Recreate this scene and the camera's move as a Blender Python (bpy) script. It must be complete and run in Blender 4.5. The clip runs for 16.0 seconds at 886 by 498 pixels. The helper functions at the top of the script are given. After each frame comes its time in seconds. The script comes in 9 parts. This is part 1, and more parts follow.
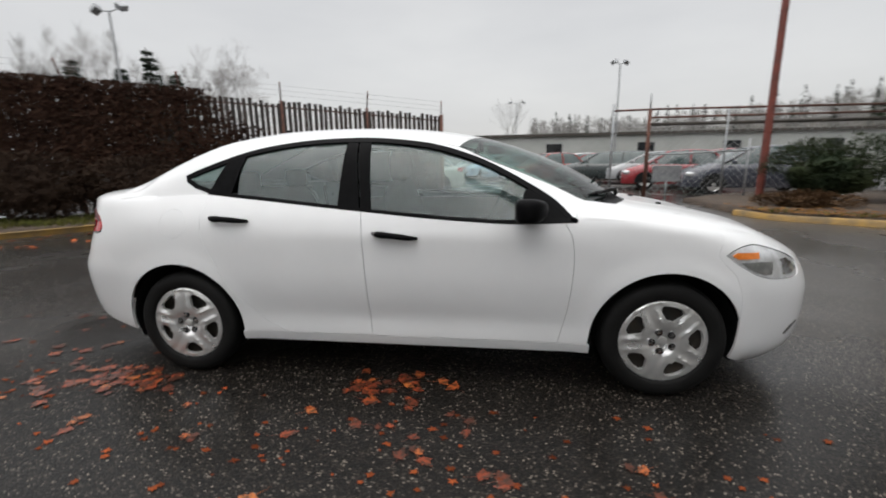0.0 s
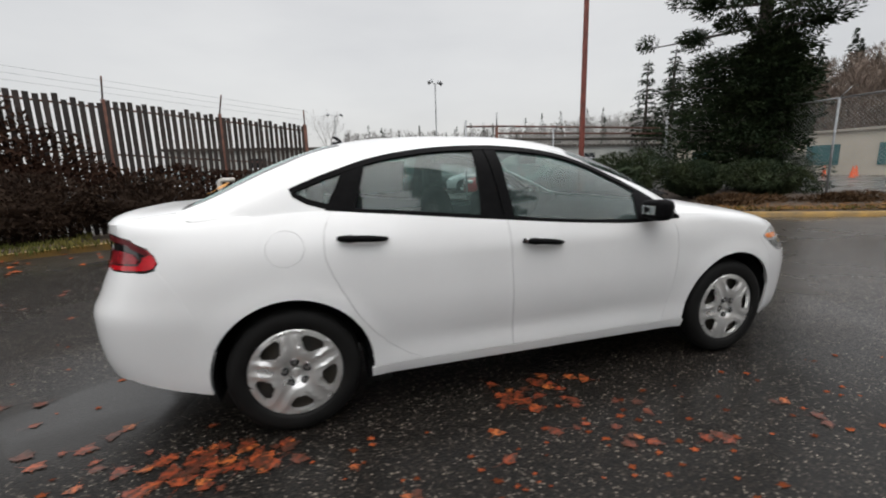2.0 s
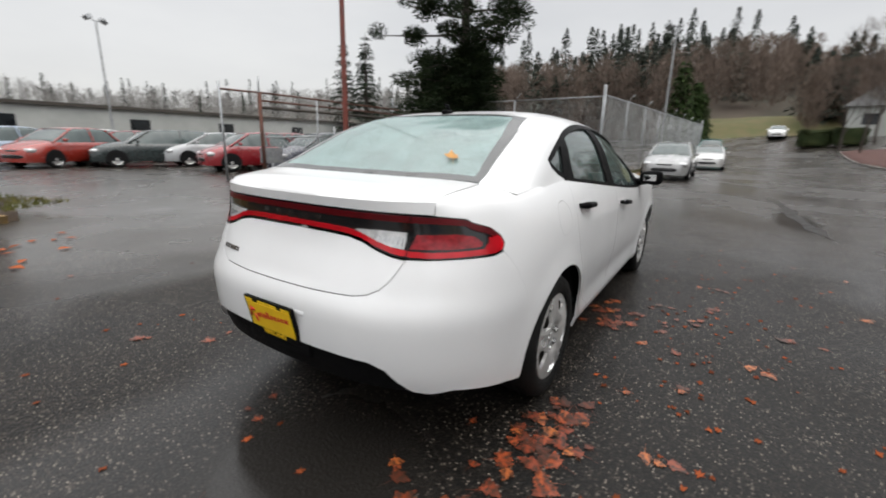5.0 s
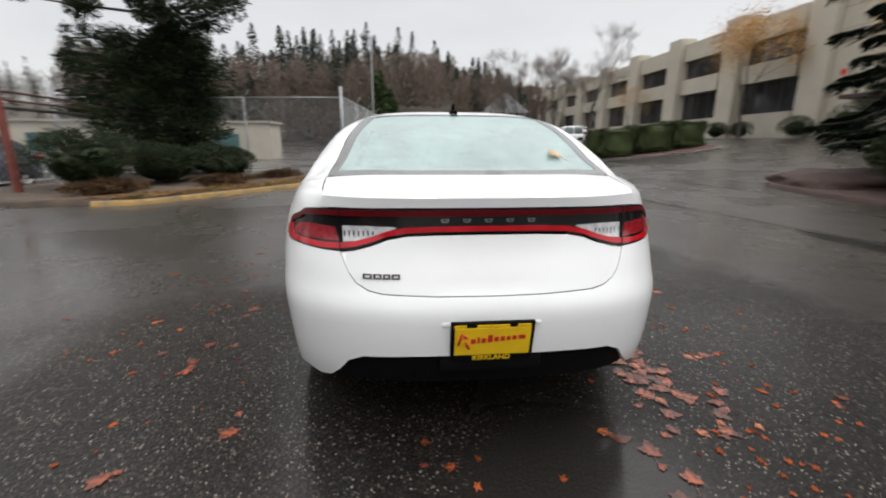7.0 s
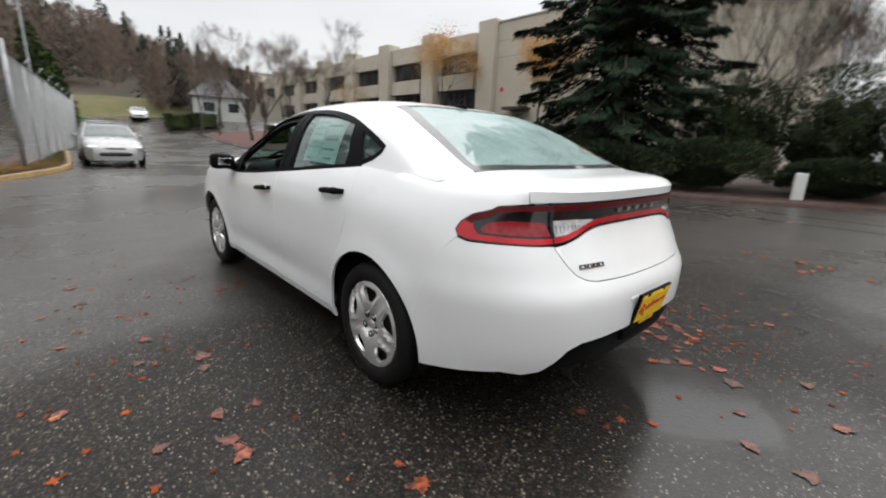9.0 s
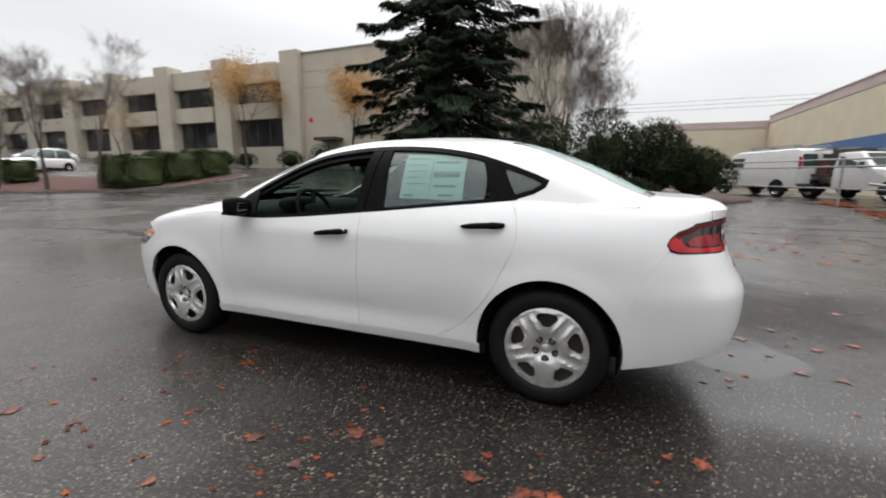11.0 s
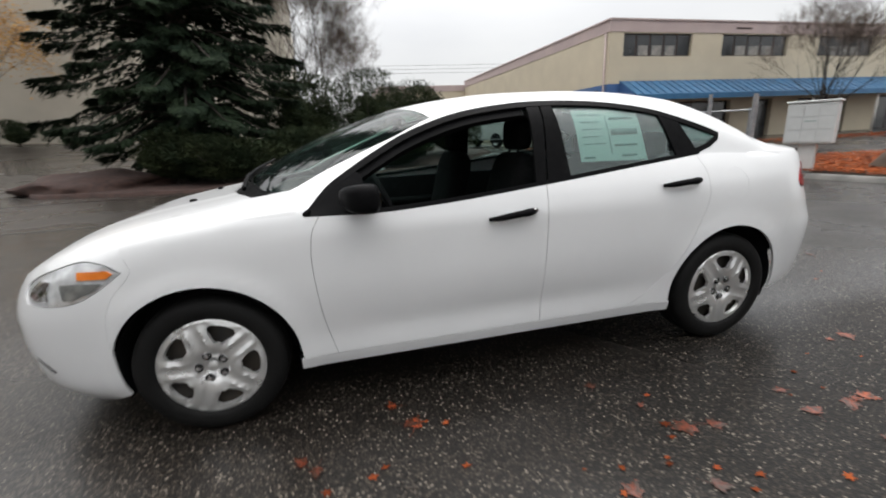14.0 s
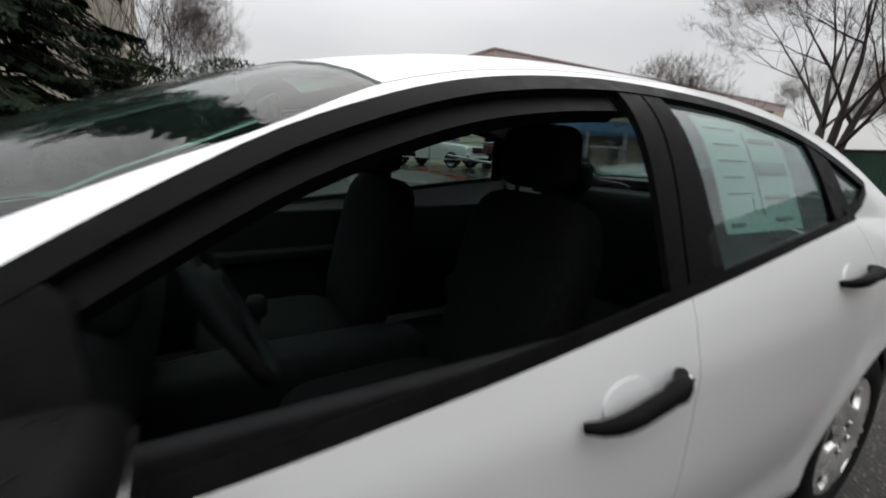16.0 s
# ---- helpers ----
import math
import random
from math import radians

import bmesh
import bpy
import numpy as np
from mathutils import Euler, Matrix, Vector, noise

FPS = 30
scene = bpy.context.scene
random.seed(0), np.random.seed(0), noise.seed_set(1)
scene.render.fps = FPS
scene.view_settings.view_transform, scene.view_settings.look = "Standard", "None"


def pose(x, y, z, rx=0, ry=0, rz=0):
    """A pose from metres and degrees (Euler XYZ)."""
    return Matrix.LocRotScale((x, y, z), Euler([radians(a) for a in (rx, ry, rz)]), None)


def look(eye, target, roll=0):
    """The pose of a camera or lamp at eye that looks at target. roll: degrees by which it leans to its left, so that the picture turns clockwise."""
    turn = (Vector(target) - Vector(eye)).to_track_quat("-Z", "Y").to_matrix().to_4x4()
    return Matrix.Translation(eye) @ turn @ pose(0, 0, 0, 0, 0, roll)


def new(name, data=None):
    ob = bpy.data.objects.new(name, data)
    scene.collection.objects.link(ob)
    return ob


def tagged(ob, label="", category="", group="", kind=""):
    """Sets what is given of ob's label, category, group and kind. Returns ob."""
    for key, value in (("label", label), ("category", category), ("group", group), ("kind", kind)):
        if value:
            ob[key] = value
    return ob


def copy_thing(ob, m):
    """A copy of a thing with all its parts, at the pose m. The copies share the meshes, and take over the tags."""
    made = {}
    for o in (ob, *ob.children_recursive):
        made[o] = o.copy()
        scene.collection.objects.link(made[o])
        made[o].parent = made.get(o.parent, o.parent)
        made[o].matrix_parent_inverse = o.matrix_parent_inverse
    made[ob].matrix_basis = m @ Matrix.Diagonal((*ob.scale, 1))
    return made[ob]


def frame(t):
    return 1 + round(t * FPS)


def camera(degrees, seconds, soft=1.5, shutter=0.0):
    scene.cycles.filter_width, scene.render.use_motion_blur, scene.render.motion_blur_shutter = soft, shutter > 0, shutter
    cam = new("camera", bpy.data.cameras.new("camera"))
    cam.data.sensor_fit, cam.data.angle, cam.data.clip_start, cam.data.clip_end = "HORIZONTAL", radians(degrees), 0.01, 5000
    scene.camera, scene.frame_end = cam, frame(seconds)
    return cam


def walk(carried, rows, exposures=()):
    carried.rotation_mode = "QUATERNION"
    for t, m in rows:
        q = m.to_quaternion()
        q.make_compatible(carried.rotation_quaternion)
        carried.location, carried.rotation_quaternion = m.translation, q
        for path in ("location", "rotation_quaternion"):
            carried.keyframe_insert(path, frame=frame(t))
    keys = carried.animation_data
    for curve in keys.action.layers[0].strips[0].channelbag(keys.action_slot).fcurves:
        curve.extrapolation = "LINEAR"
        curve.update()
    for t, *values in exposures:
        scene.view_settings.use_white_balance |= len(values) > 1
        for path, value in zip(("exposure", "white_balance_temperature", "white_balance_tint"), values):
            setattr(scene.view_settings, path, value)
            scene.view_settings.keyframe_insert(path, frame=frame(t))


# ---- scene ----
cam = camera(92.8, 16.0, soft=1.9, shutter=0.5)
PATH = [
    (0, (0.519, -3.043, 1.26), (0.245, -1.106, 0.844), -1.0),
    (0.5, (0.087, -3.081, 1.268), (0.083, -1.122, 0.862), -1.9),
    (1, (-0.334, -3.034, 1.281), (-0.125, -1.082, 0.897), -2.3),
    (1.5, (-0.771, -2.98, 1.284), (-0.343, -1.061, 0.917), -2.0),
    (2, (-1.203, -2.895, 1.272), (-0.639, -1.014, 0.893), -1.5),
    (2.5, (-1.632, -2.751, 1.272), (-0.998, -0.907, 0.827), -2.2),
    (3, (-2.035, -2.604, 1.263), (-1.188, -0.854, 0.796), -2.0),
    (3.5, (-2.38, -2.364, 1.262), (-1.277, -0.757, 0.814), -1.3),
    (4, (-2.723, -2.103, 1.26), (-1.39, -0.677, 0.825), -1.2),
    (4.2, (-2.852, -2.003, 1.259), (-1.463, -0.639, 0.801), -0.5),
    (6.3, (-3.776, -0.323, 1.264), (-1.862, 0.008, 0.785), 0.8),
    (6.5, (-3.795, -0.138, 1.259), (-1.866, 0.065, 0.772), 0.7),
    (7, (-3.757, 0.321, 1.238), (-1.823, 0.136, 0.762), 0.2),
    (7.5, (-3.659, 0.757, 1.203), (-1.782, 0.226, 0.76), 2.3),
    (8, (-3.524, 1.175, 1.206), (-1.762, 0.37, 0.71), 2.4),
    (8.5, (-3.286, 1.555, 1.212), (-1.655, 0.507, 0.719), 2.1),
    (9, (-3.04, 1.937, 1.214), (-1.605, 0.632, 0.727), 2.3),
    (9.2, (-2.936, 2.058, 1.18), (-1.577, 0.66, 0.738), 3.3),
    (11.3, (-1.383, 3.144, 1.209), (-0.786, 1.271, 0.837), 1.0),
    (11.5, (-1.213, 3.211, 1.202), (-0.721, 1.315, 0.795), 1.9),
    (12, (-0.813, 3.265, 1.214), (-0.519, 1.334, 0.784), 1.3),
    (12.5, (-0.356, 3.31, 1.215), (-0.267, 1.358, 0.788), -1.2),
    (13, (0.074, 3.229, 1.206), (-0.004, 1.286, 0.737), -1.3),
    (13.5, (0.46, 3.019, 1.231), (0.248, 1.089, 0.75), -2.0),
    (14, (0.751, 2.716, 1.248), (0.291, 0.842, 0.722), -2.6),
    (14.5, (0.865, 2.305, 1.257), (0.25, 0.471, 0.748), -3.6),
    (15, (0.851, 1.907, 1.251), (-0.016, 0.154, 0.832), -2.5),
    (15.5, (0.712, 1.561, 1.24), (-0.239, -0.136, 0.777), -1.2),
    (16, (0.534, 1.252, 1.233), (-0.47, -0.417, 0.776), 2.5),
]
walk(cam, [(t, look(eye, target, roll)) for t, eye, target, roll in PATH], exposures=[(0.0, -0.08), (2.0, -0.05), (4.0, 0.03), (7.0, 0.19), (9.0, 0.30), (11.5, 0.27), (13.0, 0.28), (14.0, 0.24), (15.0, 0.12), (15.5, -0.06), (16.0, -0.10)])
import functools

# ---------- light ----------
world = bpy.data.worlds.new("overcast_sky")
scene.world = world
world.use_nodes = True
wn, wl = world.node_tree.nodes, world.node_tree.links
wn.clear()
w_out = wn.new("ShaderNodeOutputWorld")
sky = wn.new("ShaderNodeTexSky")
sky.sky_type, sky.sun_disc = "NISHITA", False
sky.sun_elevation, sky.sun_rotation = radians(74), radians(200)
sky.dust_density, sky.air_density = 4.0, 1.0
bg_sky = wn.new("ShaderNodeBackground")
bg_sky.inputs["Strength"].default_value = 0.02
wl.new(sky.outputs["Color"], bg_sky.inputs["Color"])
co = wn.new("ShaderNodeTexCoord")
stretch = wn.new("ShaderNodeMapping")
stretch.inputs["Scale"].default_value = (1.0, 1.0, 3.2)
wl.new(co.outputs["Generated"], stretch.inputs["Vector"])
cloud = wn.new("ShaderNodeTexNoise")
cloud.inputs["Scale"].default_value, cloud.inputs["Detail"].default_value = 1.6, 7.0
wl.new(stretch.outputs["Vector"], cloud.inputs["Vector"])
ramp = wn.new("ShaderNodeValToRGB")
ramp.color_ramp.elements[0].position, ramp.color_ramp.elements[1].position = 0.3, 0.72
ramp.color_ramp.elements[0].color = (0.81, 0.81, 0.815, 1)
ramp.color_ramp.elements[1].color = (1.0, 0.995, 0.98, 1)
wl.new(cloud.outputs["Fac"], ramp.inputs["Fac"])
height = wn.new("ShaderNodeVectorMath")
height.operation = "DOT_PRODUCT"
height.inputs[1].default_value = (-0.03, -0.13, 0.99)
wl.new(co.outputs["Generated"], height.inputs[0])
lift = wn.new("ShaderNodeMapRange")                # the overcast sky is brightest overhead, towards the veiled sun
lift.interpolation_type = "SMOOTHSTEP"
lift.inputs[1].default_value, lift.inputs[2].default_value = 0.27, 0.92
lift.inputs[3].default_value, lift.inputs[4].default_value = 0.74, 2.6
wl.new(height.outputs["Value"], lift.inputs[0])
bg_cloud = wn.new("ShaderNodeBackground")
wl.new(lift.outputs[0], bg_cloud.inputs["Strength"])
wl.new(ramp.outputs["Color"], bg_cloud.inputs["Color"])
both = wn.new("ShaderNodeAddShader")
wl.new(bg_sky.outputs[0], both.inputs[0])
wl.new(bg_cloud.outputs[0], both.inputs[1])
wl.new(both.outputs[0], w_out.inputs["Surface"])

sun = new("sun", bpy.data.lights.new("sun", "SUN"))
sun.data.energy, sun.data.angle, sun.data.color = 0.5, radians(60), (1.0, 0.98, 0.95)
sun.matrix_world = look((0, 0, 30), (3, 8, 0))


# ---------- materials ----------
def pbr(name, col, col2=None, scale=8.0, rough=0.5, rough2=None, metal=0.0, bump=0.0, bump_scale=None, coat=0.0, spec=0.5,
        by_object=0.0, detail=4.0, coords="Object"):
    m = bpy.data.materials.new(name)
    m.use_nodes = True
    n, l = m.node_tree.nodes, m.node_tree.links
    b = n["Principled BSDF"]
    b.inputs["Base Color"].default_value = (*col, 1)
    b.inputs["Roughness"].default_value, b.inputs["Metallic"].default_value = rough, metal
    b.inputs["Specular IOR Level"].default_value = spec
    if coat:
        b.inputs["Coat Weight"].default_value, b.inputs["Coat Roughness"].default_value = coat, 0.06
    if col2 or rough2 is not None or bump:
        c = n.new("ShaderNodeTexCoord")
        t = n.new("ShaderNodeTexNoise")
        t.inputs["Scale"].default_value, t.inputs["Detail"].default_value = scale, detail
        l.new(c.outputs[coords], t.inputs["Vector"])
        if col2:
            mix = n.new("ShaderNodeMix")
            mix.data_type = "RGBA"
            mix.inputs[6].default_value, mix.inputs[7].default_value = (*col, 1), (*col2, 1)
            rp = n.new("ShaderNodeMapRange")
            rp.inputs[1].default_value, rp.inputs[2].default_value = 0.32, 0.68
            l.new(t.outputs["Fac"], rp.inputs[0])
            l.new(rp.outputs[0], mix.inputs[0])
            out = mix.outputs[2]
            if by_object:
                info = n.new("ShaderNodeObjectInfo")
                hsv = n.new("ShaderNodeHueSaturation")
                mr = n.new("ShaderNodeMapRange")
                mr.inputs[3].default_value, mr.inputs[4].default_value = 1 - by_object, 1 + by_object
                l.new(info.outputs["Random"], mr.inputs[0])
                l.new(mr.outputs[0], hsv.inputs["Value"])
                l.new(out, hsv.inputs["Color"])
                out = hsv.outputs[0]
            l.new(out, b.inputs["Base Color"])
        if rough2 is not None:
            rr = n.new("ShaderNodeMapRange")
            rr.inputs[1].default_value, rr.inputs[2].default_value = 0.3, 0.7
            rr.inputs[3].default_value, rr.inputs[4].default_value = rough, rough2
            l.new(t.outputs["Fac"], rr.inputs[0])
            l.new(rr.outputs[0], b.inputs["Roughness"])
        if bump:
            t2 = n.new("ShaderNodeTexNoise")
            t2.inputs["Scale"].default_value, t2.inputs["Detail"].default_value = bump_scale or scale * 6, 3.0
            l.new(c.outputs[coords], t2.inputs["Vector"])
            bp = n.new("ShaderNodeBump")
            bp.inputs["Strength"].default_value, bp.inputs["Distance"].default_value = bump, 0.01
            l.new(t2.outputs["Fac"], bp.inputs["Height"])
            l.new(bp.outputs[0], b.inputs["Normal"])
    return m


def glass(name, tint, extra=0.0, mist=0.0, gloss_rough=0.01, power=3.4):
    """A thin pane: it lets light through, tinted, and mirrors by Fresnel; mist is a film of fine drops."""
    m = bpy.data.materials.new(name)
    m.use_nodes = True
    n, l = m.node_tree.nodes, m.node_tree.links
    n.clear()
    o = n.new("ShaderNodeOutputMaterial")
    tr, gl, mx, lw = n.new("ShaderNodeBsdfTransparent"), n.new("ShaderNodeBsdfGlossy"), n.new("ShaderNodeMixShader"), n.new("ShaderNodeLayerWeight")
    tr.inputs["Color"].default_value = (*tint, 1)
    gl.inputs["Roughness"].default_value = gloss_rough
    lw.inputs["Blend"].default_value = 0.5
    pw, fr = n.new("ShaderNodeMath"), n.new("ShaderNodeMapRange")
    pw.operation = "POWER"
    pw.inputs[1].default_value = power
    fr.inputs[3].default_value, fr.inputs[4].default_value = 0.045 + 0.15 * extra, 1.0
    l.new(lw.outputs["Facing"], pw.inputs[0])
    l.new(pw.outputs[0], fr.inputs[0])
    l.new(fr.outputs[0], mx.inputs[0])
    l.new(tr.outputs[0], mx.inputs[1])
    l.new(gl.outputs[0], mx.inputs[2])
    last = mx
    if mist:
        df, m2 = n.new("ShaderNodeBsdfDiffuse"), n.new("ShaderNodeMixShader")
        df.inputs["Color"].default_value = (0.44, 0.60, 0.58, 1)
        c, t, v, r = n.new("ShaderNodeTexCoord"), n.new("ShaderNodeTexNoise"), n.new("ShaderNodeTexVoronoi"), n.new("ShaderNodeMapRange")
        t.inputs["Scale"].default_value, t.inputs["Detail"].default_value = 5.0, 4.0
        v.inputs["Scale"].default_value = 190.0
        l.new(c.outputs["Object"], t.inputs["Vector"])
        l.new(c.outputs["Object"], v.inputs["Vector"])
        mul = n.new("ShaderNodeMath")
        mul.operation = "MULTIPLY"
        l.new(t.outputs["Fac"], mul.inputs[0])
        l.new(v.outputs["Distance"], mul.inputs[1])
        r.inputs[1].default_value, r.inputs[2].default_value = 0.0, 0.5
        r.inputs[3].default_value, r.inputs[4].default_value = mist * 0.5, min(1.0, mist * 1.6)
        l.new(mul.outputs[0], r.inputs[0])
        l.new(r.outputs[0], m2.inputs[0])
        l.new(mx.outputs[0], m2.inputs[1])
        l.new(df.outputs[0], m2.inputs[2])
        last = m2
    l.new(last.outputs[0], o.inputs["Surface"])
    return m


WHITE = pbr("white_paint", (0.735, 0.74, 0.745), (0.705, 0.71, 0.715), 3.0, 0.28, 0.36, coat=0.7)
BLACK = pbr("black_plastic", (0.0042, 0.0042, 0.0046), (0.0068, 0.0068, 0.0072), 30, 0.34, 0.5, bump=0.1, bump_scale=400, spec=0.03)
GLOSSBLACK = pbr("gloss_black", (0.008, 0.008, 0.009), rough=0.12, coat=0.5)
RUBBER = pbr("tyre_rubber", (0.004, 0.004, 0.004), (0.008, 0.0078, 0.0075), 14, 0.6, 0.75, bump=0.25, bump_scale=120, spec=0.2)
SILVER = pbr("silver_wheel_cover", (0.80, 0.80, 0.79), (0.72, 0.72, 0.71), 9, 0.26, 0.34, metal=0.75)
CHROME = pbr("chrome", (0.75, 0.75, 0.76), rough=0.12, metal=1.0)
DARKMETAL = pbr("dark_metal", (0.05, 0.048, 0.046), (0.09, 0.075, 0.06), 12, 0.55, 0.8, metal=0.4)
REDLENS = pbr("red_lens", (0.50, 0.006, 0.014), (0.36, 0.004, 0.010), 14, 0.16, coat=0.3)
REDDARK = pbr("dark_red_lens", (0.31, 0.014, 0.022), (0.16, 0.008, 0.012), 60, 0.16, coat=0.3)
REDDEEP = pbr("deep_red_lens", (0.095, 0.003, 0.006), (0.07, 0.002, 0.004), 20, 0.3, spec=0.25)
CLEARLENS = pbr("clear_lens", (0.78, 0.79, 0.80), (0.50, 0.51, 0.52), 40, 0.14, metal=0.25, coat=0.9)
AMBER = pbr("amber_lens", (0.75, 0.22, 0.04), (0.62, 0.16, 0.02), 30, 0.2, coat=0.6)
HEADLENS = pbr("headlamp_reflector", (0.80, 0.81, 0.82), (0.52, 0.53, 0.53), 22, 0.16, metal=0.45, coat=0.9)
DARKGLASS = pbr("dark_lamp_housing", (0.15, 0.155, 0.15), (0.26, 0.26, 0.25), 22, 0.12, metal=0.3, coat=0.9)
CABIN = pbr("cabin_black_trim", (0.007, 0.007, 0.008), (0.013, 0.013, 0.014), 20, 0.7, 0.8, spec=0.15)
FABRIC = pbr("black_seat_fabric", (0.005, 0.005, 0.0055), (0.010, 0.010, 0.0105), 60, 0.9, bump=0.4, bump_scale=300, spec=0.15)
LINER = pbr("grey_headliner", (0.25, 0.25, 0.24), (0.2, 0.2, 0.19), 40, 0.95)
SIDEGLASS = glass("side_glass", (0.41, 0.56, 0.53), extra=0.16, mist=0.075)
REARGLASS = glass("wet_rear_glass", (0.50, 0.64, 0.62), extra=0.45, mist=0.34)
WINDSHIELD = glass("wet_windscreen", (0.38, 0.55, 0.49), extra=0.0, mist=0.008, power=5.0)
YELLOW = pbr("yellow_plate", (0.85, 0.55, 0.01), (0.78, 0.48, 0.01), 18, 0.4)
REDINK = pbr("red_ink", (0.55, 0.02, 0.015), rough=0.45)
PAPER = pbr("price_sticker_paper", (0.82, 0.88, 0.84), (0.79, 0.86, 0.81), 14, 0.7)
PAPERINK = pbr("price_sticker_print", (0.30, 0.38, 0.36), rough=0.7)


# ---------- mesh helpers ----------
def mesh_of(name, bm, mats, smooth=None):
    bm.normal_update()
    me = bpy.data.meshes.new(name)
    bm.to_mesh(me)
    bm.free()
    for m in mats if isinstance(mats, (list, tuple)) else [mats]:
        me.materials.append(m)
    if smooth is not None:
        me.polygons.foreach_set("use_smooth", [True] * len(me.polygons))
        me.set_sharp_from_angle(angle=radians(smooth))
    return me


def part(name, bm, mats, parent=None, label="", smooth=None, m=None):
    """Links a bmesh as one mesh object under a thing or a part."""
    ob = new(name, mesh_of(name, bm, mats, smooth))
    if parent is not None:
        ob.parent = parent
    if m is not None:
        ob.matrix_local = m
    if label:
        ob["label"] = label
    return ob


def empty(name, label, category, group="", m=None):
    ob = new(name)
    ob.empty_display_size = 0.3
    if m is not None:
        ob.matrix_world = m
    return tagged(ob, label, category, group)


def box(bm, x0, x1, y0, y1, z0, z1, bevel=0.0, m=None, mat=0):
    r = bmesh.ops.create_cube(bm, size=1)
    bmesh.ops.scale(bm, vec=(x1 - x0, y1 - y0, z1 - z0), verts=r["verts"])
    bmesh.ops.translate(bm, vec=((x0 + x1) / 2, (y0 + y1) / 2, (z0 + z1) / 2), verts=r["verts"])
    faces = list({f for v in r["verts"] for f in v.link_faces})
    for f in faces:
        f.material_index = mat
    vs = r["verts"]
    if bevel:
        e = list({e for v in vs for e in v.link_edges})
        g = bmesh.ops.bevel(bm, geom=e, offset=bevel, segments=2, affect="EDGES", profile=0.5)
        vs = list({v for f in g["faces"] for v in f.verts} | {v for v in vs if v.is_valid})
        for f in g["faces"]:
            f.material_index = mat
    if m is not None:
        bmesh.ops.transform(bm, matrix=m, verts=vs)
    return vs


def tube(bm, pts, radii, seg=8, mat=0, cap=True):
    """A tube through points, with a radius at each (or one for all)."""
    pts = [Vector(p) for p in pts]
    if not isinstance(radii, (list, tuple)):
        radii = [radii] * len(pts)
    rings, side = [], None
    for i, p in enumerate(pts):
        d = (pts[min(i + 1, len(pts) - 1)] - pts[max(i - 1, 0)]).normalized()
        if side is None or abs(side.dot(d)) > 0.95:
            side = d.orthogonal().normalized()
        side = (side - d * side.dot(d)).normalized()
        up = d.cross(side)
        rings.append([bm.verts.new(p + radii[i] * (math.cos(2 * math.pi * k / seg) * side + math.sin(2 * math.pi * k / seg) * up)) for k in range(seg)])
    for a, b in zip(rings, rings[1:]):
        for k in range(seg):
            f = bm.faces.new((a[k], a[(k + 1) % seg], b[(k + 1) % seg], b[k]))
            f.material_index, f.smooth = mat, True
    if cap:
        bm.faces.new(rings[0][::-1]).material_index = mat
        bm.faces.new(rings[-1]).material_index = mat
    return rings


def lathe(bm, profile, seg=48, axis="Y", mat=0):
    """Turns (radius, height) pairs about an axis through the origin."""
    rings = []
    for r, h in profile:
        ring = []
        for k in range(seg):
            a = 2 * math.pi * k / seg
            c, s = r * math.cos(a), r * math.sin(a)
            ring.append(bm.verts.new((c, h, s) if axis == "Y" else (c, s, h)))
        rings.append(ring)
    for a, b in zip(rings, rings[1:]):
        for k in range(seg):
            f = bm.faces.new((a[k], a[(k + 1) % seg], b[(k + 1) % seg], b[k]))
            f.material_index = mat
    return rings


def curve(*pairs):
    """A smooth curve through (x, value) pairs in rising x, with no overshoot."""
    kept = []
    for p in sorted(pairs):
        if not kept or p[0] - kept[-1][0] > 1e-3:
            kept.append(p)
    xs, ys = [p[0] for p in kept], [p[1] for p in kept]
    n = len(xs)
    d = [(ys[i + 1] - ys[i]) / (xs[i + 1] - xs[i]) for i in range(n - 1)]
    m = [d[0]] + [0 if d[i - 1] * d[i] <= 0 else 2 * d[i - 1] * d[i] / (d[i - 1] + d[i]) for i in range(1, n - 1)] + [d[-1]]

    def at(x):
        if x <= xs[0]:
            return ys[0] + m[0] * (x - xs[0]) * 0.5
        if x >= xs[-1]:
            return ys[-1] + m[-1] * (x - xs[-1]) * 0.5
        i = 0
        while x > xs[i + 1]:
            i += 1
        h = xs[i + 1] - xs[i]
        t = (x - xs[i]) / h
        return ((1 + 2 * t) * (1 - t) ** 2 * ys[i] + t * (1 - t) ** 2 * h * m[i] + t * t * (3 - 2 * t) * ys[i + 1] + t * t * (t - 1) * h * m[i + 1])

    return at


def area2(p):
    return sum(a[0] * b[1] - b[0] * a[1] for a, b in zip(p, p[1:] + p[:1])) / 2


def inset(p, d):
    """The outline moved inwards by d."""
    if area2(p) < 0:
        p = p[::-1]
    out = []
    for i, b in enumerate(p):
        a, c = p[i - 1], p[(i + 1) % len(p)]
        e, f = Vector((b[0] - a[0], b[1] - a[1])), Vector((c[0] - b[0], c[1] - b[1]))
        if e.length < 1e-6 or f.length < 1e-6:
            out.append(b)
            continue
        n1, n2 = Vector((-e.y, e.x)).normalized(), Vector((-f.y, f.x)).normalized()
        n = n1 + n2
        k = max(0.35, n.length_squared / 2) if n.length > 1e-6 else 1
        n = n / k if n.length > 1e-6 else n1
        out.append((b[0] + n.x * d, b[1] + n.y * d))
    return out


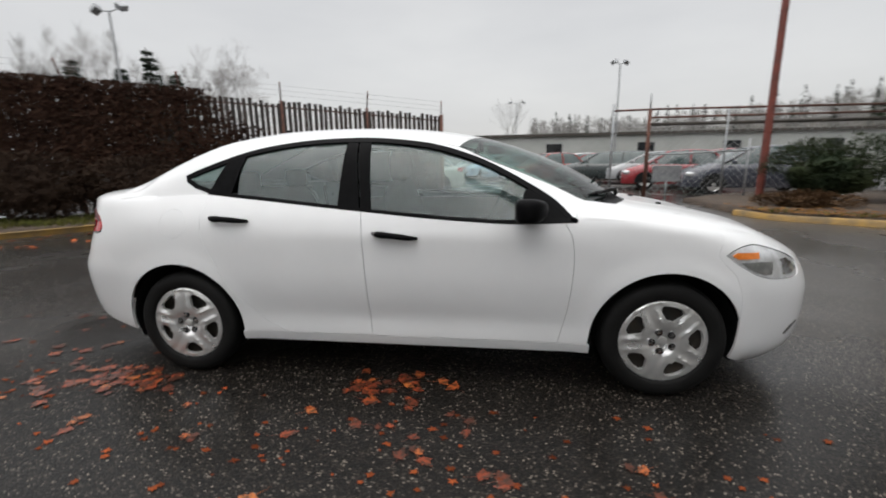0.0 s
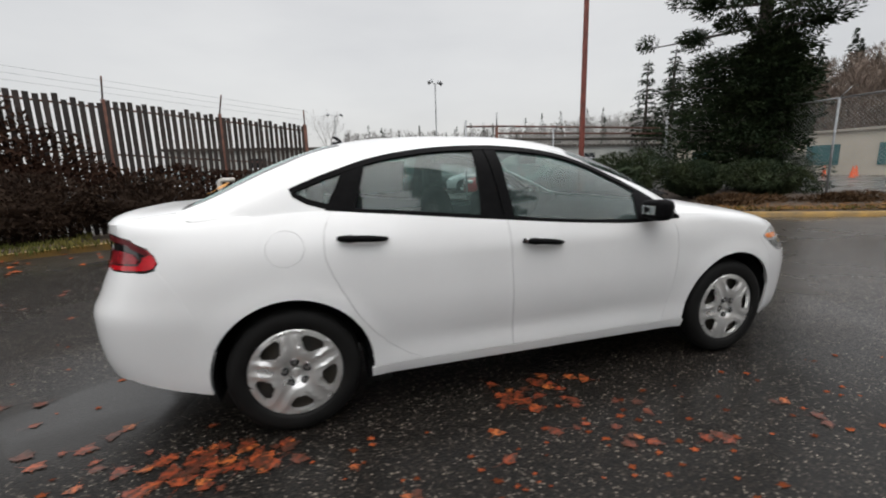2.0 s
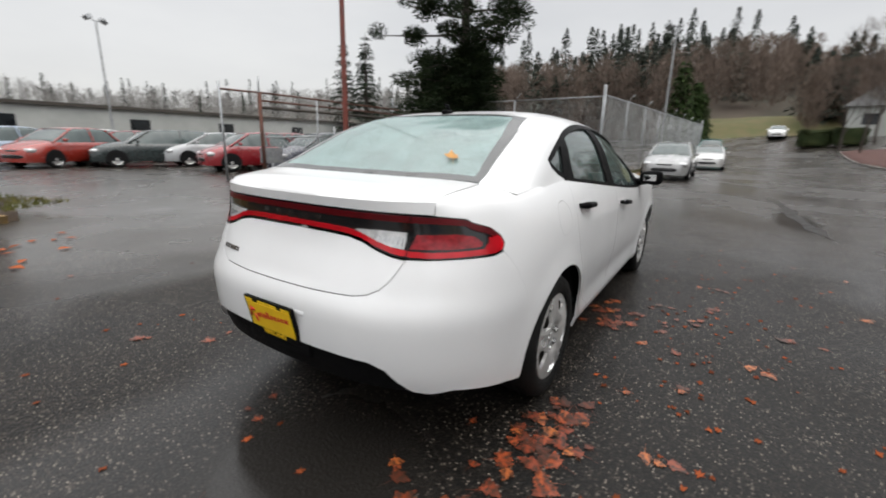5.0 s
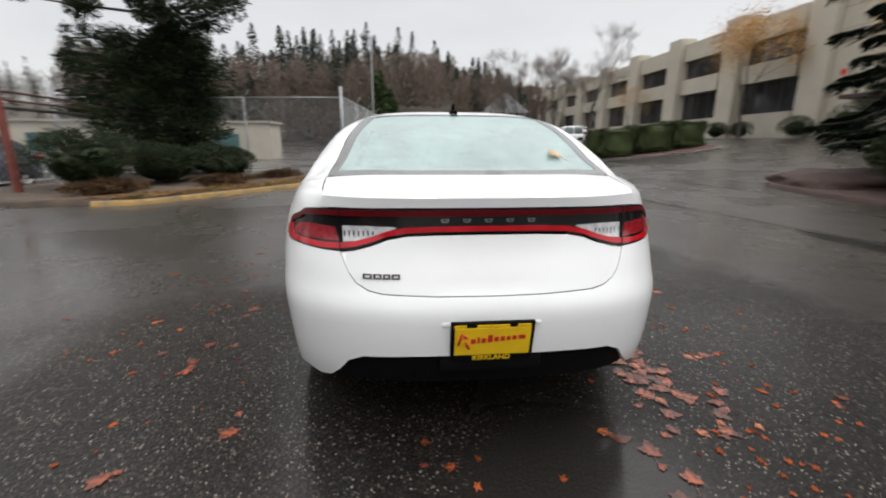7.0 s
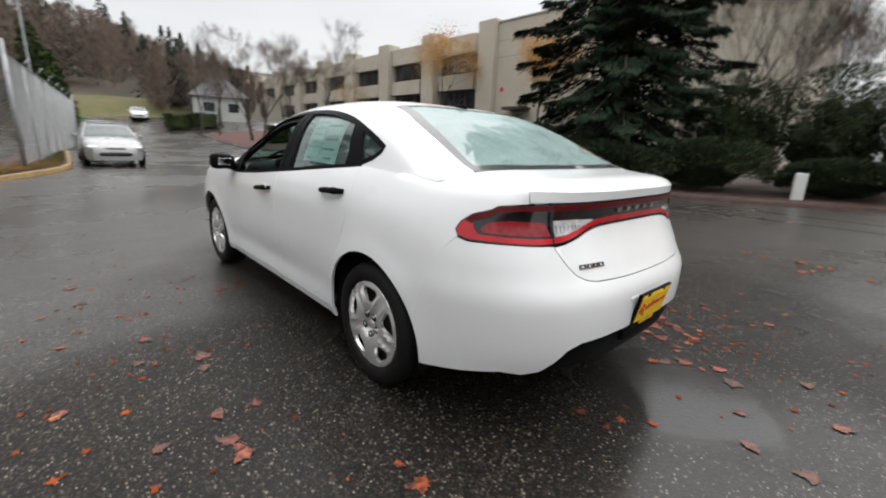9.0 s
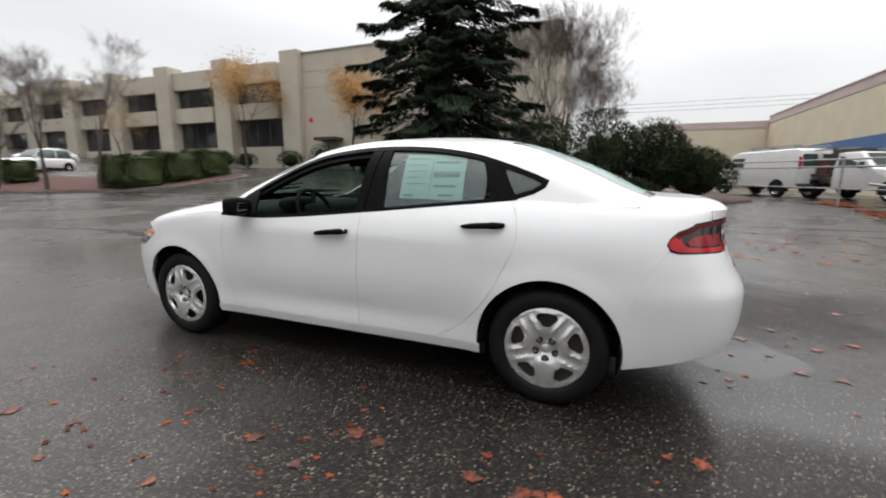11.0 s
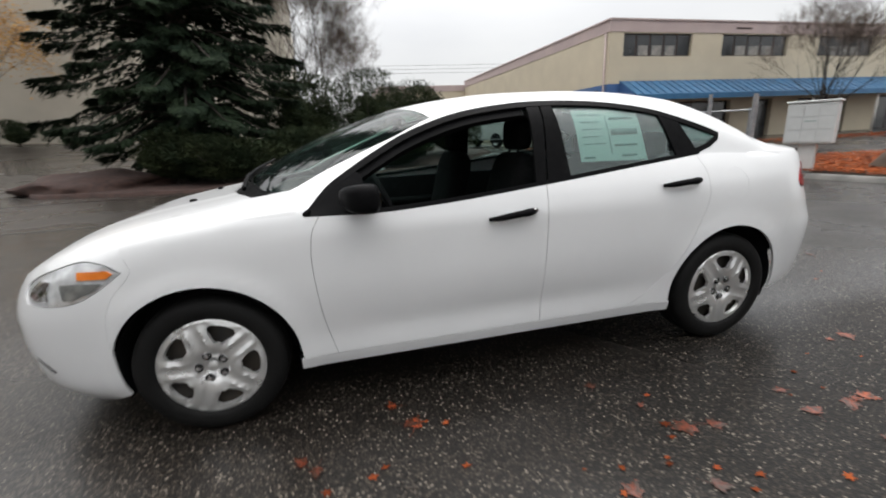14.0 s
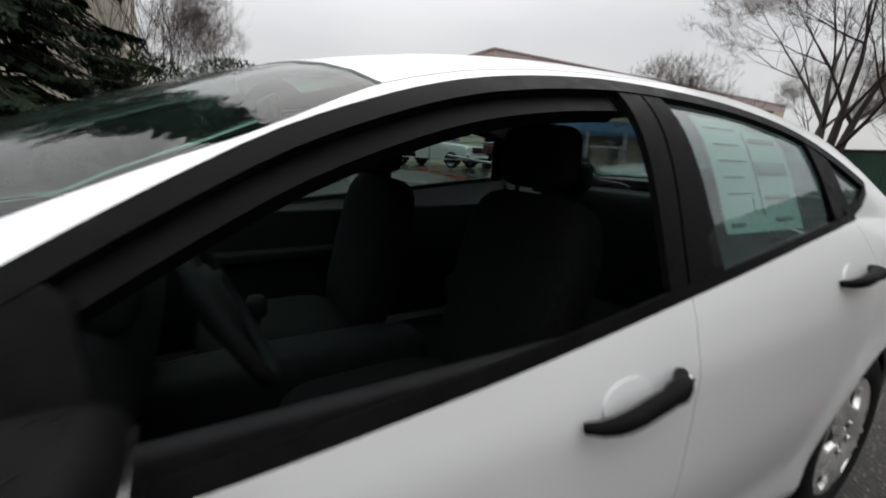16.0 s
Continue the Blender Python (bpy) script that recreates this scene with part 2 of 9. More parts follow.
def resample(p, step, closed=True):
    out = []
    for a, b in zip(p, p[1:] + p[:1] if closed else p[1:]):
        k = max(1, int(round(math.hypot(b[0] - a[0], b[1] - a[1]) / step)))
        out += [(a[0] + (b[0] - a[0]) * i / k, a[1] + (b[1] - a[1]) * i / k) for i in range(k)]
    return out if closed else out + [p[-1]]


def inside(p, x, y):
    hit = False
    for (ax, ay), (bx, by) in zip(p, p[1:] + p[:1]):
        if (ay > y) != (by > y) and x < (bx - ax) * (y - ay) / (by - ay) + ax:
            hit = not hit
    return hit


def sheet(bm, poly, lift, step=0.035, holes=(), gap=0.0016, depth=0.014, mirror=False, off=0.0, mat=0, flange=True):
    """A panel with this outline in the plane of two parameters, laid on a surface by lift(u, v), with a folded rim. off lifts it along the normal."""
    from mathutils.geometry import delaunay_2d_cdt
    core = inset(poly, gap)
    core = resample(core, step)
    loops = [core] + [resample(h, step) for h in holes]
    verts, edges = [], []
    for lp in loops:
        k = len(verts)
        verts += [Vector(p) for p in lp]
        edges += [(k + i, k + (i + 1) % len(lp)) for i in range(len(lp))]
    us, vs = [p[0] for p in core], [p[1] for p in core]
    tight = [inset(core, step * 0.45)] + [inset(h, -step * 0.45) for h in holes]
    nu, nv = int((max(us) - min(us)) / step) + 1, int((max(vs) - min(vs)) / step) + 1
    for i in range(nu):
        for j in range(nv):
            u, v = min(us) + (i + 0.5) * step, min(vs) + (j + 0.5) * step
            if inside(tight[0], u, v) and not any(inside(h, u, v) for h in tight[1:]):
                verts.append(Vector((u, v)))
    vo, eo, fo, *_ = delaunay_2d_cdt(verts, edges, [], 0, 1e-6)
    h = 1e-3

    def normal(u, v):
        a, b = lift(u + h, v) - lift(u - h, v), lift(u, v + h) - lift(u, v - h)
        n = a.cross(b)
        return n.normalized() if n.length > 1e-12 else Vector((0, 0, 1))

    pts, nrm = [lift(*p) for p in vo], [normal(*p) for p in vo]
    sign = 1.0
    k = max(range(len(pts)), key=lambda i: abs(nrm[i].y) + abs(nrm[i].z) * 0.2)
    if sum((p - Vector((p.x * 0.6, 0, 0.55))).dot(n) for p, n in zip(pts, nrm)) < 0:
        sign = -1.0
    flip = (1, -1) if mirror else (1,)
    for s in flip:
        def put(p):
            return bm.verts.new((p.x, p.y * s, p.z))
        bv = [put(p + n * sign * off) for p, n in zip(pts, nrm)]
        faces = []
        for f in fo:
            cu, cv = sum(vo[i][0] for i in f) / len(f), sum(vo[i][1] for i in f) / len(f)
            if not inside(core, cu, cv) or any(inside(hh, cu, cv) for hh in loops[1:]):
                continue
            try:
                fc = bm.faces.new([bv[i] for i in f])
            except ValueError:
                continue
            faces.append(fc)
            n = Vector((0, 0, 0))
            for i in f:
                n += nrm[i] * sign
            n.y *= s
            fc.normal_update()
            if fc.normal.dot(n) < 0:
                fc.normal_flip()
            fc.smooth, fc.material_index = True, mat
        if flange:
            index = {v: i for i, v in enumerate(bv)}
            rim = [e for fc in faces for e in fc.edges if len(e.link_faces) == 1]
            lower = {}
            for e in rim:
                for v in e.verts:
                    if v not in lower:
                        i = index[v]
                        n = nrm[i] * sign
                        lower[v] = (put(pts[i] + n * (off - 0.002)), put(pts[i] + n * (off - depth)))
            for e in rim:
                fc = e.link_faces[0]
                lp = next(q for q in fc.loops if q.edge == e)
                a, b = lp.vert, lp.link_loop_next.vert
                for t, u in ((0, None), (1, 0)):
                    p, q = (a, b) if u is None else (lower[a][u], lower[b][u])
                    try:
                        g = bm.faces.new((p, lower[a][t], lower[b][t], q))
                        g.smooth, g.material_index = True, mat
                    except ValueError:
                        pass
    loose = [v for v in bm.verts if not v.link_faces]
    bmesh.ops.delete(bm, geom=loose, context="VERTS")
    if mirror:
        bmesh.ops.remove_doubles(bm, verts=[v for v in bm.verts if abs(v.co.y) < 0.004], dist=0.009)


# ---------- the white saloon: its skin ----------
XR, XF, KS = -1.0, 1.2, 1.25                      # where the sides begin to curve round to tail and nose
tail_x = curve((0.17, -2.10), (0.24, -2.22), (0.32, -2.285), (0.42, -2.318), (0.55, -2.328), (0.61, -2.328), (0.655, -2.319), (0.69, -2.300), (0.72, -2.282), (0.76, -2.266),
               (0.85, -2.225), (0.93, -2.203), (1.0, -2.206), (1.05, -2.212), (1.10, -2.215))
nose_x = curve((0.15, 2.17), (0.22, 2.27), (0.30, 2.30), (0.42, 2.32), (0.54, 2.315), (0.63, 2.285), (0.70, 2.24), (0.78, 2.15), (0.88, 1.98), (1.0, 1.75))
half_w = curve((0.15, 0.80), (0.20, 0.842), (0.25, 0.866), (0.29, 0.876), (0.36, 0.882), (0.5, 0.896), (0.65, 0.908), (0.78, 0.907), (0.86, 0.900),
               (0.93, 0.886), (1.0, 0.858), (1.05, 0.832), (1.1, 0.80))
belt = curve((-2.4, 1.05), (-1.9, 1.05), (-1.5, 1.072), (-1.2, 1.085), (-0.96, 1.065), (-0.26, 0.995), (0.3, 0.945), (0.6, 0.93), (0.9, 0.937),
             (1.1, 0.935), (1.3, 0.915), (1.6, 0.868), (1.75, 0.838), (1.9, 0.79), (2.0, 0.757), (2.1, 0.72), (2.25, 0.672))
top_c = curve((-2.3, 1.118), (-2.15, 1.122), (-2.0, 1.108), (-1.7, 1.12), (-1.2, 1.12), (0.6, 1.085), (0.9, 1.07), (1.1, 1.035), (1.25, 1.005), (1.5, 0.964), (1.8, 0.904),
              (2.0, 0.834), (2.15, 0.752), (2.25, 0.685))
roof_c = curve((-2.0, 1.06), (-1.9, 1.095), (-1.84, 1.118), (-1.74, 1.165), (-1.55, 1.262), (-1.33, 1.35), (-1.1, 1.418), (-0.8, 1.457), (-0.5, 1.468), (-0.2, 1.464),
               (0.1, 1.442), (0.43, 1.39), (0.76, 1.285), (1.0, 1.18), (1.15, 1.095), (1.32, 0.985), (1.5, 0.93), (1.8, 0.86))
END = {-1: (4.4, 3.25), 1: (3.4, 2.2)}              # roundness of tail and nose, seen from above


def smooth01(a, b, v):
    t = min(1.0, max(0.0, (v - a) / (b - a)))
    return t * t * (3 - 2 * t)


def rho(a, p, q):
    s, c = max(math.sin(a), 1e-9), max(math.cos(a), 1e-9)
    lo, hi = 0.5, 1.6
    for _ in range(26):
        m = (lo + hi) / 2
        lo, hi = (m, hi) if (m * s) ** p + (m * c) ** q < 1 else (lo, m)
    return lo


def flare(x, z):
    """Wheel-arch swell and the scoop low on the doors."""
    y = 0.0
    for cx in (-1.3515, 1.3515):
        r = math.hypot(x - cx, z - 0.318)
        y += 0.012 * math.exp(-((r - 0.385) / 0.05) ** 2)
    if abs(x) < 1.1:
        k = math.cos(x / 1.1 * math.pi / 2) ** 0.7
        y -= 0.013 * k * math.exp(-((z - 0.40) / 0.075) ** 2)
        y += 0.005 * k * math.exp(-((z - 0.86) / 0.03) ** 2)
    return y


def lower(s, z):
    """The skin below the belt: s runs round the car (x along the sides), z is the height. Past the middle of tail or nose it goes on along the other side."""
    side = 1
    for e, xs in ((-1, XR), (1, XF)):
        mid = xs + e * KS * math.pi / 2
        if e * (s - mid) > 0:
            s, side = 2 * mid - s, -1
        if e * (s - xs) > 0:
            p, q = END[e]
            a = e * (s - xs) / KS
            r = rho(a, p, q)
            d, g = r * math.sin(a), r * math.cos(a)
            x = xs + d * ((tail_x(z) if e < 0 else nose_x(z)) - xs)
            return Vector((x, side * (half_w(z) * g + flare(x, z) * g), z))
    return Vector((s, side * (half_w(z) + flare(s, z)), z))


def sx(x, z):
    """s of the place on the near side that has this x."""
    for e, xs in ((-1, XR), (1, XF)):
        if e * (x - xs) > 0:
            p, q = END[e]
            d = min(0.9999, (x - xs) / ((tail_x(z) if e < 0 else nose_x(z)) - xs))
            return xs + e * KS * math.atan2(d, (1 - d ** p) ** (1 / q))
    return x


def sy(y, z, e=-1):
    """s of the place on tail (e = -1) or nose (1) that has this y."""
    p, q = END[e]
    g = min(0.9999, abs(y) / half_w(z))
    a = math.atan2((1 - g ** q) ** (1 / p), g)
    s = (XR if e < 0 else XF) + e * KS * a
    mid = (XR if e < 0 else XF) + e * KS * math.pi / 2
    return s if y >= 0 else 2 * mid - s


def side_y(x, z):
    return lower(sx(x, z), z).y


def rim_z(s):
    """Height of the top rim of the lower skin at s."""
    z = 0.9
    for _ in range(14):
        z = 0.5 * z + 0.5 * belt(lower(s, z).x)
    return z


def deck(x, y):
    """Bonnet and boot lid."""
    zs = belt(x)
    e = -1 if x < 0 else 1
    p, q = END[e]
    xs = XR if e < 0 else XF
    d = max(0.0, (x - xs) / ((tail_x(zs) if e < 0 else nose_x(zs)) - xs))
    f = min(1.0, d ** p + (abs(y) / half_w(zs)) ** q)
    z = zs + (max(top_c(x), zs) - zs) * (1 - f * f) ** (0.62 if e < 0 else 0.5)
    if e > 0 and 0.9 < x:                          # two soft creases on the bonnet
        z += 0.006 * math.exp(-((abs(y) - 0.42 + 0.08 * (x - 1)) / 0.035) ** 2)
    return Vector((x, y, z))


LEAN, NU = 0.38, 5.0


def house(x, phi):
    """The skin above the belt: phi 0 at the belt, 1 at the middle of the roof, 2 at the other belt."""
    side = 1
    if phi > 1:
        phi, side = 2 - phi, -1
    zb = belt(x)
    h = max(roof_c(x) - zb, 0.03)
    yb = side_y(x, zb) - 0.006
    lean = LEAN * h
    amax = math.atan2(yb, lean)
    a = max(-0.25, phi) * amax
    s, c = abs(math.sin(a)), math.cos(a)
    nu = NU - 2.4 * smooth01(-1.15, -1.7, x)
    r = 1 / (s ** nu + c ** nu) ** (1 / nu)
    b = r * s * (1 if a >= 0 else -1)
    y = yb * r * c - lean * b
    z = zb + b * h
    if x > -0.1 and b > 0:                         # the windscreen is bowed forward, its ends lie lower
        z = zb + b * max(roof_c(x + 0.26 * smooth01(-0.1, 0.5, x) * (y / 0.69) ** 2) - zb, 0.03)
        if x > 0.84:
            z = max(z, deck(x, y).z - 0.005 - 0.15 * (1 - smooth01(0.84, 0.92, x)))
    if x < -1.5 and b > 0:
        zd = deck(x, y).z + 0.0015
        z = max(zd, zd + (z - zd) * (1 - smooth01(-1.52, -1.74, x) * smooth01(0.655, 0.73, y)))
    return Vector((x, side * y, z))


def hz(x, z):
    """phi of the place with this x and height on the near side."""
    zb = belt(x)
    h = max(roof_c(x) - zb, 0.03)
    yb = side_y(x, zb) - 0.006
    b = (z - zb) / h
    if b < 0:
        return b * 0.5
    lo, hi = 0.0, 0.999
    for _ in range(26):
        m = (lo + hi) / 2
        lo, hi = (m, hi) if house(x, m).z < z else (lo, m)
    return lo


def hy(x, y):
    lo, hi = 0.0, 1.0
    for _ in range(30):
        m = (lo + hi) / 2
        lo, hi = (m, hi) if house(x, m).y > y else (lo, m)
    return lo


def mirrored(fn):
    def other(u, v):
        p = fn(u, v)
        return Vector((p.x, -p.y, p.z))
    return other


def line(p, step=0.05):
    """Points of a smooth open line through the given ones."""
    out = []
    for i in range(len(p) - 1):
        p0, p1, p2, p3 = p[max(i - 1, 0)], p[i], p[i + 1], p[min(i + 2, len(p) - 1)]
        k = max(1, int(math.hypot(p2[0] - p1[0], p2[1] - p1[1]) / step))
        for j in range(k):
            t = j / k
            out.append(tuple(0.5 * (2 * b + (c - a) * t + (2 * a - 5 * b + 4 * c - d) * t * t + (3 * b - a - 3 * c + d) * t ** 3)
                             for a, b, c, d in zip(p0, p1, p2, p3)))
    return out + [tuple(p[-1])]


def arch(cx, a0, a1, r=0.375, n=26):
    return [(cx + r * math.cos(radians(a0 + (a1 - a0) * i / n)), 0.318 + r * math.sin(radians(a0 + (a1 - a0) * i / n))) for i in range(n + 1)]


def on_side(p):
    return [(sx(x, z), z) for x, z in p]


def top_edge(x0, x1, n=24):
    return [(x0 + (x1 - x0) * i / n, belt(x0 + (x1 - x0) * i / n)) for i in range(n + 1)]


@functools.lru_cache(maxsize=None)
def rim_of(k):
    return rim_z(k / 2000.0)


def over(s, v):
    """The lower skin, going on over its top rim along bonnet or nose."""
    k = s * 2000.0
    i = math.floor(k)
    r = rim_of(i) + (rim_of(i + 1) - rim_of(i)) * (k - i)
    if v <= r:
        return lower(s, v)
    p = lower(s, r)
    y = abs(p.y) - (v - r)
    return deck(p.x, y if p.y >= 0 else -y)


car = empty("car", "white four-door saloon car, wet, parked on asphalt", "car")


def skin(name, poly, fn, mats=WHITE, parent=car, label="", both=True, extra=(), **kw):
    """A skin panel, and its twin on the other side."""
    made = []
    for k in ((0, 1) if both else (0,)):
        bm = bmesh.new()
        sheet(bm, poly, mirrored(fn) if k else fn, **kw)
        for q, g in extra:
            sheet(bm, q, mirrored(g) if k else g, **kw)
        made.append(part(name, bm, mats, parent, label, smooth=50))
    return made


FCUT = line([(0.835, belt(0.835)), (0.868, 0.88), (0.884, 0.78), (0.882, 0.66), (0.862, 0.47), (0.82, 0.288)])
BCUT = line([(-0.232, belt(-0.232)), (-0.222, 0.79), (-0.212, 0.57), (-0.20, 0.288)])
RCUT = line([(-1.135, belt(-1.135)), (-1.178, 0.98), (-1.178, 0.88), (-1.13, 0.75), (-1.02, 0.55), (-0.90, 0.41), (-0.79, 0.33), (-0.70, 0.288)])
fuel = [(-1.352 + 0.082 * math.cos(2 * math.pi * i / 28), 0.925 + 0.082 * math.sin(2 * math.pi * i / 28)) for i in range(28)]

skin("front_door", FCUT + BCUT[::-1] + top_edge(-0.232, 0.835)[1:-1], lower, gap=0.0016)
skin("rear_door", on_side(BCUT + RCUT[::-1] + top_edge(-1.135, -0.232)[1:-1]), lower, gap=0.0016)
for cut in (FCUT, BCUT, RCUT):                      # black strips added behind the shut lines for the shade in them
    c_ = [p for p in cut if p[1] < belt(p[0]) - 0.02]
    strip = [(sx(x, z) - 0.012, z) for x, z in c_] + [(sx(x, z) + 0.012, z) for x, z in c_[::-1]]
    skin("door_seal", strip, lower, BLACK, off=-0.006, gap=0.0, flange=False, step=0.03, label="black strip added for the shade in the shut line")
skin("sill", [(0.985, 0.288), (0.985, 0.232), (-0.99, 0.232), (-0.99, 0.288)], lower, label="white sill panel")
fender = (FCUT + [(0.97, 0.288)] + arch(1.3515, 180, 20)[1:] + [(1.705, 0.50), (1.69, 0.60), (1.655, 0.68), (1.585, 0.75), (1.562, 0.785), (1.58, 0.83), (1.60, belt(1.60))]
          )
hood_y = curve((0.9, 0.70), (1.3, 0.695), (1.7, 0.645), (2.0, 0.56), (2.25, 0.42))


def edge_y(x):
    return side_y(x, belt(x))


def past_rim(x):
    """The bonnet's edge as a height past the rim."""
    return belt(x) + edge_y(x) - hood_y(x)


fender_top = [(x, past_rim(x)) for x in (1.60, 1.5, 1.4, 1.3, 1.2, 1.13)] 
fender_top += [(x, belt(x) + edge_y(x) - y) for x, y in ((1.06, 0.712), (0.98, 0.716), (0.935, 0.735), (0.905, 0.79), (0.897, 0.84))] + [(0.893, belt(0.893))]
fender_s = on_side(fender[:-1]) + [(sx(1.60, belt(1.60)), belt(1.60))] + [(sx(x, belt(x)), z) for x, z in fender_top]
skin("front_fender", fender_s, over, gap=0.0008, step=0.03)

# bonnet, front bumper and lamps
xs_h = [1.12 + i * 0.05 for i in range(22)]
hood = [(x, hood_y(x)) for x in xs_h if x < 2.12]
nose_line = [(2.12 + 0.075 * math.cos(a) ** 0.8, hood_y(2.12) * math.sin(a)) for a in [radians(d) for d in range(80, 0, -10)]]
cowl = [(1.298 - 0.178 * (y / 0.69) ** 2, y) for y in (0.0, 0.1, 0.2, 0.3, 0.4, 0.5, 0.6, 0.66)]
half = cowl + hood + nose_line + [(2.195, 0)]
skin("bonnet", half + [(x, -y) for x, y in half[1:-1]][::-1], deck, both=False, step=0.045)
mid_f = XF + KS * math.pi / 2
head = on_side(line([(1.60, 0.778), (1.66, 0.811), (1.75, 0.824), (1.86, 0.795), (1.97, 0.755), (2.04, 0.715), (2.052, 0.68), (2.035, 0.648), (1.93, 0.645),
                     (1.80, 0.664), (1.70, 0.71), (1.60, 0.778)], 0.02)[:-1])
s0 = sx(1.60, belt(1.60))
rim = []
for i in range(25):
    s_ = s0 + (mid_f - s0) * i / 24
    p_ = lower(s_, rim_z(s_))
    rim.append((s_, p_.z + (max(0.0, p_.y - hood_y(p_.x)) if p_.x < 2.13 else 0.0)))
bump = (rim + [(mid_f, 0.19), (sy(0.45, 0.18, 1), 0.18), (sx(1.98, 0.18), 0.18), (sx(1.80, 0.17), 0.17), (sx(1.69, 0.225), 0.225), (sx(1.705, 0.318), 0.318)]
        + on_side([(1.7038, 0.446), (1.705, 0.50), (1.69, 0.60), (1.655, 0.68), (1.585, 0.75), (1.562, 0.785), (1.58, 0.83)]))
k = bump.index((mid_f, 0.19))
other = [(2 * mid_f - s, z) for s, z in bump]
ring = bump[k + 1:] + bump[:25] + other[:24][::-1] + other[k + 1:][::-1]
head2 = [(2 * mid_f - s, z) for s, z in head]
skin("front_bumper", ring, over, both=False, holes=(inset(head, -0.002), inset(head2, -0.002)), step=0.04, gap=0.0006)
lamps = skin("headlamp", head, lower, HEADLENS, label="clear headlamp lens over a silver reflector", step=0.02, off=-0.004)
amber = on_side([(1.628, 0.777), (1.655, 0.792), (1.775, 0.787), (1.775, 0.754), (1.66, 0.757)])
for ob, fn in zip(lamps, (lower, mirrored(lower))):
    bm = bmesh.new()
    sheet(bm, amber, fn, step=0.02, depth=0.006, off=0.001)
    part("side_marker", bm, AMBER, ob, "amber side marker", smooth=50)
    bm = bmesh.new()
    sheet(bm, on_side([(1.90, 0.742), (1.95, 0.745), (2.0, 0.712), (2.02, 0.68), (1.98, 0.662), (1.915, 0.665)]), fn, step=0.02, depth=0.006, off=0.001)
    part("bulb_reflector", bm, CHROME, ob, "bright bulb reflector", smooth=50)
for ob, fn in zip(lamps, (lower, mirrored(lower))):
    bm = bmesh.new()
    sheet(bm, on_side([(1.675, 0.742), (1.785, 0.742), (1.855, 0.735), (1.845, 0.672), (1.80, 0.675), (1.715, 0.713)]), fn, step=0.02, depth=0.006, off=0.001)
    part("lamp_housing", bm, DARKGLASS, ob, "dark lower part of the lamp", smooth=50)
skin("bumper_slot", on_side([(1.985, 0.335), (2.03, 0.37), (2.08, 0.392), (2.09, 0.383), (2.045, 0.355), (2.0, 0.325)]), lower, GLOSSBLACK, off=0.003,
     label="black slot in the front bumper")

# quarter panels, tail lamps, boot lid and rear bumper
mid_r = XR - KS * math.pi / 2
lamp_half = ([(mid_r, 1.008)] + [(sy(y, z), z) for y, z in ((0.2, 1.008), (0.4, 1.007), (0.55, 1.004), (0.66, 1.0), (0.72, 0.992))]
             + [(sx(-1.985, 0.978), 0.978), (sx(-1.925, 0.957), 0.957), (sx(-1.89, 0.925), 0.925), (sx(-1.877, 0.894), 0.894), (sx(-1.892, 0.868), 0.868), (sx(-1.93, 0.856), 0.856)]
             + [(sy(y, z), z) for y, z in ((0.72, 0.85), (0.64, 0.846), (0.57, 0.848), (0.51, 0.856), (0.44, 0.876), (0.38, 0.898), (0.31, 0.911), (0.2, 0.915))]
             + [(mid_r, 0.916)])


def whole(half, mid):
    """A half outline that starts and ends on the middle line, and its mirror image."""
    return half + [(2 * mid - s, z) for s, z in half[1:-1]][::-1]


lamp_ring = whole(lamp_half, mid_r)
tail_lamp = skin("tail_lamp", lamp_ring, lower, GLOSSBLACK, both=False, off=-0.003, step=0.03, label="full-width black and red tail lamp bar")[0]
bm = bmesh.new()
outer, inner = inset(lamp_ring, 0.005), inset(lamp_ring, 0.027)
sheet(bm, outer, lower, holes=(inner,), step=0.02, off=0.003, depth=0.008)
part("red_ring", bm, REDLENS, tail_lamp, "glowing-red lens ring of the lamp bar", smooth=50)
upper = [(sy(y, z), z) for y, z in ((0.0, 1.0045), (0.3, 1.0035), (0.55, 1.0), (0.68, 0.993), (0.72, 0.986))] + [(sx(-1.985, 0.973), 0.973), (sx(-1.93, 0.953), 0.953), (sx(-1.905, 0.930), 0.930)]
upper_in = [(sx(-1.925, 0.926), 0.926), (sx(-1.945, 0.936), 0.936), (sx(-1.99, 0.950), 0.950)] + [(sy(y, z), z) for y, z in ((0.72, 0.968), (0.66, 0.975), (0.55, 0.979), (0.3, 0.982), (0.0, 0.983))]
bm = bmesh.new()
sheet(bm, whole([(mid_r, 1.0045)] + upper[1:] + upper_in[:-1] + [(mid_r, 0.983)], mid_r), lower, step=0.02, off=0.0055, depth=0.005, gap=0)
part("upper_lens", bm, REDDEEP, tail_lamp, "deep red upper edge of the lamp bar", smooth=50)
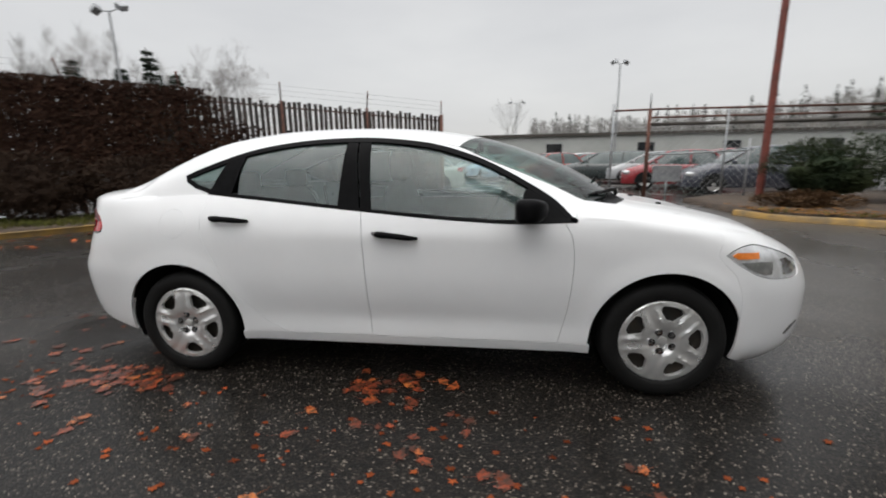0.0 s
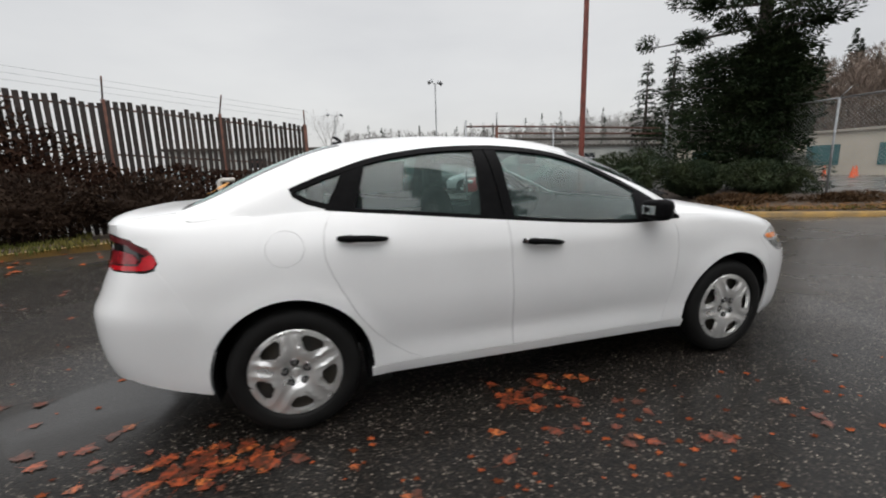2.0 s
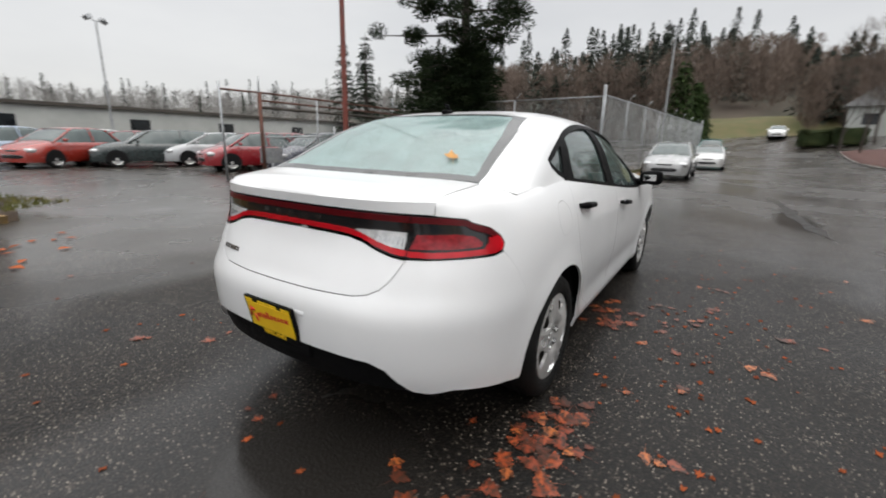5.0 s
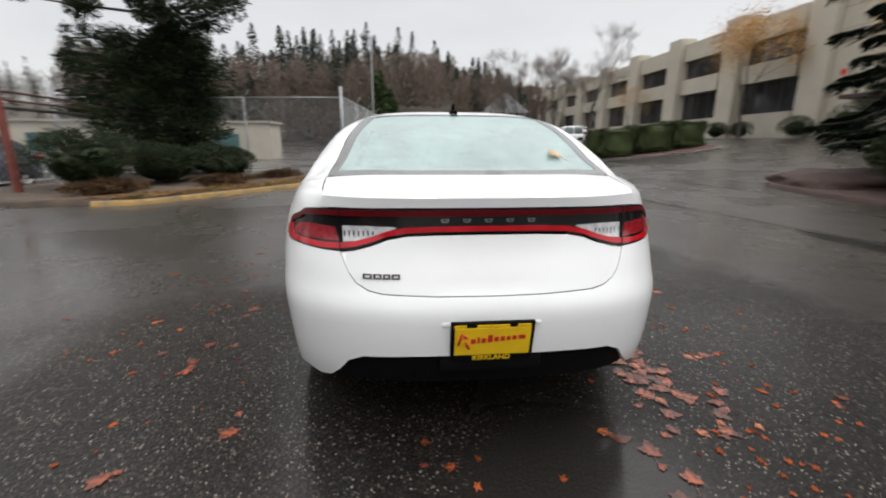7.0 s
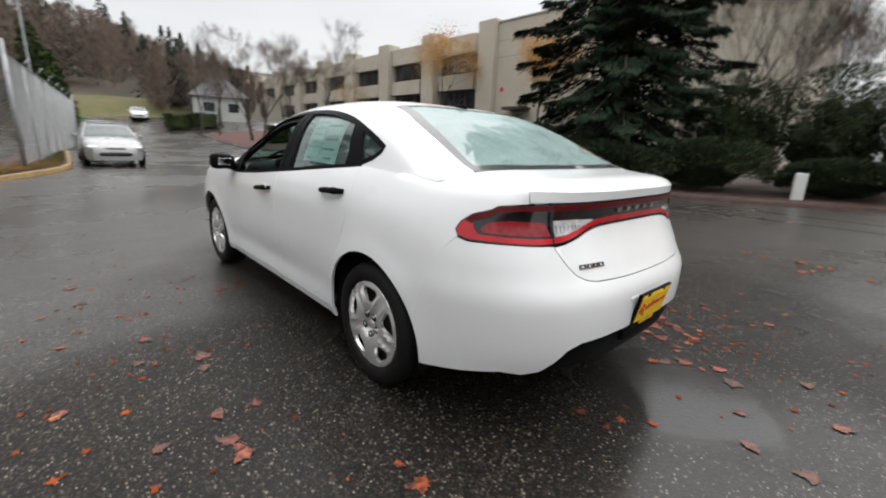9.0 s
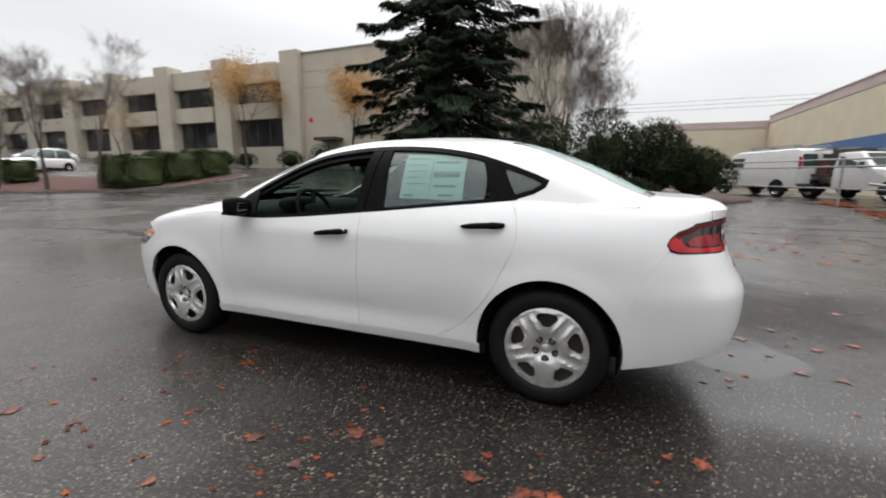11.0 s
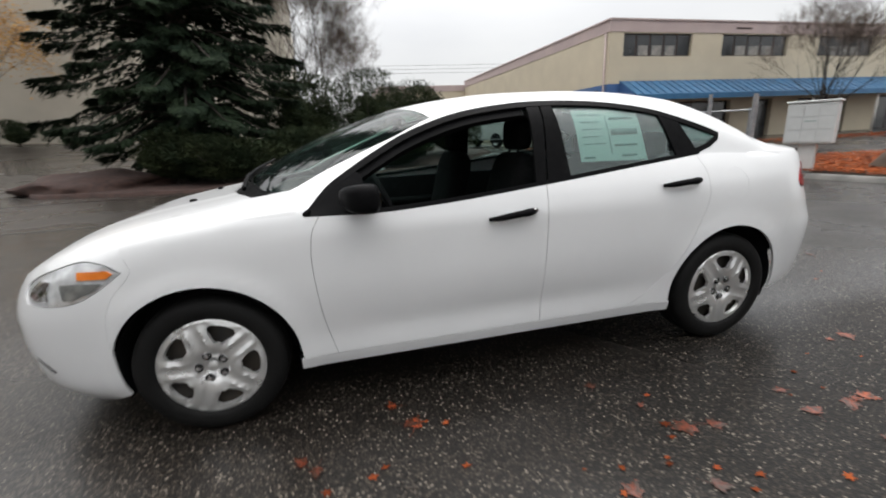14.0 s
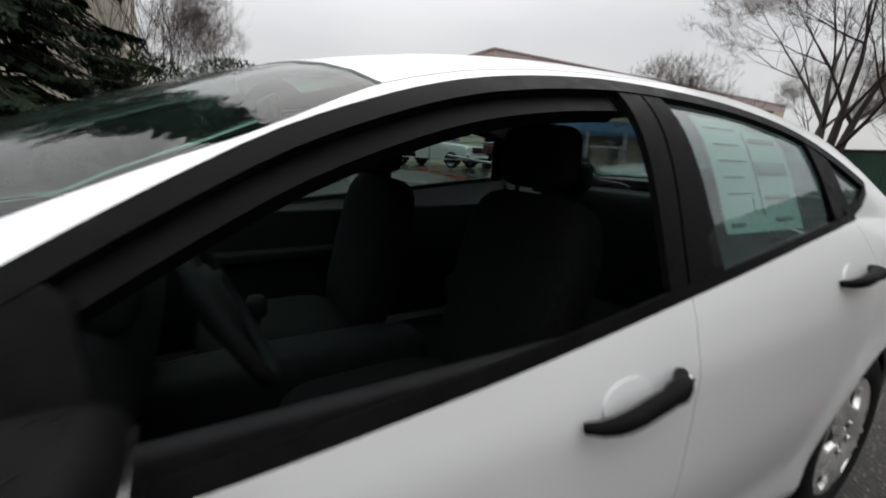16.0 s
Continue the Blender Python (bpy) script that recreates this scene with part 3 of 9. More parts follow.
for fn in (lower, mirrored(lower)):
    bm = bmesh.new()
    sheet(bm, [(sx(-1.94, 0.925), 0.925), (sx(-1.905, 0.915), 0.915), (sx(-1.90, 0.89), 0.89), (sx(-1.93, 0.876), 0.876), (sx(-1.97, 0.876), 0.876), (sx(-1.945, 0.905), 0.905)],
          fn, step=0.02, off=0.0034, depth=0.006)
    part("outer_lens", bm, REDLENS, tail_lamp, "bright red outer end of the lamp", smooth=50)
    bm = bmesh.new()
    sheet(bm, [(sy(0.585, 0.935), 0.935), (sy(0.70, 0.94), 0.94), (sx(-1.99, 0.93), 0.93), (sx(-1.965, 0.905), 0.905), (sx(-1.975, 0.888), 0.888), (sy(0.70, 0.882), 0.882), (sy(0.565, 0.88), 0.88)],
          fn, step=0.02, off=0.003, depth=0.006)
    part("brake_lens", bm, REDDARK, tail_lamp, "dark red brake lens", smooth=50)
    bm = bmesh.new()
    sheet(bm, [(sy(0.554, 0.942), 0.942), (sy(0.551, 0.878), 0.878), (sy(0.50, 0.884), 0.884), (sy(0.45, 0.898), 0.898), (sy(0.375, 0.924), 0.924), (sy(0.345, 0.935), 0.935), (sy(0.36, 0.941), 0.941), (sy(0.46, 0.944), 0.944)],
          fn, step=0.012, off=0.003, depth=0.006)
    part("reversing_lens", bm, CLEARLENS, tail_lamp, "clear ribbed reversing lens", smooth=50)
for sg in (1, -1):
    bm = bmesh.new()
    m2 = lambda u, v, k=sg: (lower if k > 0 else mirrored(lower))(u, v)
    sheet(bm, [(sy(0.562, 1.006), 1.006), (sy(0.559, 1.006), 1.006), (sy(0.559, 0.846), 0.846), (sy(0.562, 0.846), 0.846)], m2, step=0.02, off=0.0065, depth=0.006, gap=0)
    part("lamp_seam", bm, GLOSSBLACK, tail_lamp, "dark seam across the lamp bar", smooth=50)
    for i in range(7):
        y = 0.545 - 0.018 * i
        z0, z1 = 0.889 + 0.0035 * i, 0.923
        if z1 - z0 > 0.012:
            bm = bmesh.new()
            sheet(bm, [(sy(y, z0), z0), (sy(y, z1), z1), (sy(y - 0.005, z1), z1), (sy(y - 0.005, z0), z0)], m2, step=0.01, off=0.007, depth=0.004, gap=0)
            part("lens_rib", bm, CHROME, tail_lamp, "bright rib of the reversing lens", smooth=50)
for i in range(5):                                  # small raised marks in the middle of the bar
    y = 0.165 - 0.0825 * i
    bm = bmesh.new()
    sheet(bm, [(sy(y + 0.016, 0.972), 0.972), (sy(y - 0.016, 0.972), 0.972), (sy(y - 0.011, 0.958), 0.958), (sy(y + 0.011, 0.958), 0.958)], lower,
          holes=([(sy(y + 0.008, 0.968), 0.968), (sy(y - 0.008, 0.968), 0.968), (sy(y - 0.006, 0.962), 0.962), (sy(y + 0.006, 0.962), 0.962)],),
          step=0.01, off=0.006, depth=0.006, gap=0.0)
    part("badge_letter_bar", bm, CHROME, tail_lamp, "small silver badge mark", smooth=50)

corner = [(sy(0.635, z), z) for z in (1.0, 1.02, 1.045)]
zq = [(sx(-1.135 - 0.05 * i, belt(-1.135 - 0.05 * i)), belt(-1.135 - 0.05 * i)) for i in range(20)]
s1, s2 = sx(-2.08, 1.05), sy(0.635, 1.045)
zq = [p for p in zq if p[0] > s1] + [(s1 + (s2 - s1) * i / 6, rim_z(s1 + (s2 - s1) * i / 6)) for i in range(7)]
wing_y = curve((-2.3, 0.635), (-2.06, 0.638), (-1.95, 0.65), (-1.70, 0.68), (-1.60, 0.71), (-1.5, 0.78))
zq = [(s_, z_ + (max(0.0, lower(s_, z_).y - wing_y(lower(s_, z_).x)) if lower(s_, z_).x < -1.5 else 0.0)) for s_, z_ in zq]
li = lamp_half.index((sy(0.66, 1.0), 1.0))
tip = lamp_half.index((sx(-1.877, 0.894), 0.894))
quarter = (on_side(RCUT)[::-1][:-1] + zq + [(sy(0.635, 1.003), 1.003)] + lamp_half[li:tip + 2]
           + on_side(line([(-1.86, 0.83), (-1.80, 0.74), (-1.745, 0.62), (-1.7, 0.50)], 0.025))
           + on_side(arch(-1.3515, 156, 0)) + [(-0.975, 0.288)])
skin("quarter_panel", quarter, over, holes=(fuel,), gap=0.0002)
skin("fuel_flap", inset(fuel, 0.001), lower, both=False, parent=car, gap=0.0005)
for ob in [o for o in scene.objects if o.name.startswith("fuel_flap")]:
    for v in ob.data.vertices:
        v.co.y = -v.co.y
    ob.data.flip_normals()
skin("fuel_flap_blank", inset(fuel, -0.004), lower, both=False, off=-0.0005, gap=0.0)
bl_half = ([(mid_r, 0.912)] + [(sy(y, z), z) for y, z in ((0.2, 0.911), (0.31, 0.907), (0.38, 0.894), (0.44, 0.872), (0.51, 0.852), (0.565, 0.844))]
           + [(sy(y, z), z) for y, z in ((0.555, 0.82), (0.53, 0.77), (0.50, 0.735), (0.455, 0.712), (0.40, 0.702), (0.2, 0.695))] + [(mid_r, 0.693)])
boot_ring = whole(bl_half, mid_r)
boot = skin("boot_lid", boot_ring, lower, both=False, step=0.035, gap=0.0034)[0]
# black sheet added behind the boot lid's edge to shade its gap
gap_half = [(mid_r, 0.84)] + [(sy(y, z), z) for y, z in ((0.50, 0.84), (0.572, 0.838), (0.568, 0.815), (0.545, 0.765), (0.51, 0.727), (0.46, 0.703), (0.40, 0.692), (0.2, 0.685))] + [(mid_r, 0.683)]
skin("boot_seal", whole(gap_half, mid_r), lower, BLACK, both=False, off=-0.007, gap=0.0, flange=False, label="black sheet added for the shade in the boot lid gap")
lip_half = [(mid_r, 1.012), (sy(0.3, 1.012), 1.012), (sy(0.55, 1.008), 1.008), (sy(0.6335, 1.004), 1.004), (sy(0.6335, 1.050), 1.050), (sy(0.3, 1.051), 1.051), (mid_r, 1.051)]
dk = []
for i in range(13):
    y = 0.0 + 0.631 * i / 12
    dk.append((lower(sy(y, 1.05), 1.05).x - 0.0028, y))
dk = dk[::-1]
bm = bmesh.new()
sheet(bm, whole(lip_half, mid_r), lower, step=0.03, off=0.0035)
sheet(bm, [(-1.70, -0.665), (-1.70, 0.665), (-1.95, 0.645)] + dk + [(x, -y) for x, y in dk[:-1]][::-1] + [(-1.95, -0.645)], deck, step=0.03)
part("boot_lid_top", bm, WHITE, car, "white boot lid top with spoiler lip", smooth=50)
rb_top = [(mid_r, 0.693)] + [(sy(y, z), z) for y, z in ((0.2, 0.695), (0.40, 0.702), (0.455, 0.712), (0.50, 0.735), (0.53, 0.77), (0.555, 0.82), (0.565, 0.844), (0.64, 0.845), (0.72, 0.849))]
rb_top += [(sx(-1.93, 0.851), 0.851), (sx(-1.890, 0.863), 0.863)] + on_side(line([(-1.86, 0.83), (-1.80, 0.74), (-1.745, 0.62), (-1.7, 0.50)], 0.025))
rb_bot = on_side(arch(-1.3515, 156, 189, n=9) + [(-1.85, 0.282), (-1.98, 0.312)]) + [(sy(y, z), z) for y, z in
         ((0.73, 0.335), (0.67, 0.328), (0.62, 0.343), (0.58, 0.385), (0.54, 0.437), (0.48, 0.463), (0.3, 0.47))] + [(mid_r, 0.472)]
rear_bumper = skin("rear_bumper", whole(rb_top + rb_bot, mid_r), lower, both=False, step=0.035, gap=0.0002)[0]
valance = [(mid_r, 0.475), (sy(0.3, 0.473), 0.473), (sy(0.48, 0.465), 0.465), (sy(0.54, 0.440), 0.440), (sy(0.58, 0.39), 0.39), (sy(0.61, 0.352), 0.352), (sy(0.60, 0.33), 0.33),
           (sy(0.4, 0.33), 0.33), (mid_r, 0.325)]
skin("rear_valance", whole(valance, mid_r), lower, BLACK, both=False, off=-0.018, step=0.04, label="black lower rear valance")

# roof, pillars and glass
WIN = line([(0.885, belt(0.885) + 0.012), (0.80, 1.035), (0.72, 1.09), (0.56, 1.182), (0.38, 1.268), (0.14, 1.342), (-0.15, 1.380), (-0.4, 1.385), (-0.65, 1.370),
            (-0.9, 1.330), (-1.1, 1.27), (-1.25, 1.215), (-1.315, 1.188), (-1.30, 1.155), (-1.24, 1.12), (-1.17, 1.098), (-1.10, belt(-1.10) + 0.006)], 0.04)
win = [(x, hz(x, z)) for x, z in WIN]
EDGE = [(0.99, 0.70), (0.883, 0.703), (0.704, 0.690), (0.552, 0.667), (0.40, 0.644), (0.275, 0.622)]      # windscreen along the pillar
BASE = [(1.205, 0.0), (1.195, 0.15), (1.165, 0.32), (1.115, 0.48), (1.05, 0.62)]                      # its foot, from the middle outwards
SCREEN = [(x, hy(x, y)) for x, y in BASE + EDGE] + [(0.35, hy(0.35, 0.4)), (0.40, hy(0.40, 0.2)), (0.418, 1.0)]
COWL = [(x, hy(x, y)) for x, y in BASE + EDGE[:1] + [(1.05, 0.70), (1.10, 0.695), (1.13, 0.67), (1.175, 0.58), (1.232, 0.42), (1.28, 0.22), (1.308, 0.0)]]
BACK = [(-1.075, 1.0), (-1.07, hy(-1.07, 0.3)), (-1.055, hy(-1.055, 0.535)), (-1.25, hy(-1.25, 0.575)), (-1.5, hy(-1.5, 0.618)), (-1.70, hy(-1.70, 0.645)), (-1.80, hy(-1.80, 0.655)),
        (-1.855, hy(-1.855, 0.3)), (-1.862, 1.0)]


def both_sides(p):
    return p + [(x, 2 - f) for x, f in p if f < 0.999][::-1]


skin("windscreen", both_sides(SCREEN), house, WINDSHIELD, both=False, off=-0.003, label="wet windscreen with dark edge", step=0.05, depth=0.004)
skin("scuttle", both_sides(COWL), house, BLACK, both=False, off=-0.004, label="black scuttle panel with grille", step=0.05, depth=0.004)
skin("rear_window", both_sides(BACK), house, REARGLASS, both=False, off=-0.003, label="rain-misted rear window", step=0.05, depth=0.004)
back_ring = both_sides(BACK)
skin("rear_window_border", back_ring, house, pbr("black_glass_border", (0.03, 0.031, 0.031), (0.05, 0.052, 0.051), 30, 0.25, coat=0.5), both=False, off=-0.0012, holes=(inset(back_ring, 0.048),), step=0.03, depth=0.002, gap=0.0,
     label="black printed border of the rear window")
rail_f, rail_r = SCREEN[10], BACK[2]
roof_half = [SCREEN[13], SCREEN[12], SCREEN[11], rail_f] + [(x, hy(x, y)) for x, y in ((0.13, 0.612), (-0.1, 0.60), (-0.5, 0.575), (-0.8, 0.56))] + [rail_r, BACK[1], BACK[0]]
skin("roof", both_sides(roof_half), house, both=False, step=0.05)
frame_ring = ([(1.20, -0.03), (1.195, hy(1.195, 0.80)), (1.16, hy(1.16, 0.71)), (1.12, hy(1.12, 0.692)), (1.05, hy(1.05, 0.702))] + SCREEN[5:11] + roof_half[4:8] + BACK[2:7] + [(-1.825, hy(-1.825, 0.672)), (-1.785, hy(-1.785, 0.74)), (-1.75, 0.03), (-1.73, -0.02), (-1.3, -0.02), (-1.09, -0.01)]
              + win[::-1] + [(0.893, -0.02), (0.95, -0.02)])
skin("side_frame", frame_ring, house, step=0.035, label="white pillar and roof rail")


def band(pts, w0, w1):
    """A closed strip that follows an open line, between two offsets to its inside."""
    a, b = [], []
    for i, p in enumerate(pts):
        q, r = pts[max(i - 1, 0)], pts[min(i + 1, len(pts) - 1)]
        n = Vector((q[1] - r[1], r[0] - q[0])).normalized()
        a.append((p[0] + n.x * w0, p[1] + n.y * w0))
        b.append((p[0] + n.x * w1, p[1] + n.y * w1))
    return a + b[::-1]


win_m = [(x, z) for x, z in WIN]
trim = [(x, hz(x, z)) for x, z in band(win_m, -0.004, 0.022)]
skin("window_trim", trim, house, BLACK, step=0.03, off=0.001, gap=0.0, label="black window surround")
beltline = [(x, belt(x) - 0.008) for x in np.linspace(0.872, -1.16, 40)] + [(x, belt(x) + 0.017) for x in np.linspace(-1.16, 0.872, 40)]
skin("belt_trim", [(x, hz(x, z)) for x, z in beltline], house, BLACK, step=0.03, off=0.004, gap=0.0, label="black belt-line strip")
def top_at(x):
    best = [z for (a, z0), (b, z1) in zip(WIN, WIN[1:]) if min(a, b) <= x <= max(a, b) and z0 > 1.0 for z in [z0 + (z1 - z0) * (x - a) / (b - a + 1e-9)]]
    return max(best) if best else belt(x)


def pillar(xa0, xa1, xb0, xb1):
    """A black upright between two lean lines: x at the belt and at the top."""
    p = [(xa0, belt(xa0)), (xa1, belt(xa1))]
    q = [(xb1, top_at(xb1) - 0.006), (xb0, top_at(xb0) - 0.006)]
    return [(x, hz(x, z)) for x, z in resample(p + q, 0.04)]


skin("b_pillar", pillar(-0.243, -0.375, -0.292, -0.352), house, BLACK, step=0.03, off=-0.001, label="black rear door frame upright")
skin("b_pillar", pillar(-0.180, -0.238, -0.215, -0.287), house, BLACK, step=0.03, off=-0.001, label="black front door frame upright")
skin("rear_divider", pillar(-1.02, -1.165, -0.945, -1.06), house, BLACK, step=0.03, off=-0.001, label="black rear door divider")
sail = [(0.888, belt(0.888)), (0.60, belt(0.60)), (0.635, 1.09), (0.67, 1.112), (0.72, 1.083), (0.80, 1.03)]
skin("mirror_sail", [(x, hz(x, z)) for x, z in sail], house, BLACK, step=0.03, off=0.000, label="black mirror mount")
for sg in (1, -1):                                  # rounded rubber corner at the front of the mirror mount
    bm = bmesh.new()
    bmesh.ops.create_icosphere(bm, subdivisions=3, radius=1)
    for v in bm.verts:
        u = v.co.copy()
        v.co = Vector((0.885 + 0.022 * u.x, sg * (side_y(0.888, belt(0.888)) - 0.014 + 0.014 * u.y), belt(0.888) + 0.010 + 0.016 * u.z - 0.012 * u.x))
    part("sail_corner", bm, BLACK, car, "rounded black front corner of the window surround", smooth=50)
inner = [(x, hz(x, z)) for x, z in band([q for q in win_m if -0.2 < q[0] < 0.80 and q[1] > 1.0], 0.016, 0.050)]
bm = bmesh.new()
sheet(bm, inner, house, step=0.03, off=-0.016, depth=0.03, gap=0)
part("door_inner_frame", bm, BLACK, car, "black inner frame of the open window", smooth=50)
# panes
def pane(x0, x1):
    xs = [x0 + (x1 - x0) * i / 14 for i in range(15)]
    p = [(x, belt(x)) for x in xs] + [(x, top_at(x) - 0.008) for x in xs[::-1]]
    return [(x, hz(x, z)) for x, z in p]


GL = dict(step=0.06, off=-0.010, gap=0.0, depth=0.004)
skin("rear_door_glass", pane(-0.36, -0.98), house, SIDEGLASS, **GL)
skin("quarter_glass", pane(-1.05, -1.27), house, SIDEGLASS, **GL)
bm = bmesh.new()
sheet(bm, pane(0.72, -0.22), mirrored(house), **GL)
part("front_door_glass", bm, SIDEGLASS, car, "raised front door glass", smooth=50)


# ---------- wheels, mirrors, handles, cabin ----------
def build_wheel(side):
    """One wheel at the origin, its outer face towards +y * side."""
    hub = new("wheel")
    hub.parent = car
    bm = bmesh.new()
    prof = [(0.20, -0.10), (0.235, -0.104), (0.275, -0.106), (0.300, -0.098), (0.3135, -0.080), (0.316, -0.05), (0.316, -0.02)]
    prof += [(0.310, -0.018), (0.310, -0.012), (0.316, -0.010), (0.317, 0.02), (0.310, 0.022), (0.310, 0.028), (0.316, 0.03), (0.316, 0.052),
             (0.311, 0.075), (0.300, 0.092), (0.282, 0.101), (0.262, 0.104), (0.240, 0.101), (0.226, 0.096), (0.219, 0.086), (0.20, 0.07)]
    lathe(bm, prof, 64)
    part("tyre", bm, RUBBER, hub, "black road tyre", smooth=40)
    # cover: a dished disc with five openings
    bm = bmesh.new()
    R = 0.222

    def dish(u, v):
        r = math.hypot(u, v)
        a = math.atan2(v, u)
        y = 0.082 + 0.016 * math.sin(min(1, r / R) * math.pi * 0.92) - 0.022 * max(0.0, 1 - r / 0.075) ** 0.8
        spoke = math.cos(5 * (a - radians(126)))                      # -1 at the middle of a spoke
        ridge = math.exp(-((abs(((a - radians(90)) % radians(72)) - radians(36)) * r - 0.030) / 0.010) ** 2)
        if r > 0.06:
            y += (0.010 * ridge + 0.010 * max(0.0, -spoke)) * min(1, (r - 0.06) / 0.05) * (1 if r < 0.18 else max(0.0, (0.212 - r) / 0.032))
        if r > 0.205:
            y += 0.006 * math.exp(-((r - 0.213) / 0.006) ** 2)
        return Vector((u, y, v))

    rim = [(R * math.cos(2 * math.pi * i / 72), R * math.sin(2 * math.pi * i / 72)) for i in range(72)]
    holes = []
    for k in range(5):
        a0 = radians(90 + 72 * k)
        h = []
        for r, da in ((0.118, 8), (0.121, 0), (0.118, -8), (0.145, -16), (0.178, -19), (0.193, -15), (0.197, 0), (0.193, 15), (0.178, 19), (0.145, 16)):
            h.append((r * math.cos(a0 + radians(da)), r * math.sin(a0 + radians(da))))
        holes.append(line(h + [h[0]], 0.012)[:-1])
    sheet(bm, rim, dish, step=0.012, holes=holes, gap=0.0, depth=0.016)
    bmesh.ops.recalc_face_normals(bm, faces=bm.faces)
    cover = part("wheel_cover", bm, SILVER, hub, "silver five-spoke plastic wheel cover", smooth=38)
    for k in range(5):
        a = radians(54 + 72 * k)
        bm = bmesh.new()
        m = pose(0.056 * math.cos(a), 0.092, 0.056 * math.sin(a), -90, 0, 0)
        bmesh.ops.create_cone(bm, cap_ends=True, segments=6, radius1=0.0115, radius2=0.010, depth=0.014, matrix=m)
        part("wheel_nut", bm, CHROME, cover, "chrome wheel nut")
        bm = bmesh.new()
        vs = lathe(bm, [(0.0205, 0.089), (0.0200, 0.0922), (0.0115, 0.0922), (0.0105, 0.089)], 16)
        bmesh.ops.translate(bm, vec=(0.056 * math.cos(a), 0, 0.056 * math.sin(a)), verts=[v for r in vs for v in r])
        part("nut_seat", bm, GLOSSBLACK, cover, "dark ring round a wheel nut")
    bm = bmesh.new()
    lathe(bm, [(0.001, 0.0905), (0.018, 0.0905), (0.023, 0.088), (0.025, 0.08)], 24)
    part("hub_cap", bm, SILVER, cover, smooth=40)
    bm = bmesh.new()
    lathe(bm, [(0.215, 0.05), (0.20, 0.035), (0.17, 0.03), (0.10, 0.04), (0.03, 0.05), (0.001, 0.05)], 40)
    part("steel_rim", bm, DARKMETAL, hub, "black steel rim behind the cover", smooth=40)
    return hub


first = build_wheel(1)
first.matrix_local = pose(1.3515, 0.782, 0.3165, 0, -20, 0)
for x, y, rz, ry in ((-1.3515, 0.782, 0, 0), (1.3515, -0.782, 180, -12), (-1.3515, -0.782, 180, -31)):
    w = copy_thing(first, pose(x, y, 0.3165, 0, 0, rz) @ pose(0, 0, 0, 0, ry, 0))

# wheel houses and underbody
bm = bmesh.new()
for cx in (-1.3515, 1.3515):
    for sgn in (1, -1):
        rings = []
        lo = (-2, 199) if cx < 0 else (-18, 183)
        for y in (0.58, 0.862):
            ring = [(cx + 0.366 * math.cos(radians(a)), 0.318 + 0.366 * math.sin(radians(a))) for a in range(lo[0], lo[1], 8)]
            rings.append([bm.verts.new((x, sgn * min(y, side_y(x, max(z, 0.25)) - 0.012), z)) for x, z in ring])
        for a, b, c, d in zip(rings[0], rings[0][1:], rings[1][1:], rings[1]):
            bm.faces.new((a, b, c, d))
        bm.faces.new(rings[0])
box(bm, -1.0, 1.0, -0.80, 0.80, 0.20, 0.27)
box(bm, -2.10, -1.0, -0.54, 0.54, 0.345, 0.55)
box(bm, 1.0, 2.1, -0.56, 0.56, 0.20, 0.6)
part("underbody", bm, CABIN, car, "black underbody and wheel-arch liners")

# door handles
for sgn in (1, -1):
    for x0, x1, z0, z1, front in ((-1.112, -0.880, 0.957, 0.942, False), (-0.158, 0.080, 0.880, 0.856, True)):
        h = bmesh.new()
        pts = []
        for i in range(13):
            t = i / 12
            x, z = x0 + (x1 - x0) * t, z0 + (z1 - z0) * t
            lift = 0.030 * (1 - abs(2 * t - 1) ** 4)
            pts.append((x, sgn * (side_y(x, z) + 0.004 + lift), z + 0.004 * math.sin(math.pi * t)))
        rad = [0.008 + 0.008 * (1 - abs(2 * i / 12 - 1) ** 3) + (0.004 if i < 4 else 0) for i in range(13)]
        tube(h, pts, rad, 12)
        ob = part("door_handle", h, BLACK, car, "black pull handle", smooth=60)
        c = bmesh.new()
        xm, zm = x0 + (x1 - x0) * 0.56, (z0 + z1) / 2 - 0.002
        oval = [(xm + 0.062 * math.cos(2 * math.pi * i / 24), zm + 0.034 * math.sin(2 * math.pi * i / 24)) for i in range(24)]
        sheet(c, oval, lower if sgn > 0 else mirrored(lower), step=0.015, off=0.0022, depth=0.004, gap=0)
        part("handle_cup", c, WHITE, ob, "white pressed cup behind the handle", smooth=50)
        if front:
            c = bmesh.new()
            lathe(c, [(0.001, 0.004), (0.010, 0.003), (0.012, 0)], 20)
            part("lock_cylinder", c, CHROME, ob, "silver lock cylinder", m=pose(x0 + 0.016, sgn * (side_y(x0, z0) + 0.028), z0 + 0.002, 0, 0, 0 if sgn > 0 else 180), smooth=40)

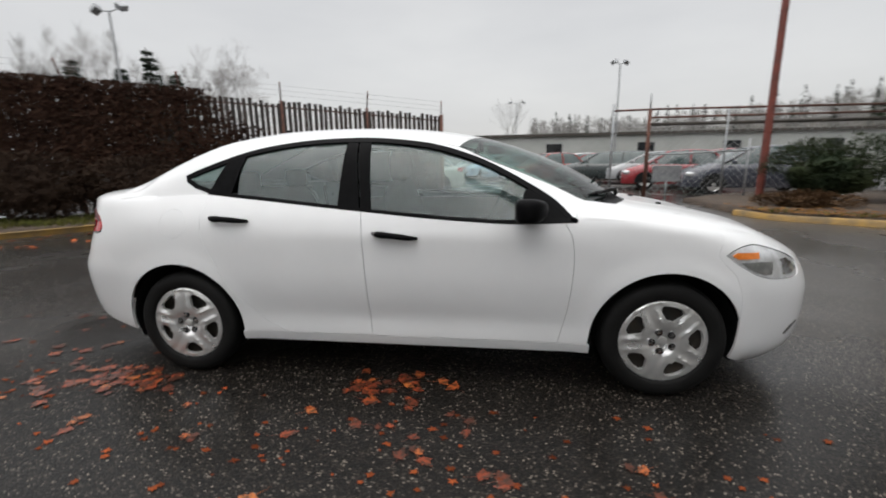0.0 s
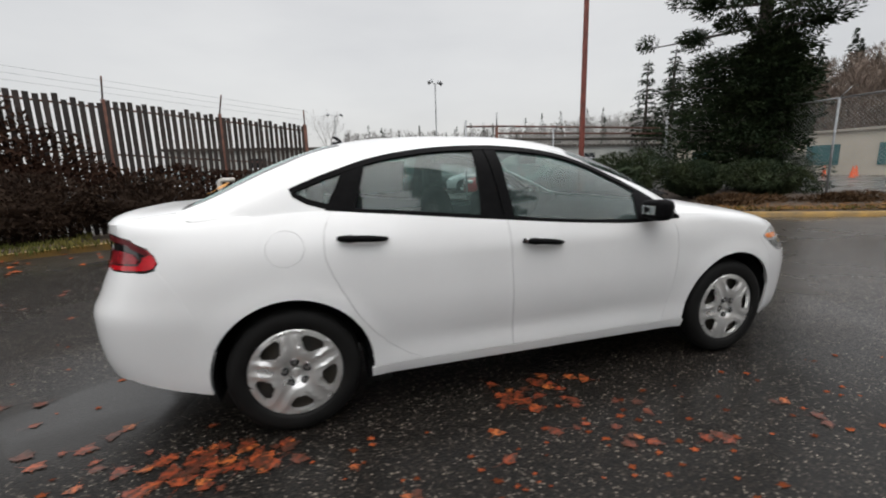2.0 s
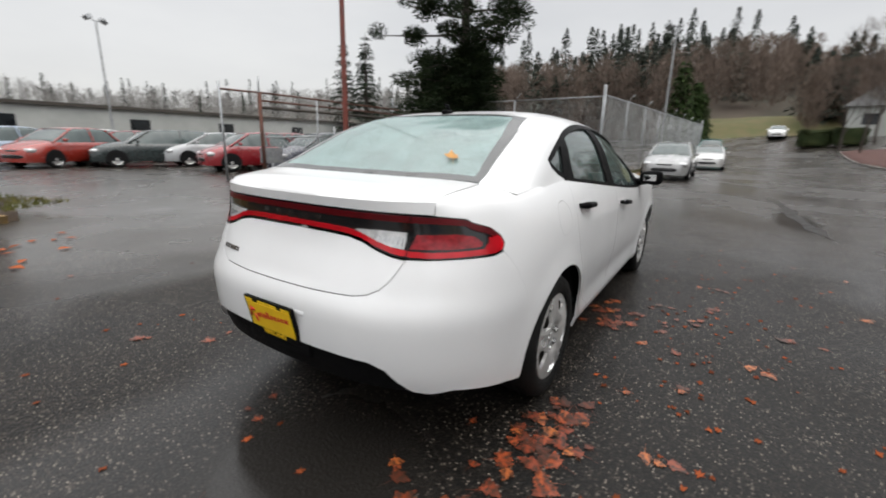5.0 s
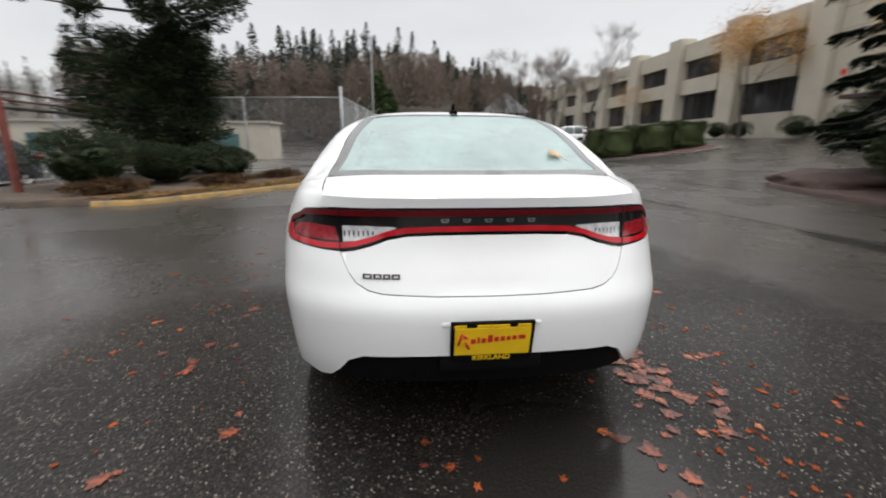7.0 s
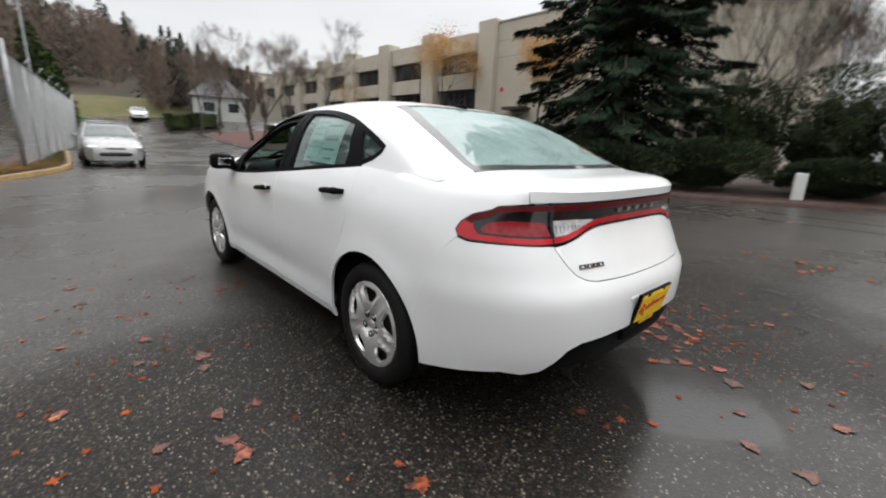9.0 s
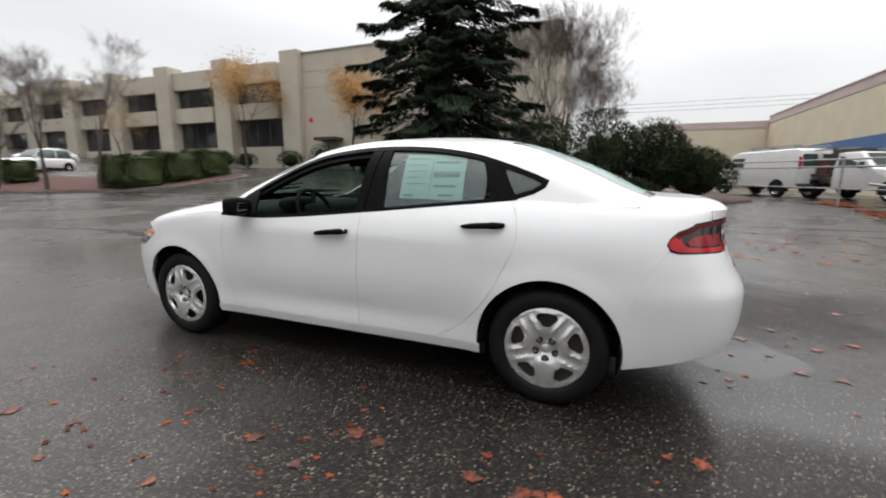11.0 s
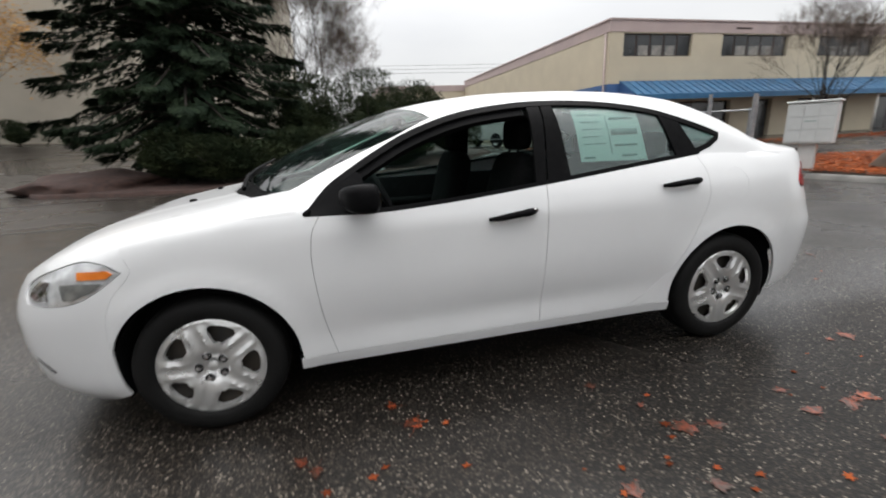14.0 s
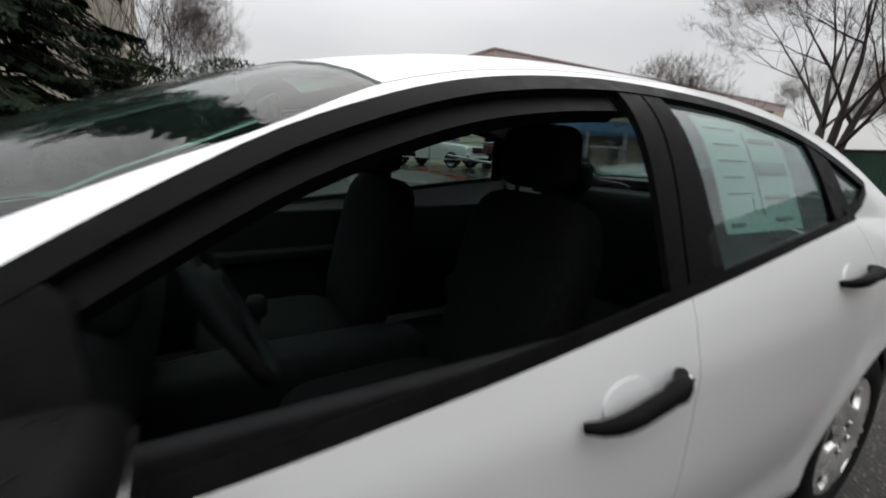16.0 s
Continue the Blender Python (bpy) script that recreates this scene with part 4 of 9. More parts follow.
# door mirrors
for sgn in (1, -1):
    bm = bmesh.new()
    bmesh.ops.create_uvsphere(bm, u_segments=32, v_segments=18, radius=1)
    for v in bm.verts:
        x, y, z = v.co
        f = lambda t, e: math.copysign(abs(t) ** e, t)
        x, y, z = f(x, 0.62), f(y, 0.55), f(z, 0.6)
        x = x if x > 0 else x * 0.35
        v.co = (0.625 + 0.131 * x * (1 - (0.50 if x > 0 else 0.1) * max(0, 0.5 + 0.5 * y) ** 1.6), sgn * (0.976 + 0.088 * y), 1.009 + 0.057 * z * (1 + 0.12 * y))
    for fc in bm.faces:
        fc.smooth = True
    if sgn < 0:
        bmesh.ops.reverse_faces(bm, faces=bm.faces)
    shell = part("door_mirror", bm, BLACK, car, "black textured door mirror", smooth=60)
    bm = bmesh.new()
    tube(bm, [(0.71, sgn * 0.80, 0.965), (0.69, sgn * 0.87, 0.965), (0.665, sgn * 0.93, 0.975)], [0.035, 0.03, 0.03], 12)
    part("mirror_arm", bm, BLACK, shell, smooth=60)
    bm = bmesh.new()
    box(bm, 0.5808, 0.5838, sgn * 0.97 - 0.05, sgn * 0.97 + 0.05, 0.984, 1.034, 0.0015)
    part("mirror_glass", bm, CHROME, shell, "mirror glass")
    drops = random.Random(61)
    tops = [v.co.copy() for v in shell.data.vertices if v.normal.z > 0.75]
    bm = bmesh.new()
    for _ in range(30):
        c_ = drops.choice(tops).lerp(drops.choice(tops), drops.random() * 0.25)
        near_ = min(tops, key=lambda q: (q - c_).length)
        bmesh.ops.create_icosphere(bm, subdivisions=1, radius=drops.uniform(0.0010, 0.0024), matrix=Matrix.Translation((c_.x, c_.y, near_.z + 0.0004)) @ Matrix.Diagonal((1.0, 1.3, 0.45, 1)))
    part("rain_drops", bm, BLACK, shell, "rain drops standing on the mirror", smooth=60)

# aerial on the roof
bm = bmesh.new()
box(bm, -1.07, -0.99, -0.022, 0.022, 1.415, 1.452, 0.012)
tube(bm, [(-1.01, 0, 1.45), (-1.035, 0, 1.475), (-1.06, 0, 1.482)], [0.012, 0.010, 0.006], 10)
part("roof_aerial", bm, BLACK, car, "black roof aerial base", smooth=50)
# number plate holder with a dealer's card
pl = bmesh.new()
tilt = pose(-2.331, 0.0, 0.532, 0, -12, 0)
box(pl, -0.010, 0.004, -0.157, 0.157, -0.088, 0.088, 0.003, m=tilt)
plate = part("plate_frame", pl, BLACK, car, "black plate frame")
pl = bmesh.new()
box(pl, -0.0135, -0.0105, -0.142, 0.142, -0.054, 0.066, 0.001, m=tilt)
card = part("plate_card", pl, YELLOW, plate, "yellow dealer card with red script bars")
ink = bmesh.new()
strokes = [(0.128, 0.0, 0.115, 0.048), (0.118, 0.046, 0.095, 0.030), (0.102, 0.014, 0.088, -0.018)]
for y0, z0, y1, z1 in strokes:
    tube(ink, [tilt @ Vector((-0.0138, y0, z0 - 0.006)), tilt @ Vector((-0.0138, y1, z1 - 0.006))], 0.005, 6)
yy = 0.082
for w, hgt in ((0.018, 0.020), (0.008, 0.026), (0.016, 0.020), (0.018, 0.032), (0.016, 0.020), (0.016, 0.020), (0.014, 0.018), (0.016, 0.018), (0.026, 0.018)):
    box(ink, -0.0150, -0.0137, yy - w, yy, -0.002 + (0.084 - yy) * 0.09, -0.002 + hgt + (0.084 - yy) * 0.09, 0.0, m=tilt)
    yy -= w + 0.007
part("script_bars", ink, REDINK, card, "red script drawn as bars")
word = bpy.data.curves.new("place_name", "FONT")
word.body, word.size, word.align_x, word.align_y, word.extrude, word.offset = "KIRKLAND", 0.030, "CENTER", "CENTER", 0.0008, 0.0009
word_ob = bpy.data.objects.new("place_name", word)
scene.collection.objects.link(word_ob)
bpy.context.view_layer.update()
word_me = bpy.data.meshes.new_from_object(word_ob)
bpy.data.objects.remove(word_ob)
word_me.materials.clear()
word_me.materials.append(YELLOW)
name_ob = new("place_name", word_me)
name_ob.parent = plate
name_ob.matrix_local = tilt @ Matrix.Translation((-0.0112, 0, -0.070)) @ Matrix(((0, 0, -1, 0), (-1, 0, 0, 0), (0, 1, 0, 0), (0, 0, 0, 1)))
name_ob["label"] = "yellow place name on the plate frame"
for a, b in ((0.145, 0.10), (0.06, -0.06), (-0.09, -0.14)):
    ink = bmesh.new()
    box(ink, -0.0125, -0.0102, b, a, 0.068, 0.079, 0.0, m=tilt)
    part("lettering_bar", ink, YELLOW, plate, "yellow lettering drawn as a bar")
pk = bmesh.new()
box(pk, -2.331, -2.29, -0.19, 0.19, 0.585, 0.608, 0.010)
part("plate_lamp_hood", pk, WHITE, car, "white pressed hood above the plate", smooth=40)
pk = bmesh.new()
box(pk, -2.320, -2.26, -0.20, 0.20, 0.395, 0.475, 0.02)
part("plate_mount", pk, BLACK, car, "black plate mount", smooth=40)
# dark model badge on the boot lid
bd = bmesh.new()
y = 0.475
for w in (0.034, 0.030, 0.026, 0.030):
    p = [(sy(y, 0.772), 0.772), (sy(y - w, 0.772), 0.772), (sy(y - w, 0.755), 0.755), (sy(y, 0.755), 0.755)]
    c = [(sy(y - 0.007, 0.768), 0.768), (sy(y - w + 0.007, 0.768), 0.768), (sy(y - w + 0.007, 0.759), 0.759), (sy(y - 0.007, 0.759), 0.759)]
    sheet(bd, p, lower, step=0.01, holes=(c,), off=0.004, depth=0.004, gap=0)
    y -= w + 0.006
part("model_badge", bd, DARKMETAL, boot, "dark chrome badge drawn as bars")


# ---------- ground ----------
def ground_z(x, y):
    u = 0.5 * x - 0.866 * y
    h = 2.0 * smooth01(20, 44, u) * smooth01(-4, 8, x)
    h += 9.0 * smooth01(35, 160, x)
    h += 0.35 * smooth01(-12, -18, y) * smooth01(3, -3, x)
    return h


def grid(bm, xs, ys, fn, mat=0):
    vs = [[bm.verts.new((x, y, fn(x, y))) for y in ys] for x in xs]
    for i in range(len(xs) - 1):
        for j in range(len(ys) - 1):
            f = bm.faces.new((vs[i][j], vs[i + 1][j], vs[i + 1][j + 1], vs[i][j + 1]))
            f.smooth, f.material_index = True, mat


def wet_asphalt():
    m = bpy.data.materials.new("wet_asphalt")
    m.use_nodes = True
    n, l = m.node_tree.nodes, m.node_tree.links
    b = n["Principled BSDF"]
    c = n.new("ShaderNodeTexCoord")

    def noise_tex(scale, detail=4.0):
        t = n.new("ShaderNodeTexNoise")
        t.inputs["Scale"].default_value, t.inputs["Detail"].default_value = scale, detail
        l.new(c.outputs["Object"], t.inputs["Vector"])
        return t.outputs["Fac"]

    def rng(src, a, b_, lo, hi):
        r = n.new("ShaderNodeMapRange")
        for i, v in enumerate((a, b_, lo, hi)):
            r.inputs[i + 1].default_value = v
        l.new(src, r.inputs[0])
        return r.outputs[0]

    def mixc(fac, a, b_):
        mx = n.new("ShaderNodeMix")
        mx.data_type = "RGBA"
        for i, v in ((6, a), (7, b_)):
            if isinstance(v, tuple):
                mx.inputs[i].default_value = (*v, 1)
            else:
                l.new(v, mx.inputs[i])
        l.new(fac, mx.inputs[0])
        return mx.outputs[2]

    wob = n.new("ShaderNodeTexNoise")                                  # stones are angular, not round
    wob.inputs["Scale"].default_value, wob.inputs["Detail"].default_value = 150.0, 2.0
    l.new(c.outputs["Object"], wob.inputs["Vector"])
    shift = n.new("ShaderNodeVectorMath")
    shift.operation = "MULTIPLY_ADD"
    shift.inputs[1].default_value = (0.011, 0.011, 0.0)
    l.new(wob.outputs["Color"], shift.inputs[0])
    l.new(c.outputs["Object"], shift.inputs[2])
    vor = n.new("ShaderNodeTexVoronoi")
    vor.inputs["Scale"].default_value = 82.0
    l.new(shift.outputs[0], vor.inputs["Vector"])
    sep = n.new("ShaderNodeSeparateColor")
    l.new(vor.outputs["Color"], sep.inputs[0])
    base = mixc(rng(noise_tex(0.35, 5), 0.35, 0.65, 0, 1), (0.0072, 0.0058, 0.0046), (0.0150, 0.0120, 0.0096))
    base = mixc(rng(sep.outputs[0], 0.40, 1.0, 0, 0.85), base, (0.050, 0.0395, 0.0300))

    def calc(op, p, q):
        m_ = n.new("ShaderNodeMath")
        m_.operation = op
        for i, v in enumerate((p, q)):
            if isinstance(v, float):
                m_.inputs[i].default_value = v
            else:
                l.new(v, m_.inputs[i])
        return m_.outputs[0]

    base = mixc(rng(noise_tex(0.9, 7), 0.50, 0.66, 0, 0.6), base, (0.0075, 0.0066, 0.0058))      # damp stains
    sep_xy = n.new("ShaderNodeSeparateXYZ")
    l.new(c.outputs["Object"], sep_xy.inputs[0])
    drift = calc("ADD", calc("ADD", calc("MULTIPLY", sep_xy.outputs["X"], 0.7), sep_xy.outputs["Y"]), calc("MULTIPLY", noise_tex(0.5, 6), 2.4))
    pale = calc("MAXIMUM", rng(drift, 2.1, 3.9, 0, 1), rng(calc("ADD", sep_xy.outputs["X"], calc("MULTIPLY", noise_tex(0.4, 5), 1.6)), 3.6, 6.0, 0, 0.9))
    pale = calc("MAXIMUM", pale, rng(calc("ADD", sep_xy.outputs["Y"], calc("MULTIPLY", noise_tex(0.45, 5), 1.4)), -2.4, -3.8, 0, 0.8))                                  # paler drive and outer yard: sky sheen painted into the base colour
    grit = mixc(rng(sep.outputs[2], 0.2, 0.9, 0, 1), (0.024, 0.0190, 0.0148), (0.105, 0.085, 0.066))
    base = mixc(calc("MULTIPLY", pale, 0.78), base, grit)
    chip = calc("MULTIPLY", rng(sep.outputs[1], 0.81, 1.0, 0.0, 0.66), rng(vor.outputs["Distance"], 0.30, 0.42, 1, 0))
    vor2 = n.new("ShaderNodeTexVoronoi")                               # single larger stones
    vor2.inputs["Scale"].default_value = 47.0
    l.new(shift.outputs[0], vor2.inputs["Vector"])
    sep2 = n.new("ShaderNodeSeparateColor")
    l.new(vor2.outputs["Color"], sep2.inputs[0])
    stone = calc("MULTIPLY", rng(sep2.outputs[1], 0.82, 1.0, 0.0, 0.55), rng(vor2.outputs["Distance"], 0.22, 0.40, 1, 0))
    chip = calc("MAXIMUM", chip, calc("MULTIPLY", stone, rng(noise_tex(2.2, 3), 0.35, 0.6, 0.35, 1)))
    film = rng(noise_tex(0.24, 6), 0.40, 0.62, 0, 1)                   # where the water stands thicker
    streak = rng(noise_tex(0.7, 7), 0.36, 0.64, 0, 1)
    wet = calc("ADD", calc("MULTIPLY", film, 0.6), calc("MULTIPLY", streak, 0.4))
    b.inputs["Roughness"].default_value = 0.6
    b.inputs["Specular IOR Level"].default_value = 0.15
    edge = calc("MULTIPLY", noise_tex(1.7, 5), 0.9)
    pool = None                                                        # standing water in the hollows
    for px_, py_, rx_, ry_ in ((-2.45, -0.35, 0.62, 0.62), (6.6, -2.7, 1.6, 0.40), (-3.6, 4.4, 1.2, 0.5), (-7.4, -5.0, 1.1, 0.7), (1.0, -5.7, 1.6, 0.35)):
        dx = calc("DIVIDE", calc("SUBTRACT", sep_xy.outputs["X"], px_), rx_)
        dy = calc("DIVIDE", calc("SUBTRACT", sep_xy.outputs["Y"], py_), ry_)
        d_ = calc("ADD", calc("SQRT", calc("ADD", calc("MULTIPLY", dx, dx), calc("MULTIPLY", dy, dy)), 0.0), edge)
        p_ = rng(d_, 1.05, 1.35, 1, 0)
        pool = p_ if pool is None else calc("MAXIMUM", pool, p_)
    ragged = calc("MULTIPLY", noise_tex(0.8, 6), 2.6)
    dimmed = []                                                           # dimmer light beside the car, painted in as darker, duller ground
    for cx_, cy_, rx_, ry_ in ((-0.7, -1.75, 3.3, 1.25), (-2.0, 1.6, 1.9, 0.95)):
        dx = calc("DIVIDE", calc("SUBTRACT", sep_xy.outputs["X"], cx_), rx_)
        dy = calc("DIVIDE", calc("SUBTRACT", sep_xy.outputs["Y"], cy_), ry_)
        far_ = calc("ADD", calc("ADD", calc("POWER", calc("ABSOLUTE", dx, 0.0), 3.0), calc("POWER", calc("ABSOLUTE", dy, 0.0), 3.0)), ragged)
        dimmed.append(rng(far_, 1.7, 2.7, 1, 0))
    dim_right, dimmed = dimmed[0], calc("MAXIMUM", dimmed[0], dimmed[1])
    l.new(calc("MULTIPLY", calc("MAXIMUM", calc("MAXIMUM", rng(wet, 0.1, 0.8, 0.55, 1.0), pool), calc("MULTIPLY", pale, 0.95)), rng(dimmed, 0, 1, 1.0, 0.32)), b.inputs["Coat Weight"])
    l.new(calc("MULTIPLY", rng(wet, 0.1, 0.85, 0.34, 0.19), rng(pool, 0, 1, 1.0, 0.45)), b.inputs["Coat Roughness"])
    b.inputs["Coat IOR"].default_value = 1.43
    base = mixc(calc("MULTIPLY", dim_right, 0.38), base, (0.0030, 0.0025, 0.0021))
    base = mixc(rng(vor.outputs["Distance"], 0.34, 0.56, 0, 0.85), base, (0.0022, 0.0018, 0.0015))      # tar between the stones, darkened further for the shade in the gaps
    base = mixc(chip, base, (0.36, 0.31, 0.255))
    l.new(mixc(pool, base, (0.010, 0.0085, 0.007)), b.inputs["Base Color"])
    bp = n.new("ShaderNodeBump")
    bp.inputs["Distance"].default_value, bp.inputs["Strength"].default_value = 0.006, 0.7
    l.new(vor.outputs["Distance"], bp.inputs["Height"])
    l.new(bp.outputs[0], b.inputs["Normal"])
    bp2 = n.new("ShaderNodeBump")
    bp2.inputs["Distance"].default_value = 0.004
    l.new(calc("MULTIPLY", rng(wet, 0.1, 0.8, 0.40, 0.10), rng(pool, 0, 1, 1.0, 0.1)), bp2.inputs["Strength"])
    l.new(noise_tex(26, 4), bp2.inputs["Height"])
    l.new(bp2.outputs[0], b.inputs["Coat Normal"])
    return m


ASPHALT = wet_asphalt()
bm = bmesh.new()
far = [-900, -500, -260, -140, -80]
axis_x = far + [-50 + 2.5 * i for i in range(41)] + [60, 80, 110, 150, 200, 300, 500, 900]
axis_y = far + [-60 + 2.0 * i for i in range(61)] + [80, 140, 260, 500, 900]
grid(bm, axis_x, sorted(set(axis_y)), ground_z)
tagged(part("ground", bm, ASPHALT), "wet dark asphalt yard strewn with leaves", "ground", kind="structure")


# ---------- cabin ----------
def soft_box(bm, c, size, e=0.45, m=None, seg=(20, 12)):
    """A rounded cushion: a sphere squared off by the exponent e."""
    r = bmesh.ops.create_uvsphere(bm, u_segments=seg[0], v_segments=seg[1], radius=1)
    for v in r["verts"]:
        v.co = Vector([math.copysign(abs(t) ** e, t) * s / 2 + o for t, s, o in zip(v.co, size, c)])
    for f in {f for v in r["verts"] for f in v.link_faces}:
        f.smooth = True
    if m is not None:
        bmesh.ops.transform(bm, matrix=m, verts=r["verts"])


for y, dx in ((0.36, 0.03), (-0.36, 0.2)):
    bm = bmesh.new()
    soft_box(bm, (0.10, y, 0.50), (0.54, 0.50, 0.20))
    seat = part("front_seat", bm, FABRIC, car, "black cloth front seat", smooth=60)
    bm = bmesh.new()
    soft_box(bm, (-0.20, y, 0.83), (0.17, 0.47, 0.62), m=Matrix.Translation((-0.2, 0, 0.55)) @ pose(0, 0, 0, 0, -14, 0) @ Matrix.Translation((0.2, 0, -0.55)))
    part("backrest", bm, FABRIC, seat, smooth=60)
    bm = bmesh.new()
    soft_box(bm, (-0.33, y, 1.225), (0.10, 0.25, 0.17))
    for dy in (-0.06, 0.06):
        tube(bm, [(-0.32, y + dy, 1.17), (-0.30, y + dy, 1.09)], 0.007, 6)
    part("headrest", bm, FABRIC, seat, smooth=60)
    seat.location.x = dx
bm = bmesh.new()
soft_box(bm, (-0.78, 0, 0.52), (0.52, 1.25, 0.22))
bench = part("rear_bench", bm, FABRIC, car, "black cloth rear bench", smooth=60)
bm = bmesh.new()
soft_box(bm, (-1.07, 0, 0.80), (0.18, 1.25, 0.58), m=Matrix.Translation((-1.07, 0, 0.55)) @ pose(0, 0, 0, 0, -20, 0) @ Matrix.Translation((1.07, 0, -0.55)))
part("backrest", bm, FABRIC, bench, smooth=60)
for y in (0.36, -0.36):
    bm = bmesh.new()
    soft_box(bm, (-1.20, y, 1.13), (0.10, 0.26, 0.15))
    part("headrest", bm, FABRIC, bench, smooth=60)
bm = bmesh.new()
box(bm, -1.72, -1.18, -0.62, 0.62, 1.02, 1.05, 0.01)
part("parcel_shelf", bm, CABIN, car, "black parcel shelf")
bm = bmesh.new()
soft_box(bm, (0.88, 0, 0.86), (0.52, 1.40, 0.30), 0.5, seg=(28, 14))
dash = part("dashboard", bm, CABIN, car, "black moulded dashboard", smooth=60)
bm = bmesh.new()
soft_box(bm, (0.68, 0.36, 0.985), (0.12, 0.36, 0.12), 0.6)
part("instrument_hood", bm, CABIN, dash, smooth=60)
bm = bmesh.new()
soft_box(bm, (0.30, 0, 0.50), (0.9, 0.20, 0.26), 0.4)
tube(bm, [(0.42, 0, 0.60), (0.40, 0, 0.74)], 0.012, 8)
soft_box(bm, (0.40, 0, 0.77), (0.06, 0.05, 0.07), 0.7)
part("centre_console", bm, CABIN, car, "black console with gear lever", smooth=60)
wheel_m = pose(0.50, 0.36, 0.93, 0, -64, 0)
bm = bmesh.new()
ringpts = [(0.185 * math.cos(2 * math.pi * i / 32), 0.185 * math.sin(2 * math.pi * i / 32), 0) for i in range(33)]
tube(bm, ringpts, 0.016, 10, cap=False)
bmesh.ops.remove_doubles(bm, verts=bm.verts, dist=0.0005)
steering = part("steering_wheel", bm, CABIN, car, "black steering wheel", m=wheel_m, smooth=60)
bm = bmesh.new()
soft_box(bm, (0, 0, -0.015), (0.15, 0.19, 0.06), 0.6)
part("hub", bm, CABIN, steering, smooth=60)
for a in (0, 180, 250):
    bm = bmesh.new()
    tube(bm, [(0.06 * math.cos(radians(a + 90)), 0.06 * math.sin(radians(a + 90)), -0.012), (0.18 * math.cos(radians(a + 90)), 0.18 * math.sin(radians(a + 90)), 0)], 0.015, 8)
    part("spoke", bm, CABIN, steering, smooth=60)
bm = bmesh.new()
box(bm, 0.33, 0.355, -0.12, 0.12, 1.285, 1.35, 0.010)
part("inside_mirror", bm, CABIN, car, "inside rear-view mirror", smooth=50)
for sgn in (1, -1):
    bm = bmesh.new()
    box(bm, -1.0, 0.80, sgn * 0.79 - 0.015, sgn * 0.79 + 0.015, 0.32, 0.93, 0.01)
    box(bm, -0.1, 0.5, sgn * 0.75 - 0.03, sgn * 0.75 + 0.03, 0.70, 0.76, 0.02)
    part("door_trim", bm, CABIN, car, "black inner door trim", smooth=50)
bm = bmesh.new()
liner = [(x, hy(x, 0.56)) for x in np.linspace(0.38, -1.06, 18)]
ring = [(x, p + 0.02) for x, p in liner] + [(x, 2 - p - 0.02) for x, p in liner[::-1]]
sheet(bm, ring, house, step=0.07, off=-0.03, flange=False)
part("headliner", bm, LINER, car, "grey headliner", smooth=60)
# wipers on the windscreen
def on_screen(x, y):
    return house(x, hy(x, y) if y >= 0 else 2 - hy(x, -y))


for y0, x1, y1 in ((0.40, 1.10, -0.22), (-0.22, 1.02, -0.64)):
    bm = bmesh.new()
    foot, tip = on_screen(1.25 - 0.15 * (y0 / 0.69) ** 2, y0), on_screen(x1, y1)
    arm = [foot + Vector((0, 0, 0.012))] + [foot.lerp(tip, k) + Vector((0.015, 0, 0.045)) for k in (0.2, 0.5)] + [tip + Vector((0.01, 0, 0.03))]
    tube(bm, arm, [0.013, 0.011, 0.008, 0.006], 8)
    wiper = part("wiper", bm, BLACK, car, "black windscreen wiper", smooth=60)
    bm = bmesh.new()
    blade = [on_screen(1.215 - 0.2 * ((y0 - 0.1 + (y1 - y0 + 0.1) * k) / 0.69) ** 2 - 0.06 * k, y0 - 0.1 + (y1 - y0 + 0.1) * k) + Vector((0.006, 0, 0.012)) for k in (0, 0.25, 0.5, 0.75, 1.0)]
    tube(bm, blade, [0.006, 0.009, 0.010, 0.009, 0.006], 6)
    part("wiper_blade", bm, BLACK, wiper, smooth=60)
for y in (0.29, -0.29):
    bm = bmesh.new()
    soft_box(bm, tuple(deck(1.47, y) + Vector((0, 0, 0.004))), (0.035, 0.028, 0.016), 0.7, seg=(12, 8))
    part("washer_jet", bm, BLACK, car, "black washer jet", smooth=60)
# price sticker inside the rear door glass
def sticker_at(u, v):
    z = 1.335 - v
    return house(u, hz(u, z)) + Vector((0, -0.024, 0))


bm = bmesh.new()
sheet(bm, [(-0.457, 0.0), (-0.838, 0.010), (-0.848, 0.262), (-0.458, 0.254)], sticker_at, step=0.05, depth=0.002, gap=0)
sticker = part("price_sticker", bm, PAPER, car, "pale green price sticker behind the rear door glass", smooth=60)
bars = [(-0.66, -0.80, 0.042, 0.052), (-0.655, -0.815, 0.098, 0.130), (-0.665, -0.80, 0.176, 0.186), (-0.48, -0.54, 0.232, 0.240), (-0.70, -0.79, 0.228, 0.238),
        (-0.64, -0.643, 0.03, 0.22), (-0.48, -0.62, 0.024, 0.027), (-0.49, -0.60, 0.060, 0.063), (-0.49, -0.61, 0.096, 0.099), (-0.49, -0.58, 0.132, 0.135), (-0.49, -0.61, 0.168, 0.171)]
for x0, x1, v0, v1 in bars:
    bm = bmesh.new()
    sheet(bm, [(x0, v0), (x1, v0), (x1, v1), (x0, v1)], lambda u, v: sticker_at(u, v) + Vector((0, 0.003, 0)), step=0.04, depth=0.001, gap=0)
    part("print_bar", bm, PAPERINK, sticker)


